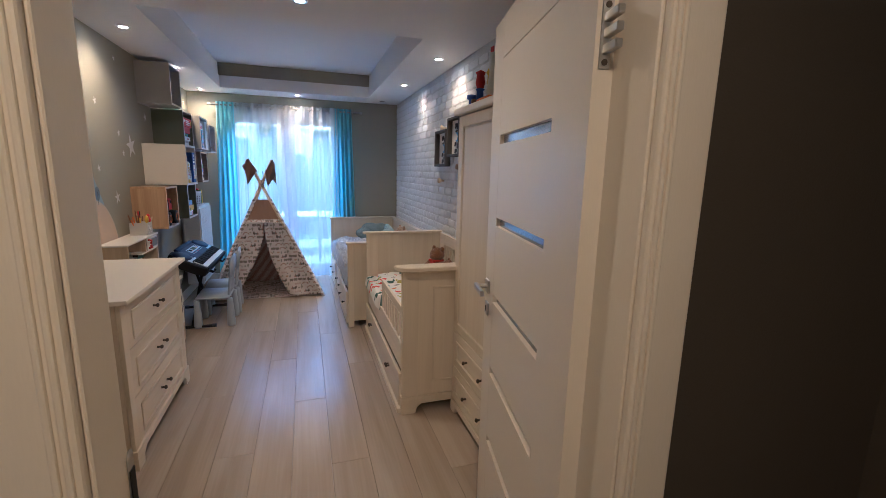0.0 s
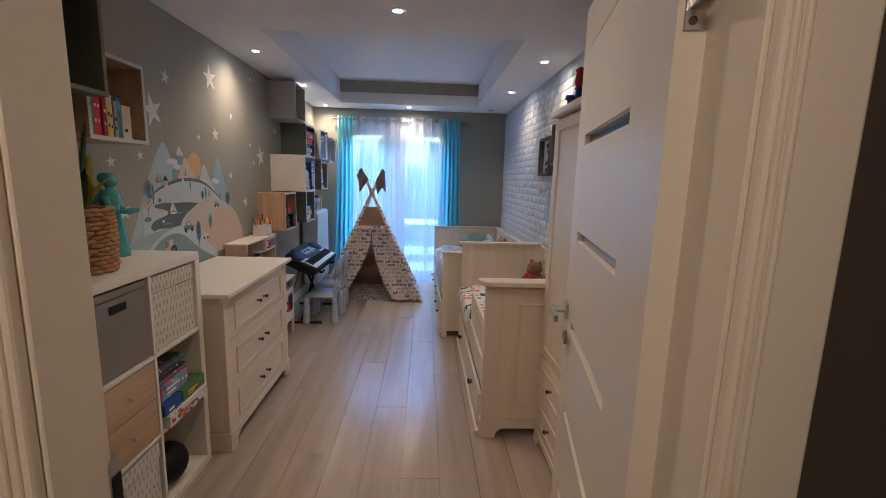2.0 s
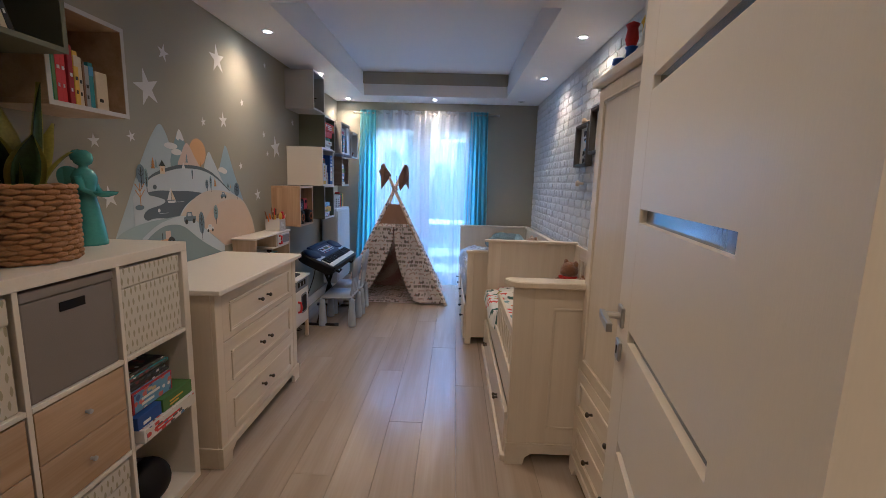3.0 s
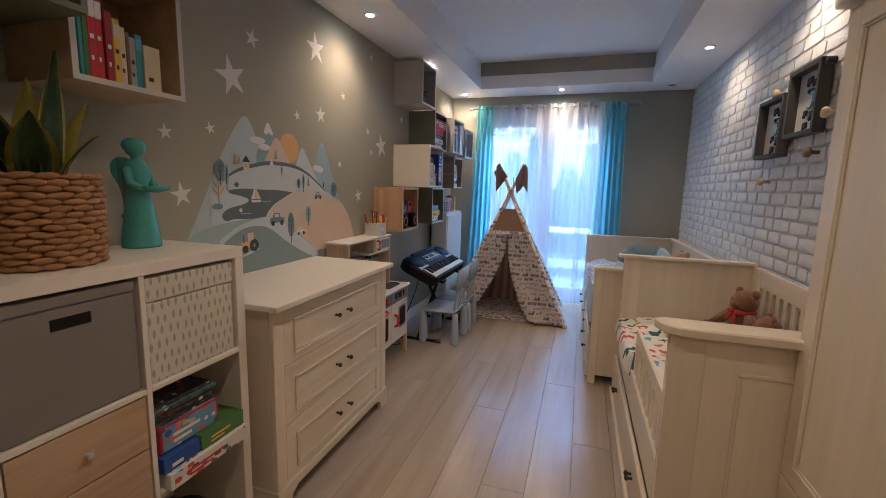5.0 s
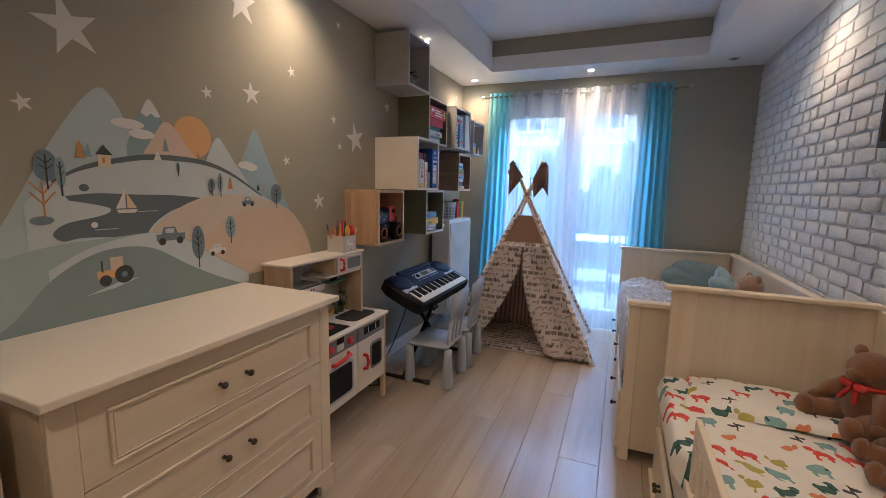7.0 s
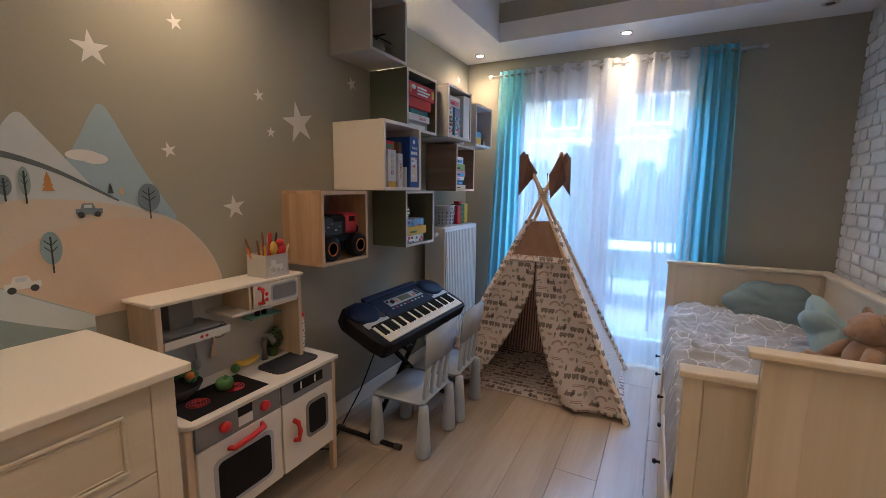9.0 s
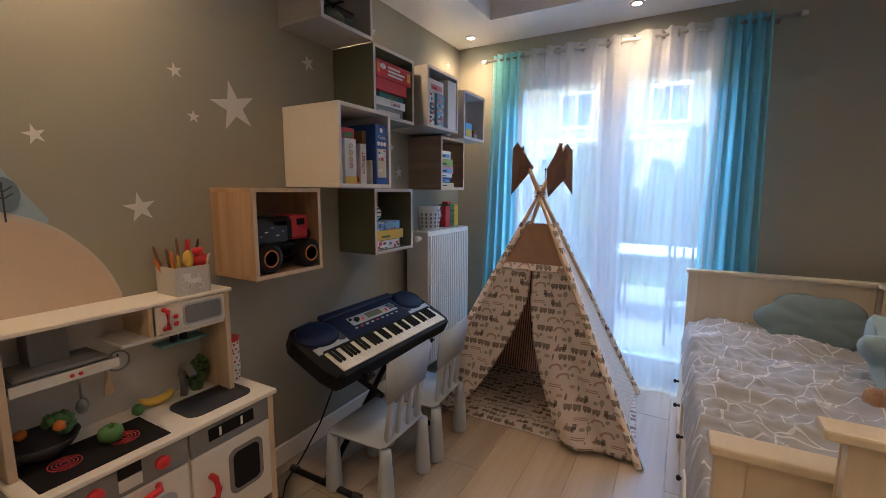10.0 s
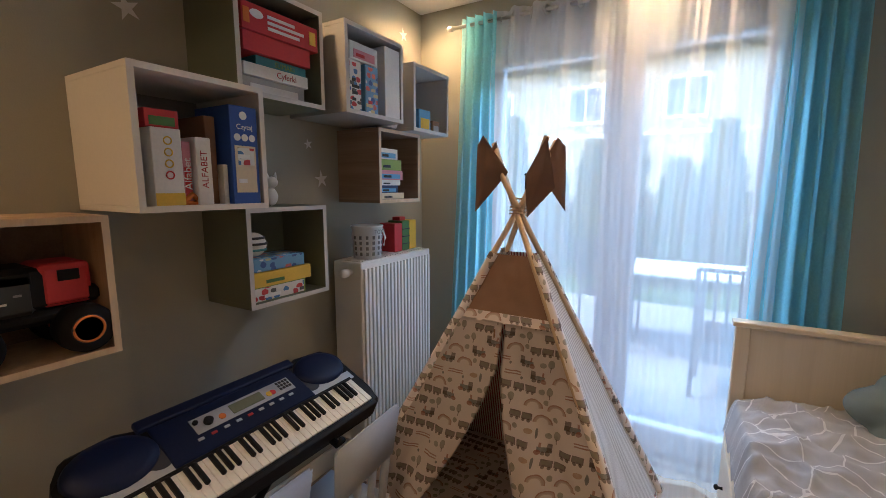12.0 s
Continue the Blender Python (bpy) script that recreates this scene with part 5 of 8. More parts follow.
def play_tent():
    u = thing("play_tent", "child's play teepee in train-print canvas, entrance open", "play tent")
    tops = []
    for c in (FL, FR, RR, RL):
        d = APEX - c
        off = Vector((-d.y, d.x, 0)).normalized() * 0.016
        e = c + d * 1.225 + off
        tops.append(e)
        part("pole", tube(bmesh.new(), [c + off * 0.2, e], 0.0125, 12), TENTPOLE, u, "pine pole", True)
    part("binding", tube(bmesh.new(), [APEX + Vector((0.036 * math.cos(a), 0.036 * math.sin(a), -0.02 + 0.0022 * a)) for a in [k * 0.45 for k in range(44)]], 0.004, 6), TENTPOLE, u)

    def on(c, s):
        return c + (APEX - c) * s
    TOPS = 0.86

    def sleeve(a, s0, s1):
        return tube(bmesh.new(), [on(a, s0 + (s1 - s0) * k / 10) + Vector((0, 0, 0.002 * math.sin(k * 2.1))) for k in range(11)], 0.021, 10, caps=False)
    for c in (FL, FR, RR, RL):
        bm = sleeve(c, 0.0, TOPS)
        lay = bm.loops.layers.uv.new("UVMap")
        for f in bm.faces:
            for lp in f.loops:
                lp[lay].uv = (lp.vert.co.x + lp.vert.co.y, lp.vert.co.z)
        part("sleeve", bm, TENTPRINT, u, smooth=True)

    def panel(a, b_, m, name, s0=0.0, s1=TOPS, sag=0.035, lab=""):
        w = (b_ - a).length
        nrm = (b_ - a).cross(APEX - a).normalized()

        def f(u_, v_):
            s = s0 + (s1 - s0) * v_
            p = on(a, s).lerp(on(b_, s), u_)
            q = 4 * u_ * (1 - u_) * (1 - s)
            return p - nrm * (sag * q) + nrm * 0.006 * noise.noise((u_ * 6, v_ * 4, w * 3))
        return part(name, sheet(24, 30, f, uv=lambda a_, c_: ((a_ - 0.5) * w * (1 - c_ * (s1 - s0) - s0), c_ * 1.4)), m, u, lab, True)
    panel(FR, RR, TENTSTRIPE, "side_panel", lab="pale striped canvas side")
    panel(RL, FL, TENTSTRIPE, "side_panel", lab="pale striped canvas side")
    panel(RR, RL, TENTMAROON, "back_panel", lab="maroon and white striped canvas back")
    panel(FL, FR, BROWNCLOTH, "top_panel", 0.675, TOPS, 0.0, "plain brown canvas top")
    part("top_seam", sheet(10, 2, lambda a_, c_: on(FL, 0.655 + 0.03 * c_).lerp(on(FR, 0.655 + 0.03 * c_), a_) + Vector((0, -0.006, 0)), uv=lambda a_, c_: (a_ * 0.4, c_ * 0.04)), TENTPRINT, u)
    # two door flaps drawn apart at the bottom
    ctr = 0.50
    for side in (0, 1):
        def f(u_, v_, side=side):
            s = 0.015 + 0.645 * v_
            mid = ctr
            pull = max(0.0, 1 - (s / 0.53)) ** 0.95
            open_ = 0.012 + (0.30 * pull if side == 0 else 0.200 * pull ** 1.2)
            e0, e1 = (0.0, mid - open_) if side == 0 else (mid + open_, 1.0)
            w_ = e0 + (e1 - e0) * u_
            p = on(FL, s).lerp(on(FR, s), w_)
            edge = u_ if side == 0 else 1 - u_
            fold = 0.020 * math.sin(edge * 10) * pull * (edge > 0.35) + 0.012 * noise.noise((w_ * 7, s * 5, side))
            lift = 0.05 * max(0, 1 - s / 0.12) * edge
            return p + Vector((0, -0.010 - fold - 0.03 * pull * edge, lift * (0.9 if side == 0 else 0.3)))
        part("door_flap", sheet(26, 40, f, 0.002, uv=lambda a_, c_, f=f: (f(a_, c_)[0] * 1.05 + 4, c_ * 0.90 + 3)), TENTPRINT, u, smooth=True)
    part("tie", tube(bmesh.new(), [on(FL, 0.64).lerp(on(FR, 0.64), 0.42) + Vector((0, -0.02, -0.01 * k + 0.006 * (k % 2))) for k in range(6)], 0.004, 6), BROWNCLOTH, u)
    # floor mat that spills out in front

    def mat_(u_, v_):
        x = -0.90 + 0.03 * v_ + (1.235 - 0.11 * v_) * u_
        y = 4.955 + 0.80 * v_
        e = min(1, v_ / 0.05)
        return (x, y - 0.02 * noise.noise((u_ * 5, 0, 1)) * (v_ < 0.1), 0.006 + 0.012 * e + 0.010 * abs(noise.noise((u_ * 7, v_ * 6, 3))) * e)
    part("floor_mat", sheet(40, 30, mat_, 0.006, uv=lambda a_, c_: (a_ * 1.235, c_ * 0.8)), TENTPRINT, u, smooth=True)
    # cloth kerchiefs draped over the pole ends: corners in metres from the pole's tip
    drape = (((0.0, 0.012), (0.040, -0.02), (0.045, -0.30), (-0.075, -0.13)), ((0.01, 0.01), (0.03, -0.10), (-0.012, -0.21), (-0.05, -0.08)),
             ((0.0, 0.012), (0.105, -0.135), (-0.030, -0.30), (-0.026, -0.02)), ((0.0, 0.0), (0.040, -0.20), (-0.070, -0.315), (-0.078, -0.15)))
    right, near = Vector((0.92, 0.38, 0)), Vector((0.38, -0.92, 0))
    for k, (e, q) in enumerate(zip(tops, drape)):
        def fl(u_, v_, e=e, q=q, k=k):
            x = q[0][0] * (1 - u_) * (1 - v_) + q[1][0] * u_ * (1 - v_) + q[3][0] * (1 - u_) * v_ + q[2][0] * u_ * v_
            z = q[0][1] * (1 - u_) * (1 - v_) + q[1][1] * u_ * (1 - v_) + q[3][1] * (1 - u_) * v_ + q[2][1] * u_ * v_
            fold = 0.030 * (1 - abs(u_ - v_) * 1.6) + 0.010 * math.sin(7 * u_ + 4 * v_ + k)
            return e + right * x + Vector((0, 0, z)) + near * fold
        part("kerchief", sheet(16, 16, fl, 0.003), BROWNCLOTH, u, "brown canvas kerchief", True)
    # wire finial and its brass bar where the poles meet
    part("finial_wire", ball(tube(bmesh.new(), [APEX + Vector((0.02, 0.02, 0.02)), APEX + Vector((0.02, 0.02, 0.15))], 0.0022, 6), APEX.x + 0.02, APEX.y + 0.02, APEX.z + 0.152, 0.006), BLACK, u, "black wire with a bead")
    part("brass_bar", tube(bmesh.new(), [APEX + Vector((-0.03, -0.02, 0.055)), APEX + Vector((0.05, 0.015, 0.045))], 0.004, 8), mat("brass", (0.45, 0.30, 0.10), 0.3, 0.9), u, "small brass bar")

play_tent()


# ---- child's chairs ----
def child_chair():
    c = thing("child_chair", "blue-grey plastic child's chair", "chair", group="child's chairs by the keyboard")
    # local: seat faces -x, back at +x
    bm = bmesh.new()
    b = bmesh.new()
    bmesh.ops.create_cube(b, size=1)
    for v in b.verts:
        v.co = Vector((v.co.x * 0.30, v.co.y * (0.33 if v.co.x > 0 else 0.35), 0.285 + v.co.z * 0.035))
    bmesh.ops.bevel(b, geom=b.edges[:], offset=0.015, segments=3, affect="EDGES")
    add(bm, b)
    part("seat", bm, CHAIRGREY, c, smooth=True)
    for x in (-0.125, 0.135):
        for y in (-0.135, 0.135):
            ox = 0.012 if x > 0 else -0.012
            oy = 0.012 if y > 0 else -0.012
            part("leg", lathe(bmesh.new(), [(0.030, 0.0), (0.036, 0.004), (0.038, 0.02), (0.034, 0.12), (0.027, 0.22), (0.024, 0.272)], Matrix.Translation((x + ox, y + oy, 0)), 18), CHAIRGREY, c, smooth=True)
    b = bmesh.new()
    bmesh.ops.create_cube(b, size=1)
    for v in b.verts:
        v.co = Vector((v.co.x * 0.026, v.co.y * (0.335 if v.co.z > 0 else 0.30), 0.565 + v.co.z * 0.195))
    bmesh.ops.bevel(b, geom=b.edges[:], offset=0.012, segments=3, affect="EDGES")
    lean = Matrix.Translation((0.135, 0, 0.30)) @ pose(0, 0, 0, 0, 7, 0) @ Matrix.Translation((0, 0, -0.30))
    b.transform(lean)
    part("backrest", add(bmesh.new(), b), CHAIRGREY, c, smooth=True)
    for y, w in ((-0.115, 0.034), (-0.040, 0.026), (0.040, 0.026), (0.115, 0.034)):
        bm = B(-0.011, 0.011, y - w / 2, y + w / 2, 0.292, 0.485, bevel=0.008, seg=2)
        bm.transform(lean)
        part("slat", bm, CHAIRGREY, c, smooth=True)
    return c


ch = child_chair()
ch.matrix_world = Matrix.Translation((-0.697, 4.247, 0)) @ pose(0, 0, 0, 0, 0, 1)
copy_thing(ch, Matrix.Translation((-0.697, 4.640, 0)) @ pose(0, 0, 0, 0, 0, 4))


# ---- mural and stars on the west wall ----
def paint(n, c):
    return mat("mural_" + n, c, 0.8, var=0.05, scale=9, bump=0.04, grain=240)


MUR = {n: paint(n, c) for n, c in dict(ice=(0.46, 0.55, 0.60), pale=(0.56, 0.62, 0.66), teal=(0.27, 0.38, 0.43), blue=(0.36, 0.48, 0.57), slate=(0.13, 0.16, 0.19), sand=(0.62, 0.55, 0.46),
       peach=(0.65, 0.51, 0.38), sun=(0.70, 0.42, 0.18), sage=(0.37, 0.46, 0.48), moss=(0.25, 0.32, 0.34), snow=(0.72, 0.72, 0.71), rust=(0.52, 0.26, 0.08), dark=(0.05, 0.055, 0.06),
       bluegrey=(0.17, 0.23, 0.29), cream=(0.70, 0.60, 0.42), rose=(0.66, 0.52, 0.43)).items()}
mural = thing("wall_mural", "painted mountain, lake and farm mural in pale blues", "mural")


def smooth(pts, n=14):
    """A smooth curve through a few points."""
    out = []
    P = [pts[0]] + list(pts) + [pts[-1]]
    for a, b_, c, d in zip(P, P[1:], P[2:], P[3:]):
        for k in range(n):
            t = k / n
            out.append(tuple(0.5 * (2 * b_[i] + (c[i] - a[i]) * t + (2 * a[i] - 5 * b_[i] + 4 * c[i] - d[i]) * t * t + (3 * b_[i] - a[i] - 3 * c[i] + d[i]) * t ** 3) for i in (0, 1)))
    return out + [pts[-1]]


MURAL_Y = -0.014
WALLM = Matrix(((0, 0, 1, XL), (1, 0, 0, 0), (0, 1, 0, 0), (0, 0, 0, 1)))


laid = [0]


def flat(name, outline, layer, m, parent=None):
    laid[0] += 1
    if parent is None:
        outline = [(2.475 + (y - 2.59) * 1.035, 1.02 + (z - 1.02) * 1.037) for y, z in outline]
    return part(name, slab(bmesh.new(), outline, 0.0003, Matrix.Translation((0.00042 * layer + 0.00001 * (laid[0] % 25), MURAL_Y, 0)) @ WALLM), MUR[m] if isinstance(m, str) else m, parent or mural)


def hill(name, top, bottom, layer, m):
    return flat(name, smooth(top) + [(top[-1][0], bottom), (top[0][0], bottom)], layer, m)


def disc(name, y, z, ry, rz, layer, m, n=22):
    return flat(name, [(y + ry * math.cos(2 * math.pi * k / n), z + rz * math.sin(2 * math.pi * k / n)) for k in range(n)], layer, m)


hill("peak", [(2.14, 0.90), (2.24, 1.10), (2.33, 1.26), (2.45, 1.48), (2.54, 1.61), (2.59, 1.648), (2.63, 1.61), (2.68, 1.51), (2.74, 1.42), (2.80, 1.38)], 0.90, 0.3, "ice")
hill("far_peak", [(2.655, 1.47), (2.70, 1.575), (2.745, 1.638), (2.79, 1.57), (2.84, 1.47)], 1.36, 1.3, "teal")
flat("snow_cap", smooth([(2.712, 1.59), (2.73, 1.628), (2.745, 1.640), (2.762, 1.622), (2.782, 1.585)]) + [(2.765, 1.580), (2.748, 1.592), (2.73, 1.578)], 2.5, "snow")
disc("sun", 2.908, 1.527, 0.082, 0.080, 2.3, "sun", 40)
hill("blue_peak", [(3.09, 1.36), (3.15, 1.47), (3.20, 1.57), (3.222, 1.592), (3.25, 1.56), (3.33, 1.40), (3.43, 1.236)], 1.10, 2.3, "blue")
hill("pale_peak", [(2.955, 1.42), (2.99, 1.50), (3.025, 1.538), (3.06, 1.50), (3.12, 1.42), (3.18, 1.34)], 1.28, 3.3, "pale")
hill("rose_peak", [(2.69, 1.42), (2.73, 1.48), (2.78, 1.555), (2.803, 1.570), (2.83, 1.555), (2.88, 1.49), (2.94, 1.42)], 1.34, 3.4, "rose")
for y, z, w in ((2.665, 1.545, 0.055), (2.71, 1.515, 0.045), (3.165, 1.432, 0.045), (3.195, 1.424, 0.035)):
    disc("cloud", y, z, w, 0.017, 4.0, "snow")
HILL = [(2.36, 1.28), (2.43, 1.345), (2.51, 1.393), (2.62, 1.427), (2.75, 1.448), (2.935, 1.441), (3.08, 1.396), (3.25, 1.296), (3.40, 1.235)]
hill("meadow", HILL, 0.95, 5.0, "pale")
rd = smooth(HILL[1:8])
flat("road", rd + [(y, z - 0.004 - 0.016 * math.sin(math.pi * i / len(rd)) ** 0.7) for i, (y, z) in reversed(list(enumerate(rd)))], 6.2, "slate")
lake = smooth([(2.462, 1.300), (2.55, 1.308), (2.68, 1.303), (2.80, 1.300), (2.925, 1.288)]) + smooth([(2.90, 1.272), (2.80, 1.24), (2.735, 1.20), (2.70, 1.158)]) + smooth([(2.60, 1.158), (2.50, 1.166), (2.445, 1.160), (2.422, 1.185), (2.46, 1.215), (2.56, 1.235), (2.588, 1.255), (2.54, 1.272), (2.47, 1.286)])
flat("lake", lake, 6.3, "slate")
hill("dune", [(2.66, 1.10), (2.72, 1.175), (2.80, 1.235), (2.92, 1.285), (3.054, 1.302), (3.22, 1.285), (3.41, 1.228), (3.50, 1.155), (3.56, 1.07), (3.593, 0.985)], 0.93, 7.2, "sand")
hill("warm_dune", [(2.88, 1.05), (3.00, 1.17), (3.14, 1.225), (3.28, 1.235), (3.415, 1.215), (3.50, 1.14), (3.555, 1.06), (3.585, 0.985)], 0.935, 8.2, "peach")
hill("bank", [(2.14, 0.96), (2.24, 1.095), (2.34, 1.135), (2.46, 1.153), (2.60, 1.160), (2.73, 1.163), (2.83, 1.135), (2.93, 1.075), (3.05, 1.0), (3.15, 0.938)], 0.88, 9.2, "sage")
hill("track", [(2.40, 1.075), (2.52, 1.132), (2.65, 1.158), (2.74, 1.160), (2.84, 1.128), (2.94, 1.065), (3.05, 0.995), (3.15, 0.937)], 0.90, 10.0, "pale")
hill("field", [(2.20, 0.885), (2.30, 0.935), (2.40, 1.04), (2.50, 1.10), (2.60, 1.122), (2.72, 1.105), (2.86, 1.02), (2.98, 0.955), (3.10, 0.90)], 0.875, 11.0, "moss")
flat("field_line", [(2.49, 0.975), (2.60, 1.005), (2.66, 1.008), (2.58, 0.985)], 12.0, "pale")


def rect(name, y0, y1, z0, z1, layer, m):
    return flat(name, [(y0, z0), (y1, z0), (y1, z1), (y0, z1)], layer, m)


# tractor
rect("tractor_body", 2.528, 2.612, 1.022, 1.050, 12.4, "sun")
rect("tractor_cab", 2.570, 2.610, 1.050, 1.092, 12.4, "rose")
rect("tractor_chimney", 2.541, 2.547, 1.045, 1.084, 12.6, "dark")
disc("tractor_wheel", 2.552, 1.015, 0.019, 0.019, 13.0, "dark")
disc("tractor_wheel", 2.612, 1.028, 0.031, 0.031, 13.0, "dark")
disc("tractor_hub", 2.612, 1.028, 0.010, 0.010, 14.0, "bluegrey")
# cars
for y, z, s, m in ((2.788, 1.140, 1.0, "bluegrey"), (3.164, 1.262, 0.62, "bluegrey"), (2.99, 1.062, 0.7, "snow")):
    rect("car_body", y - 0.055 * s, y + 0.058 * s, z - 0.012 * s, z + 0.014 * s, 12.2, m)
    flat("car_roof", [(y - 0.035 * s, z + 0.014 * s), (y + 0.030 * s, z + 0.014 * s), (y + 0.018 * s, z + 0.040 * s), (y - 0.026 * s, z + 0.040 * s)], 12.2, m)
    rect("car_window", y - 0.020 * s, y + 0.014 * s, z + 0.017 * s, z + 0.034 * s, 13.2, "pale")
    for e in (-0.034, 0.036):
        disc("car_wheel", y + e * s, z - 0.014 * s, 0.014 * s, 0.014 * s, 13.2, "dark", 14)
# round trees
for y, z, ry, rz, m in ((2.901, 1.108, 0.029, 0.068, "bluegrey"), (3.062, 1.160, 0.026, 0.048, "teal"), (2.420, 1.391, 0.030, 0.046, "bluegrey"), (2.455, 1.372, 0.014, 0.046, "teal"),
                        (3.341, 1.303, 0.036, 0.047, "bluegrey"), (2.978, 1.340, 0.016, 0.028, "bluegrey"), (3.021, 1.352, 0.013, 0.040, "teal"), (2.835, 1.405, 0.008, 0.022, "teal")):
    rect("tree_stem", y - 0.0022, y + 0.0022, z - rz * 1.55, z + rz * 0.7, 13.6, "dark")
    disc("tree_crown", y, z, ry, rz, 12.3, m)
    for e in (-1, 1):
        for k in (-0.3, 0.1):
            flat("tree_twig", [(y, z + k * rz), (y + e * ry * 0.6, z + (k + 0.35) * rz), (y + e * ry * 0.6, z + (k + 0.42) * rz), (y, z + (k + 0.09) * rz)], 13.6, "dark")
# conifers
for y, z, s, m in ((2.535, 1.425, 0.035, "teal"), (2.705, 1.445, 0.028, "teal"), (2.792, 1.462, 0.040, "moss"), (3.228, 1.318, 0.026, "dark"), (2.512, 1.420, 0.045, "rust"), (3.072, 1.325, 0.045, "rust"), (2.925, 1.445, 0.022, "rust"), (3.258, 1.315, 0.02, "sun")):
    for q in range(3):
        flat("conifer", [(y - s * (0.34 - 0.07 * q), z + s * 0.32 * q), (y + s * (0.34 - 0.07 * q), z + s * 0.32 * q), (y, z + s * (0.6 + 0.32 * q))], 8.6 + 0.4 * q, m)
# bare red tree on a mound
disc("mound", 2.398, 1.228, 0.030, 0.013, 10.4, "bluegrey")
rect("branch", 2.404, 2.409, 1.236, 1.345, 10.6, "rust")
for e in (-1, 1):
    for k in (0.0, 0.03):
        flat("branch", [(2.4065, 1.280 + k), (2.4065 + e * 0.030, 1.315 + k), (2.4065 + e * 0.033, 1.312 + k), (2.4065, 1.273 + k)], 10.8, "rust")
# house, boat, buoy, rock
rect("house_wall", 2.562, 2.600, 1.395, 1.436, 9.0, "cream")
flat("house_roof", [(2.555, 1.434), (2.607, 1.434), (2.580, 1.466)], 10.0, "dark")
rect("house_window", 2.574, 2.582, 1.408, 1.424, 10.0, "rust")
flat("boat_hull", [(2.605, 1.252), (2.675, 1.252), (2.668, 1.240), (2.612, 1.240)], 8.0, "snow")
flat("sail", [(2.603, 1.256), (2.635, 1.256), (2.637, 1.322)], 8.0, "snow")
flat("sail", [(2.640, 1.256), (2.672, 1.256), (2.641, 1.310)], 8.0, "cream")
flat("small_sail", [(2.745, 1.428), (2.775, 1.428), (2.760, 1.462)], 8.0, "snow")
disc("buoy", 2.535, 1.205, 0.010, 0.010, 8.0, "snow")
disc("rock", 2.515, 1.326, 0.014, 0.012, 8.0, "slate")
for y, z in ((2.57, 1.187), (2.71, 1.242), (2.58, 1.345), (2.74, 1.335)):
    rect("ripple", y - 0.035, y + 0.035, z, z + 0.0022, 8.0, "pale")


def star(y, z, r, turn):
    y += 0.014
    ol = []
    for k in range(10):
        a = math.pi / 2 + turn + math.pi * k / 5
        rr = r if k % 2 == 0 else r * 0.37
        ol.append((y + rr * math.cos(a), z + rr * math.sin(a)))
    o = flat("wall_star", ol, 0.4, STARW, sk)
    o.parent = None
    tagged(o, "small white star on the grey wall" if r < 0.06 else "large white star on the grey wall", "wall star", "stars on the wall")


for y, z, r, a in ((2.383, 1.840, 0.098, 0.25), (3.065, 2.165, 0.095, 0.1), (2.527, 2.052, 0.048, -0.2), (2.082, 1.293, 0.056, 0.15), (2.024, 1.543, 0.035, 0.1), (2.247, 1.585, 0.030, 0.3), (2.869, 1.738, 0.029, 0.2),
                   (3.106, 1.780, 0.056, 0.1), (3.378, 1.945, 0.031, 0.3), (3.733, 1.755, 0.029, 0.2), (3.962, 1.666, 0.104, 0.2), (3.790, 1.602, 0.026, 0.0), (3.323, 1.485, 0.030, 0.25), (3.580, 1.267, 0.054, 0.15),
                   (3.790, 2.312, 0.026, 0.2), (4.372, 1.937, 0.042, 0.3), (4.875, 2.238, 0.032, 0.1), (5.050, 1.597, 0.026, 0.2), (5.122, 1.444, 0.042, 0.1), (5.785, 2.265, 0.040, 0.2)):
    star(y, z, r, a)


# ---- play kitchen ----
were = standing()


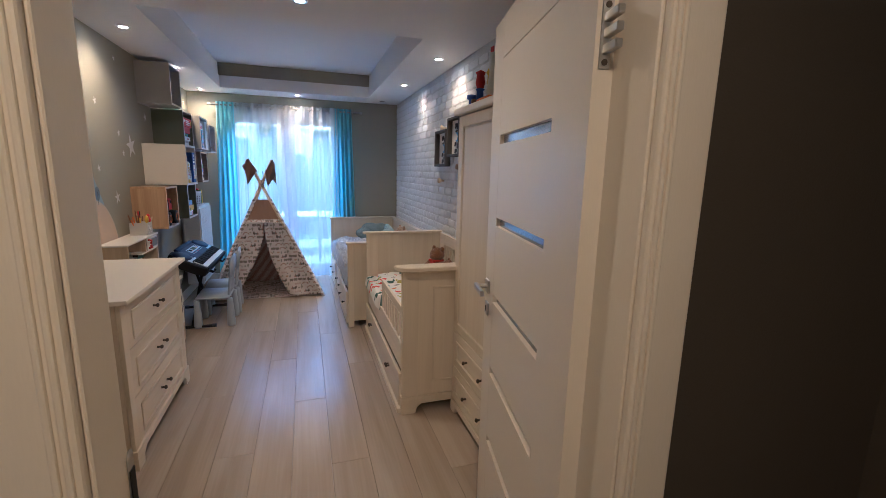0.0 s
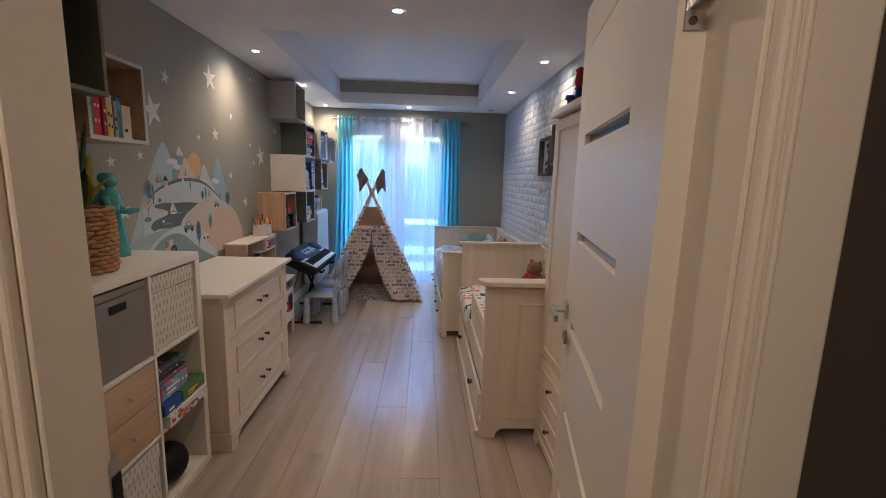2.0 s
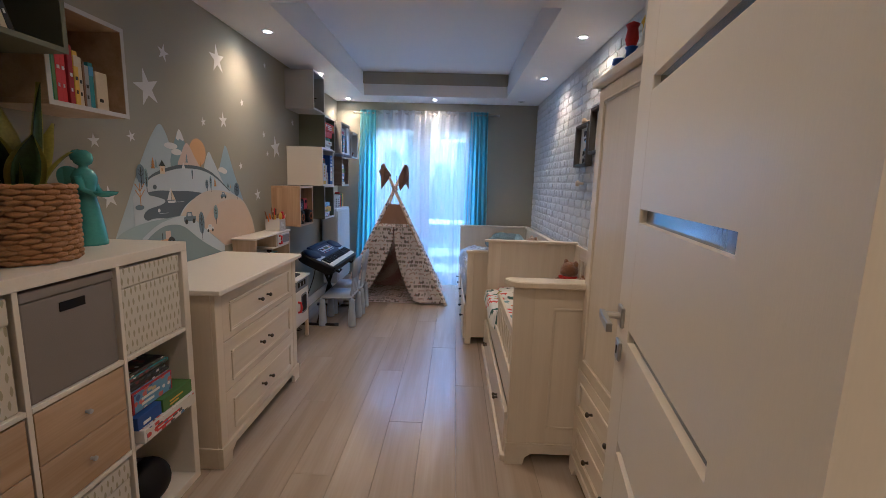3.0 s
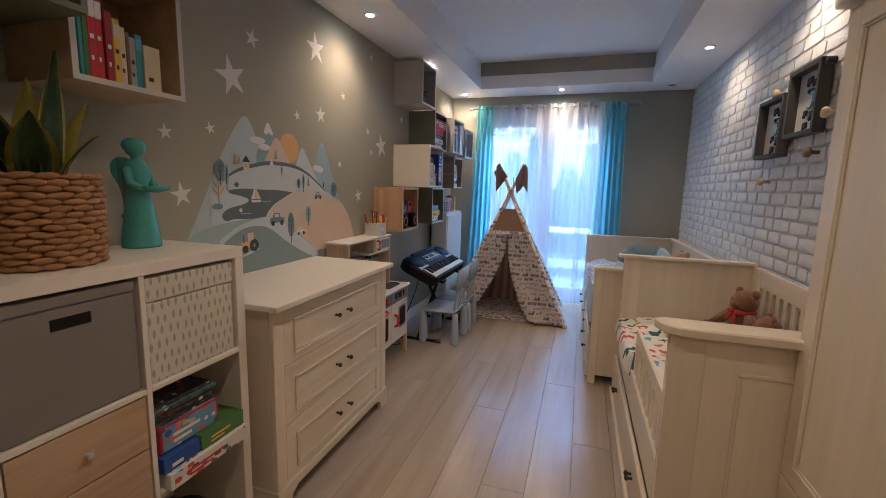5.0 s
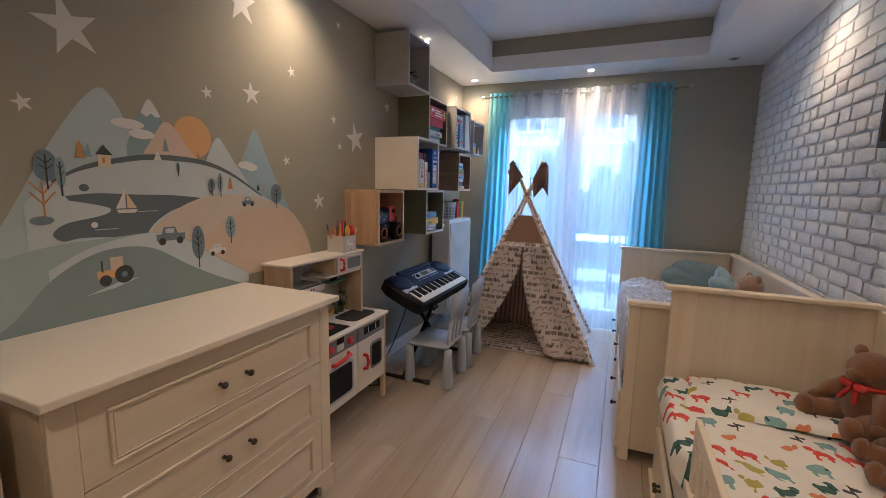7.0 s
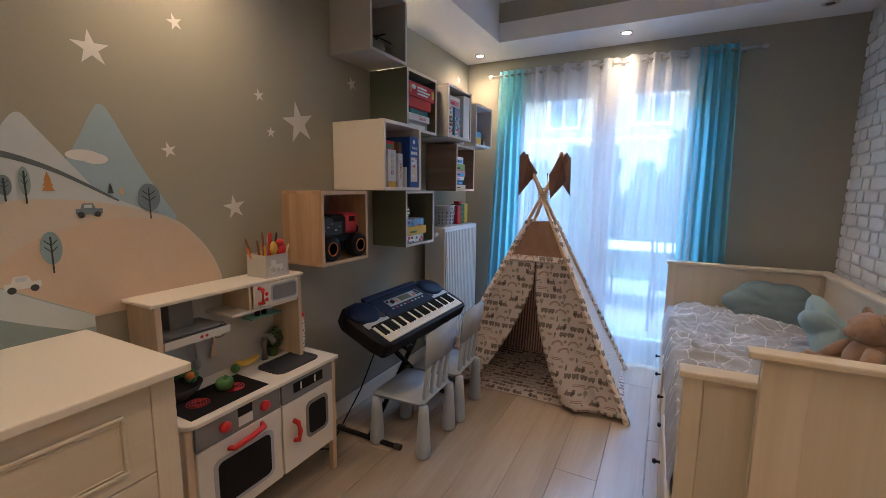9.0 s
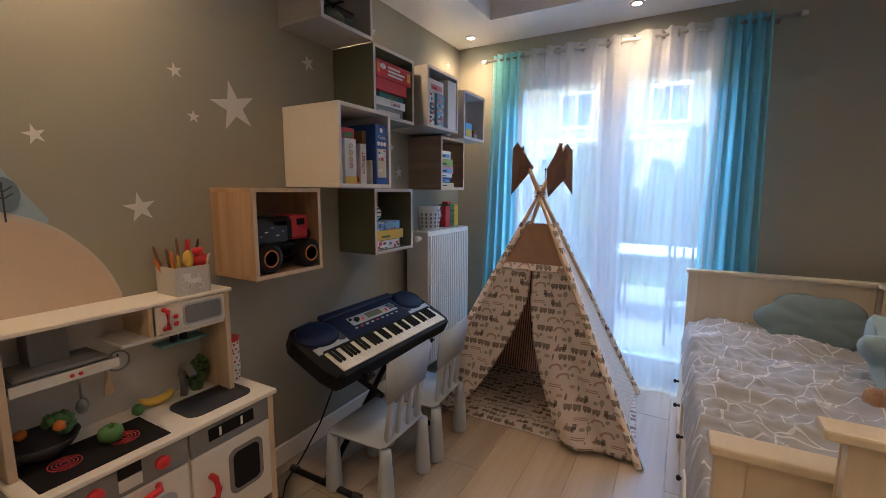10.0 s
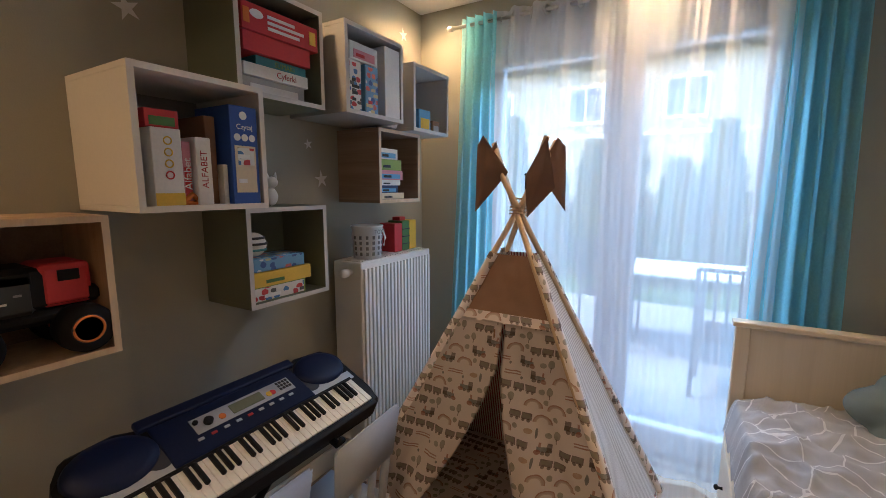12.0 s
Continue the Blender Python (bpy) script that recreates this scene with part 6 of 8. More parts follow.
def play_kitchen():
    u = thing("play_kitchen", "white and birch toy kitchen with red handles", "toy kitchen")
    ya, yb, xb, xf, hw = 3.150, 3.865, XL + 0.008, -0.862, 0.595
    for y in (ya, yb - 0.028):
        for x in (xf - 0.045, xb):
            part("leg", B(x, x + 0.028, y, y + 0.028, 0, hw - 0.020, bevel=0.003), BEECH, u, "birch leg")
    ol = [(xb, ya - 0.004), (xf - 0.045, ya - 0.004)] + [(xf - 0.045 + 0.045 * math.sin(a), ya + 0.041 - 0.045 * math.cos(a)) for a in [math.pi / 2 * k / 6 for k in range(1, 7)]] + [(xf, yb + 0.006), (xb, yb + 0.006)]
    part("worktop", slab(bmesh.new(), ol, 0.018, Matrix.Translation((0, 0, hw - 0.018)), bevel=0.003), WHITE, u)
    part("cabinet", B(xb, xf - 0.022, ya + 0.03, yb - 0.030, 0.165, hw - 0.0185), WHITE, u)
    part("side_panel", B(xb, xf - 0.045, yb - 0.0295, yb - 0.020, 0.165, hw - 0.0185), WHITE, u)
    ym = 3.535
    fx = xf - 0.021
    part("oven_panel", B(fx, fx + 0.012, ya + 0.03, ym - 0.004, 0.485, hw - 0.020), GREYPL, u, "grey control panel")
    part("dishwasher_panel", B(fx, fx + 0.012, ym + 0.006, yb - 0.030, 0.485, hw - 0.020), GREYPL, u, "grey control panel")
    for y in (3.285, 3.455):
        part("dial", lathe(bmesh.new(), [(0.021, 0), (0.021, 0.010), (0.018, 0.015), (0, 0.016)], Matrix.Translation((fx + 0.012, y, 0.532)) @ pose(0, 0, 0, 0, 90, 0), 20), RED, u, "red dial", True)
    part("display", B(fx + 0.012, fx + 0.014, 3.340, 3.400, 0.540, 0.575, bevel=0), BLACK, u)
    part("display_card", B(fx + 0.012, fx + 0.014, 3.340, 3.400, 0.500, 0.536, bevel=0), PAPER, u)
    part("detergent_drawer", B(fx + 0.012, fx + 0.016, 3.600, 3.770, 0.515, 0.560, bevel=0.002), BLACK, u)
    bm = bmesh.new()
    for y in (3.64, 3.72):
        box(bm, fx + 0.016, fx + 0.0175, y - 0.004, y + 0.004, 0.522, 0.553)
    part("dial_mark", bm, PAPER, u)

    def door(y0, y1, z0, z1, wy0, wy1, wz0, wz1, nm, frame_m):
        d = part(nm, B(fx, fx + 0.012, y0, y1, z0, z1, bevel=0.003), WHITE, u)
        b = bmesh.new()
        slab(b, [(c_[0], c_[1]) for c_ in rounded(wy0, wy1, wz0, wz1, 0.03)], 0.004, Matrix.Translation((fx + 0.010, 0, 0)) @ Matrix(((0, 0, 1, 0), (1, 0, 0, 0), (0, 1, 0, 0), (0, 0, 0, 1))))
        part("window_trim", b, frame_m, d)
        b = bmesh.new()
        slab(b, [(c_[0], c_[1]) for c_ in rounded(wy0 + 0.016, wy1 - 0.016, wz0 + 0.016, wz1 - 0.016, 0.022)], 0.003, Matrix.Translation((fx + 0.0125, 0, 0)) @ Matrix(((0, 0, 1, 0), (1, 0, 0, 0), (0, 1, 0, 0), (0, 0, 0, 1))))
        part("window", b, BLACK, d)
        return d
    d = door(ya + 0.03, ym - 0.004, 0.170, 0.482, 3.235, 3.490, 0.215, 0.420, "oven_door", SILVER)
    part("handle", tube(bmesh.new(), [(fx + 0.010, 3.300, 0.438), (fx + 0.032, 3.305, 0.442), (fx + 0.036, 3.37, 0.450), (fx + 0.032, 3.435, 0.458), (fx + 0.010, 3.440, 0.462)], 0.011, 10), RED, d, "red handle", True)
    d = door(ym + 0.006, yb - 0.030, 0.170, 0.482, 3.665, 3.800, 0.265, 0.440, "cupboard_door", GREYPL)
    part("handle", tube(bmesh.new(), [(fx + 0.010, 3.600, 0.300), (fx + 0.032, 3.602, 0.305), (fx + 0.036, 3.610, 0.345), (fx + 0.032, 3.602, 0.385), (fx + 0.010, 3.600, 0.390)], 0.011, 10), RED, d, "red handle", True)
    # hob and sink
    hb = part("hob", B(-1.085, -0.895, 3.185, 3.500, hw, hw + 0.003, bevel=0.001), BLACK, u, "black glass hob with red rings")
    for x, y in ((-0.990, 3.270), (-0.990, 3.415)):
        bm = bmesh.new()
        for k in range(4):
            tube(bm, [(x + (0.010 + 0.009 * k) * math.cos(a), y + (0.010 + 0.009 * k) * math.sin(a), hw + 0.0035) for a in [2 * math.pi * q / 20 for q in range(21)]], 0.0016, 5)
        part("heat_ring", bm, BOX["red"], hb)
    bm = bmesh.new()
    r0, r1 = rounded(3.575, 3.815, -1.075, -0.915, 0.04), rounded(3.590, 3.800, -1.062, -0.928, 0.035)
    zt = hw + 0.004
    A_ = [bm.verts.new((x, y, zt - 0.004)) for y, x in r0]
    C_ = [bm.verts.new((x, y, zt)) for y, x in r0]
    D_ = [bm.verts.new((x, y, zt)) for y, x in r1]
    n = len(A_)
    E_ = [bm.verts.new((x, y, hw + 0.0012)) for y, x in r1]
    for k in range(n):
        q = (k + 1) % n
        bm.faces.new((A_[k], A_[q], C_[q], C_[k])), bm.faces.new((C_[k], C_[q], D_[q], D_[k])), bm.faces.new((D_[k], D_[q], E_[q], E_[k]))
    bm.faces.new(E_)
    part("sink", bm, CHARCOAL, u, "dark grey sink bowl")
    bm = tube(bmesh.new(), [(-1.115, 3.665, hw), (-1.115, 3.665, hw + 0.085), (-1.105, 3.665, hw + 0.115), (-1.075, 3.665, hw + 0.120), (-1.045, 3.665, hw + 0.095)], 0.014, 12)
    part("tap", bm, GREYPL, u, "dark grey toy tap", True)
    # upper frame
    xt, ht = -1.000, 1.000
    part("upright", B(xb, xt - 0.006, 3.160, 3.180, hw, ht - 0.014), BEECH, u, "birch upright")
    part("upright", B(xb, xt - 0.006, 3.775, 3.795, hw, ht - 0.014), BEECH, u, "birch upright")
    part("top_shelf", B(xb, xt, 3.146, 3.805, ht - 0.014, ht, bevel=0.003), WHITE, u)
    part("mid_shelf", B(xb, xt - 0.010, 3.440, 3.775, 0.872, 0.884), WHITE, u)
    part("partition", B(xb, xt - 0.010, 3.520, 3.534, 0.884, ht - 0.014), BEECH, u)
    part("back_panel", B(xb - 0.004, xb + 0.002, 3.18, 3.775, hw, ht - 0.014, bevel=0), PALE_CUBE, u)
    # microwave
    mw = part("microwave_door", B(xt - 0.010, xt - 0.001, 3.536, 3.773, 0.886, ht - 0.016, bevel=0.003), WHITE, u, "white toy microwave door")
    Mx = Matrix(((0, 0, 1, 0), (1, 0, 0, 0), (0, 1, 0, 0), (0, 0, 0, 1)))
    part("window_trim", slab(bmesh.new(), rounded(3.622, 3.762, 0.898, 0.975, 0.016), 0.003, Matrix.Translation((xt - 0.002, 0, 0)) @ Mx), SILVER, mw)
    part("window", slab(bmesh.new(), rounded(3.629, 3.755, 0.905, 0.968, 0.012), 0.003, Matrix.Translation((xt, 0, 0)) @ Mx), GREYPL, mw)
    part("handle", tube(bmesh.new(), [(xt, 3.562, 0.905), (xt + 0.020, 3.564, 0.908), (xt + 0.020, 3.564, 0.968), (xt, 3.562, 0.971)], 0.009, 8), RED, mw, "red handle", True)
    bm = bmesh.new()
    for z in (0.915, 0.94):
        ball(bm, xt + 0.001, 3.598, z, 0.004, 0.009, 0.009)
    part("button", bm, RED, mw)
    # hood with its flue
    hd_ = part("hood", B(xb + 0.003, -1.015, 3.185, 3.430, 0.828, 0.848, bevel=0.003), GREYPL, u, "grey cooker hood")
    part("front_strip", B(-1.0155, -1.010, 3.185, 3.430, 0.822, 0.852, bevel=0.001), PAPER, hd_)
    part("slope", B(xb + 0.003, -1.03, 3.20, 3.415, 0.848, 0.862, bevel=0.006), GREYPL, hd_)
    part("flue", B(xb + 0.003, -1.10, 3.255, 3.345, 0.862, ht - 0.014, bevel=0.002), GREYPL, hd_)
    bm = bmesh.new()
    for y in (3.315, 3.335):
        ball(bm, -1.010, y, 0.837, 0.003, 0.006, 0.006)
    part("button", bm, RED, hd_)
    part("support", B(xb, xb + 0.12, 3.18, 3.20, 0.80, 0.815), BEECH, u)
    # hooks rail on the back panel
    part("wall_rack", B(xb + 0.003, xb + 0.075, 3.60, 3.765, 0.800, 0.808, bevel=0.002), MINT, u, "mint toy shelf")


def rounded(y0, y1, z0, z1, r, n=5):
    out = []
    for cy, cz, a0 in ((y1 - r, z1 - r, 0), (y0 + r, z1 - r, 90), (y0 + r, z0 + r, 180), (y1 - r, z0 + r, 270)):
        for k in range(n + 1):
            a = radians(a0 + 90 * k / n)
            out.append((cy + r * math.cos(a), cz + r * math.sin(a)))
    return out


play_kitchen()
KT = 0.595


def toys_on_kitchen():
    # utensil box on the top shelf
    t = thing("pencil_box", "grey wooden box with a white tractor, full of pencils", "box")
    bm = bmesh.new()
    x0, x1, y0, y1, z0, z1 = -1.135, -1.015, 3.615, 3.735, 1.0005, 1.100
    for q in ((x0, x1, y0, y0 + 0.006, z0, z1), (x0, x1, y1 - 0.006, y1, z0, z1), (x0, x0 + 0.006, y0 + 0.0062, y1 - 0.0062, z0, z1), (x1 - 0.006, x1, y0 + 0.0062, y1 - 0.0062, z0, z1), (x0 + 0.0062, x1 - 0.0062, y0 + 0.0062, y1 - 0.0062, z0, z0 + 0.006)):
        box(bm, *q, bevel=0.001)
    part("body", bm, PALE_CUBE, t)
    bm = bmesh.new()
    for y, z, r in ((3.648, 1.035, 0.017), (3.695, 1.028, 0.010)):
        tube(bm, [(x1 + 0.001, y + r * math.cos(a), z + r * math.sin(a)) for a in [2 * math.pi * k / 18 for k in range(19)]], 0.003, 6)
    box(bm, x1, x1 + 0.002, 3.655, 3.700, 1.040, 1.056), box(bm, x1, x1 + 0.002, 3.640, 3.666, 1.056, 1.078), box(bm, x1, x1 + 0.002, 3.690, 3.694, 1.056, 1.074)
    part("tractor_print", bm, PALEINK, t)
    rnd = random.Random(4)
    cols = ["orange", "brown", "yellow", "cream", "red", "orange", "brown", "black", "yellow", "cream", "brown", "orange", "red", "brown"]
    for k, c in enumerate(cols):
        a, b_ = rnd.uniform(-0.04, 0.04), rnd.uniform(-0.04, 0.04)
        p0 = Vector((-1.075 + a, 3.675 + b_, 1.008))
        p1 = p0 + Vector((a * 0.7 + rnd.uniform(-0.01, 0.01), b_ * 1.0 + rnd.uniform(-0.015, 0.015), rnd.uniform(0.12, 0.19)))
        o = part("pencil", tube(bmesh.new(), [p0, p0.lerp(p1, 0.93), p1], [0.005, 0.005, 0.0015], 7), BOX[c])
        tagged(o, c.replace("cream", "pale") + " wooden pencil standing in a box", "pencil", "pencils in the box")
    o = part("toy_figure", ball(ball(bmesh.new(), -1.035, 3.715, 1.115, 0.022, 0.028, 0.03), -1.03, 3.705, 1.150, 0.014, 0.02, 0.016), RED, smooth=True)
    tagged(o, "red plastic toy in the pencil box", "toy")
    o = part("toy_figure", ball(bmesh.new(), -1.03, 3.67, 1.125, 0.014, 0.018, 0.034), BOX["yellow"], smooth=True)
    tagged(o, "yellow plastic toy in the pencil box", "toy")
    # clock, spatula, spoon on the back panel
    xb = XL + 0.010
    t = thing("toy_clock", "round toy clock with grey rim", "clock")
    part("rim", lathe(bmesh.new(), [(0.033, 0), (0.036, 0.006), (0.036, 0.010), (0.031, 0.010), (0.031, 0.006)], Matrix.Translation((xb, 3.490, 0.785)) @ pose(0, 0, 0, 0, 90, 0), 28), GREYPL, t)
    part("face", lathe(bmesh.new(), [(0, 0.007), (0.032, 0.007), (0.032, 0.002)], Matrix.Translation((xb, 3.490, 0.785)) @ pose(0, 0, 0, 0, 90, 0), 24), MUR["pale"], t)
    bm = B(xb + 0.0075, xb + 0.0095, 3.488, 3.492, 0.785, 0.808, bevel=0)
    part("hand_marker", box(bm, xb + 0.0075, xb + 0.0095, 3.478, 3.492, 0.783, 0.787), BLACK, t)
    bm = tube(bmesh.new(), [(xb + 0.02, 3.452, 0.815), (xb + 0.02, 3.452, 0.735)], [0.006, 0.007], 8)
    slab(bm, [(3.437, 0.680), (3.467, 0.680), (3.463, 0.715), (3.456, 0.738), (3.448, 0.738), (3.441, 0.715)], 0.006, Matrix.Translation((xb + 0.017, 0, 0)) @ Matrix(((0, 0, 1, 0), (1, 0, 0, 0), (0, 1, 0, 0), (0, 0, 0, 1))))
    tagged(part("toy_spatula", bm, BEECH, smooth=False), "beech toy spatula hanging on the back panel", "utensil")
    bm = tube(bmesh.new(), [(xb + 0.02, 3.375, 0.822), (xb + 0.02, 3.378, 0.70)], 0.004, 8)
    ball(bm, xb + 0.022, 3.378, 0.675, 0.006, 0.018, 0.028)
    tagged(part("toy_spoon", bm, STEEL, smooth=True), "steel toy spoon hanging on the back panel", "utensil")
    # fruit and vegetables
    bm = bmesh.new()
    for k, (a, r) in enumerate(((0.0, 0.055), (0.12, 0.052))):
        tube(bm, [(-1.115 + 0.012 * k, 3.575 + r * math.cos(q), KT + 0.030 + 0.5 * r * math.sin(q) + 0.02) for q in [math.pi * (1.05 + 0.85 * j / 8) for j in range(9)]], [0.004, 0.010, 0.0125, 0.013, 0.013, 0.013, 0.012, 0.009, 0.004], 9)
    tagged(part("toy_bananas", bm, BOX["yellow"], smooth=True), "two yellow toy bananas by the sink", "toy fruit")
    tagged(part("toy_lime", ball(bmesh.new(), -1.10, 3.505, KT + 0.021, 0.021, 0.018, 0.021), BOX["green"], smooth=True), "green toy lime beside the bananas", "toy fruit")
    bm = lathe(bmesh.new(), [(0.010, 0.003), (0.028, 0.008), (0.033, 0.025), (0.030, 0.042), (0.018, 0.050), (0.006, 0.046), (0, 0.045)], Matrix.Translation((-1.0, 3.385, KT + 0.003)), 20)
    tube(bm, [(-1.0, 3.385, KT + 0.045), (-0.995, 3.388, KT + 0.062)], 0.005, 7)
    tagged(part("toy_pepper", bm, BOX["green"], smooth=True), "green toy pepper on the hob", "toy vegetable")
    t = thing("toy_pan", "dark toy wok holding vegetables", "pan")
    part("bowl", lathe(bmesh.new(), [(0.045, 0.0), (0.075, 0.030), (0.088, 0.055), (0.085, 0.056), (0.070, 0.030), (0.040, 0.006), (0, 0.006)], Matrix.Translation((-1.09, 3.255, KT + 0.0035)), 28), CHARCOAL, t, smooth=True)
    rnd = random.Random(8)
    for k in range(6):
        a = rnd.random() * 6.28
        bm = bmesh.new()
        c = Vector((-1.09 + 0.045 * math.cos(a), 3.265 + 0.045 * math.sin(a), KT + 0.062))
        col = "green" if k < 4 else "orange"
        for q in range(7 if k < 4 else 1):
            ball(bm, c.x + rnd.uniform(-0.02, 0.02), c.y + rnd.uniform(-0.02, 0.02), c.z + rnd.uniform(0, 0.035), 0.016 if k < 4 else 0.018, sub=1, rough=0.3)
        tagged(part("toy_vegetable", bm, BOX[col], smooth=True), "green toy broccoli in the wok" if k < 4 else "orange toy carrot in the wok", "toy vegetable", "vegetables in the wok")
    # dark leafy toy herb by the tap
    bm = bmesh.new()
    for k in range(26):
        ball(bm, -1.125 + rnd.uniform(-0.025, 0.025), 3.72 + rnd.uniform(-0.03, 0.035), KT + 0.075 + rnd.uniform(-0.03, 0.05), 0.014, sub=1, rough=0.4)
    lathe(bm, [(0.020, 0), (0.026, 0.05), (0.020, 0.05)], Matrix.Translation((-1.125, 3.72, KT)), 14)
    tagged(part("toy_herb_pot", bm, LEAF), "dark green toy herb in a small pot", "toy plant")
    bm = bmesh.new()
    for y in (3.655, 3.685):
        lathe(bm, [(0.012, 0), (0.012, 0.03), (0.008, 0.036), (0, 0.037)], Matrix.Translation((XL + 0.05, y, 0.808)), 12)
        break
    tagged(part("toy_jar", bm, CHARCOAL), "dark toy spice jar on the mint shelf", "toy jar")
    tagged(part("toy_jar", lathe(bmesh.new(), [(0.012, 0), (0.012, 0.03), (0.008, 0.036), (0, 0.037)], Matrix.Translation((XL + 0.05, 3.69, 0.808)), 12), CHARCOAL), "dark toy spice jar on the mint shelf", "toy jar")
    # spotted bag hanging on the end upright
    t = thing("toy_bag", "white spotted paper roll with a red strap", "bag")
    bm = lathe(bmesh.new(), [(0.030, 0), (0.034, 0.05), (0.032, 0.17), (0.0, 0.17)], Matrix.Translation((-1.085, 3.838, KT + 0.0)), 18)
    part("body", box_uv(bm), DOTS, t)
    part("rim", lathe(bmesh.new(), [(0.034, 0), (0.035, 0.016), (0.028, 0.018)], Matrix.Translation((-1.085, 3.838, KT + 0.165)), 18), RED, t)
    part("strap", tube(bmesh.new(), [(-1.06, 3.82, KT + 0.17), (-1.03, 3.800, KT + 0.26), (-1.02, 3.798, KT + 0.33)], 0.005, 6), RED, t)


toys_on_kitchen()
moved(were, 0.002, -0.030, 0.0, 0.97)


# ---- electric keyboard on its stand ----
def keyboard():
    u = thing("electric_keyboard", "navy electric keyboard with silver panel", "keyboard")
    ln, dp = 0.94, 0.355
    # local: x across the depth (front at +x), y along the keys
    u.matrix_world = Matrix.Translation((-0.857, 4.468, 0.657)) @ pose(0, 0, 0, 0, 24.5, -0.4)
    bm = bmesh.new()
    ol = [(0.175, -ln / 2 + 0.02), (0.180, -ln / 2 + 0.05), (0.180, ln / 2 - 0.05), (0.175, ln / 2 - 0.02), (0.10, ln / 2), (-0.10, ln / 2), (-0.165, ln / 2 - 0.04), (-0.178, ln / 2 - 0.16), (-0.150, ln / 2 - 0.24), (-0.165, 0), (-0.150, -ln / 2 + 0.24), (-0.178, -ln / 2 + 0.16), (-0.165, -ln / 2 + 0.04), (-0.10, -ln / 2), (0.10, -ln / 2)]
    slab(bm, ol, 0.088, Matrix.Translation((0, 0, -0.083)), bevel=0.012)
    part("body", bm, BLACK, u)
    part("key_slip", B(0.160, 0.184, -ln / 2 + 0.045, ln / 2 - 0.045, -0.05, 0.004, bevel=0.006, seg=2), BLACK, u)
    part("panel", B(-0.135, 0.028, -0.245, 0.245, 0.004, 0.013, bevel=0.004), NAVY, u)
    part("silver_strip", B(-0.005, 0.036, -ln / 2 + 0.03, ln / 2 - 0.03, 0.0035, 0.009, bevel=0.002), SILVER, u)
    part("rear_edge", B(-0.172, -0.132, -0.27, 0.27, 0.000, 0.022, bevel=0.008, seg=2), NAVY, u)
    for s in (-1, 1):
        sp = part("speaker", lathe(bmesh.new(), [(0.0, 0.020), (0.070, 0.019), (0.092, 0.012), (0.098, 0.0)], Matrix.Translation((-0.075, s * 0.350, 0.004)) @ Matrix.Diagonal((0.86, 1.12, 1, 1)), 32), NAVY, u, "navy mesh speaker cover", True)
        part("speaker_rim", lathe(bmesh.new(), [(0.020, 0.004), (0.036, 0.003), (0.040, 0.0)], Matrix.Translation((-0.028, s * 0.262, 0.006)), 20), CHARCOAL, u, smooth=True)
        part("silver_wing", B(-0.045, 0.004, *sorted((s * 0.245, s * 0.325)), 0.004, 0.0085, bevel=0.003), SILVER, u)
    cp = part("control_plate", B(-0.098, -0.038, -0.150, 0.205, 0.013, 0.0150, bevel=0.002), SILVER, u)
    part("screen", B(-0.088, -0.050, -0.030, 0.085, 0.015, 0.0175, bevel=0.001), mat("lcd", (0.20, 0.22, 0.15), 0.2), cp, "green-grey display")
    part("dial", lathe(bmesh.new(), [(0.014, 0), (0.014, 0.010), (0, 0.011)], Matrix.Translation((-0.066, -0.105, 0.015)), 18), BLACK, cp)
    part("dial", lathe(bmesh.new(), [(0.008, 0), (0.008, 0.006), (0, 0.007)], Matrix.Translation((-0.080, -0.138, 0.015)), 14), BLACK, cp)
    for i in range(3):
        for j in range(4):
            part("number_button", B(-0.092 + 0.014 * i, -0.082 + 0.014 * i, 0.150 + 0.013 * j, 0.159 + 0.013 * j, 0.015, 0.018, bevel=0.001), CHARCOAL, cp)
    for k in range(9):
        part("button", B(-0.026, -0.016, -0.160 + 0.040 * k, -0.142 + 0.040 * k, 0.013, 0.016, bevel=0.001), BOX["red"] if k in (1, 4) else SILVER, u)
    for k, c in ((0, "orange"), (1, "yellow"), (2, "red")):
        part("badge", lathe(bmesh.new(), [(0.011, 0), (0.011, 0.0015), (0, 0.002)], Matrix.Translation((-0.062, (-0.062, 0.108, 0.122)[k], 0.015)), 14), BOX[c], cp)
    # keys: 36 white, 25 black
    y0, y1 = -ln / 2 + 0.055, ln / 2 - 0.055
    w = (y1 - y0) / 36
    wm = bpy.data.meshes.new("white_key")
    b = B(0.040, 0.161, 0.0005, w - 0.0005, -0.012, 0.012, bevel=0.0015)
    b.to_mesh(wm), b.free()
    wm.materials.append(KEYWHITE)
    bk = bpy.data.meshes.new("black_key")
    b = B(0.040, 0.118, -0.0065, 0.0065, 0.0, 0.022, bevel=0.003)
    b.to_mesh(bk), b.free()
    bk.materials.append(BLACK)
    part("key_bed", B(0.030, 0.042, y0, y1, 0.004, 0.016, bevel=0.002), BLACK, u)
    for k in range(36):
        o = new("white_key", wm)
        o.location, o.parent = (0, y0 + k * w, 0), u
        if k % 7 in (0, 1, 3, 4, 5) and k < 35:
            o = new("black_key", bk)
            o.location, o.parent = (0, y0 + (k + 1) * w, 0), u


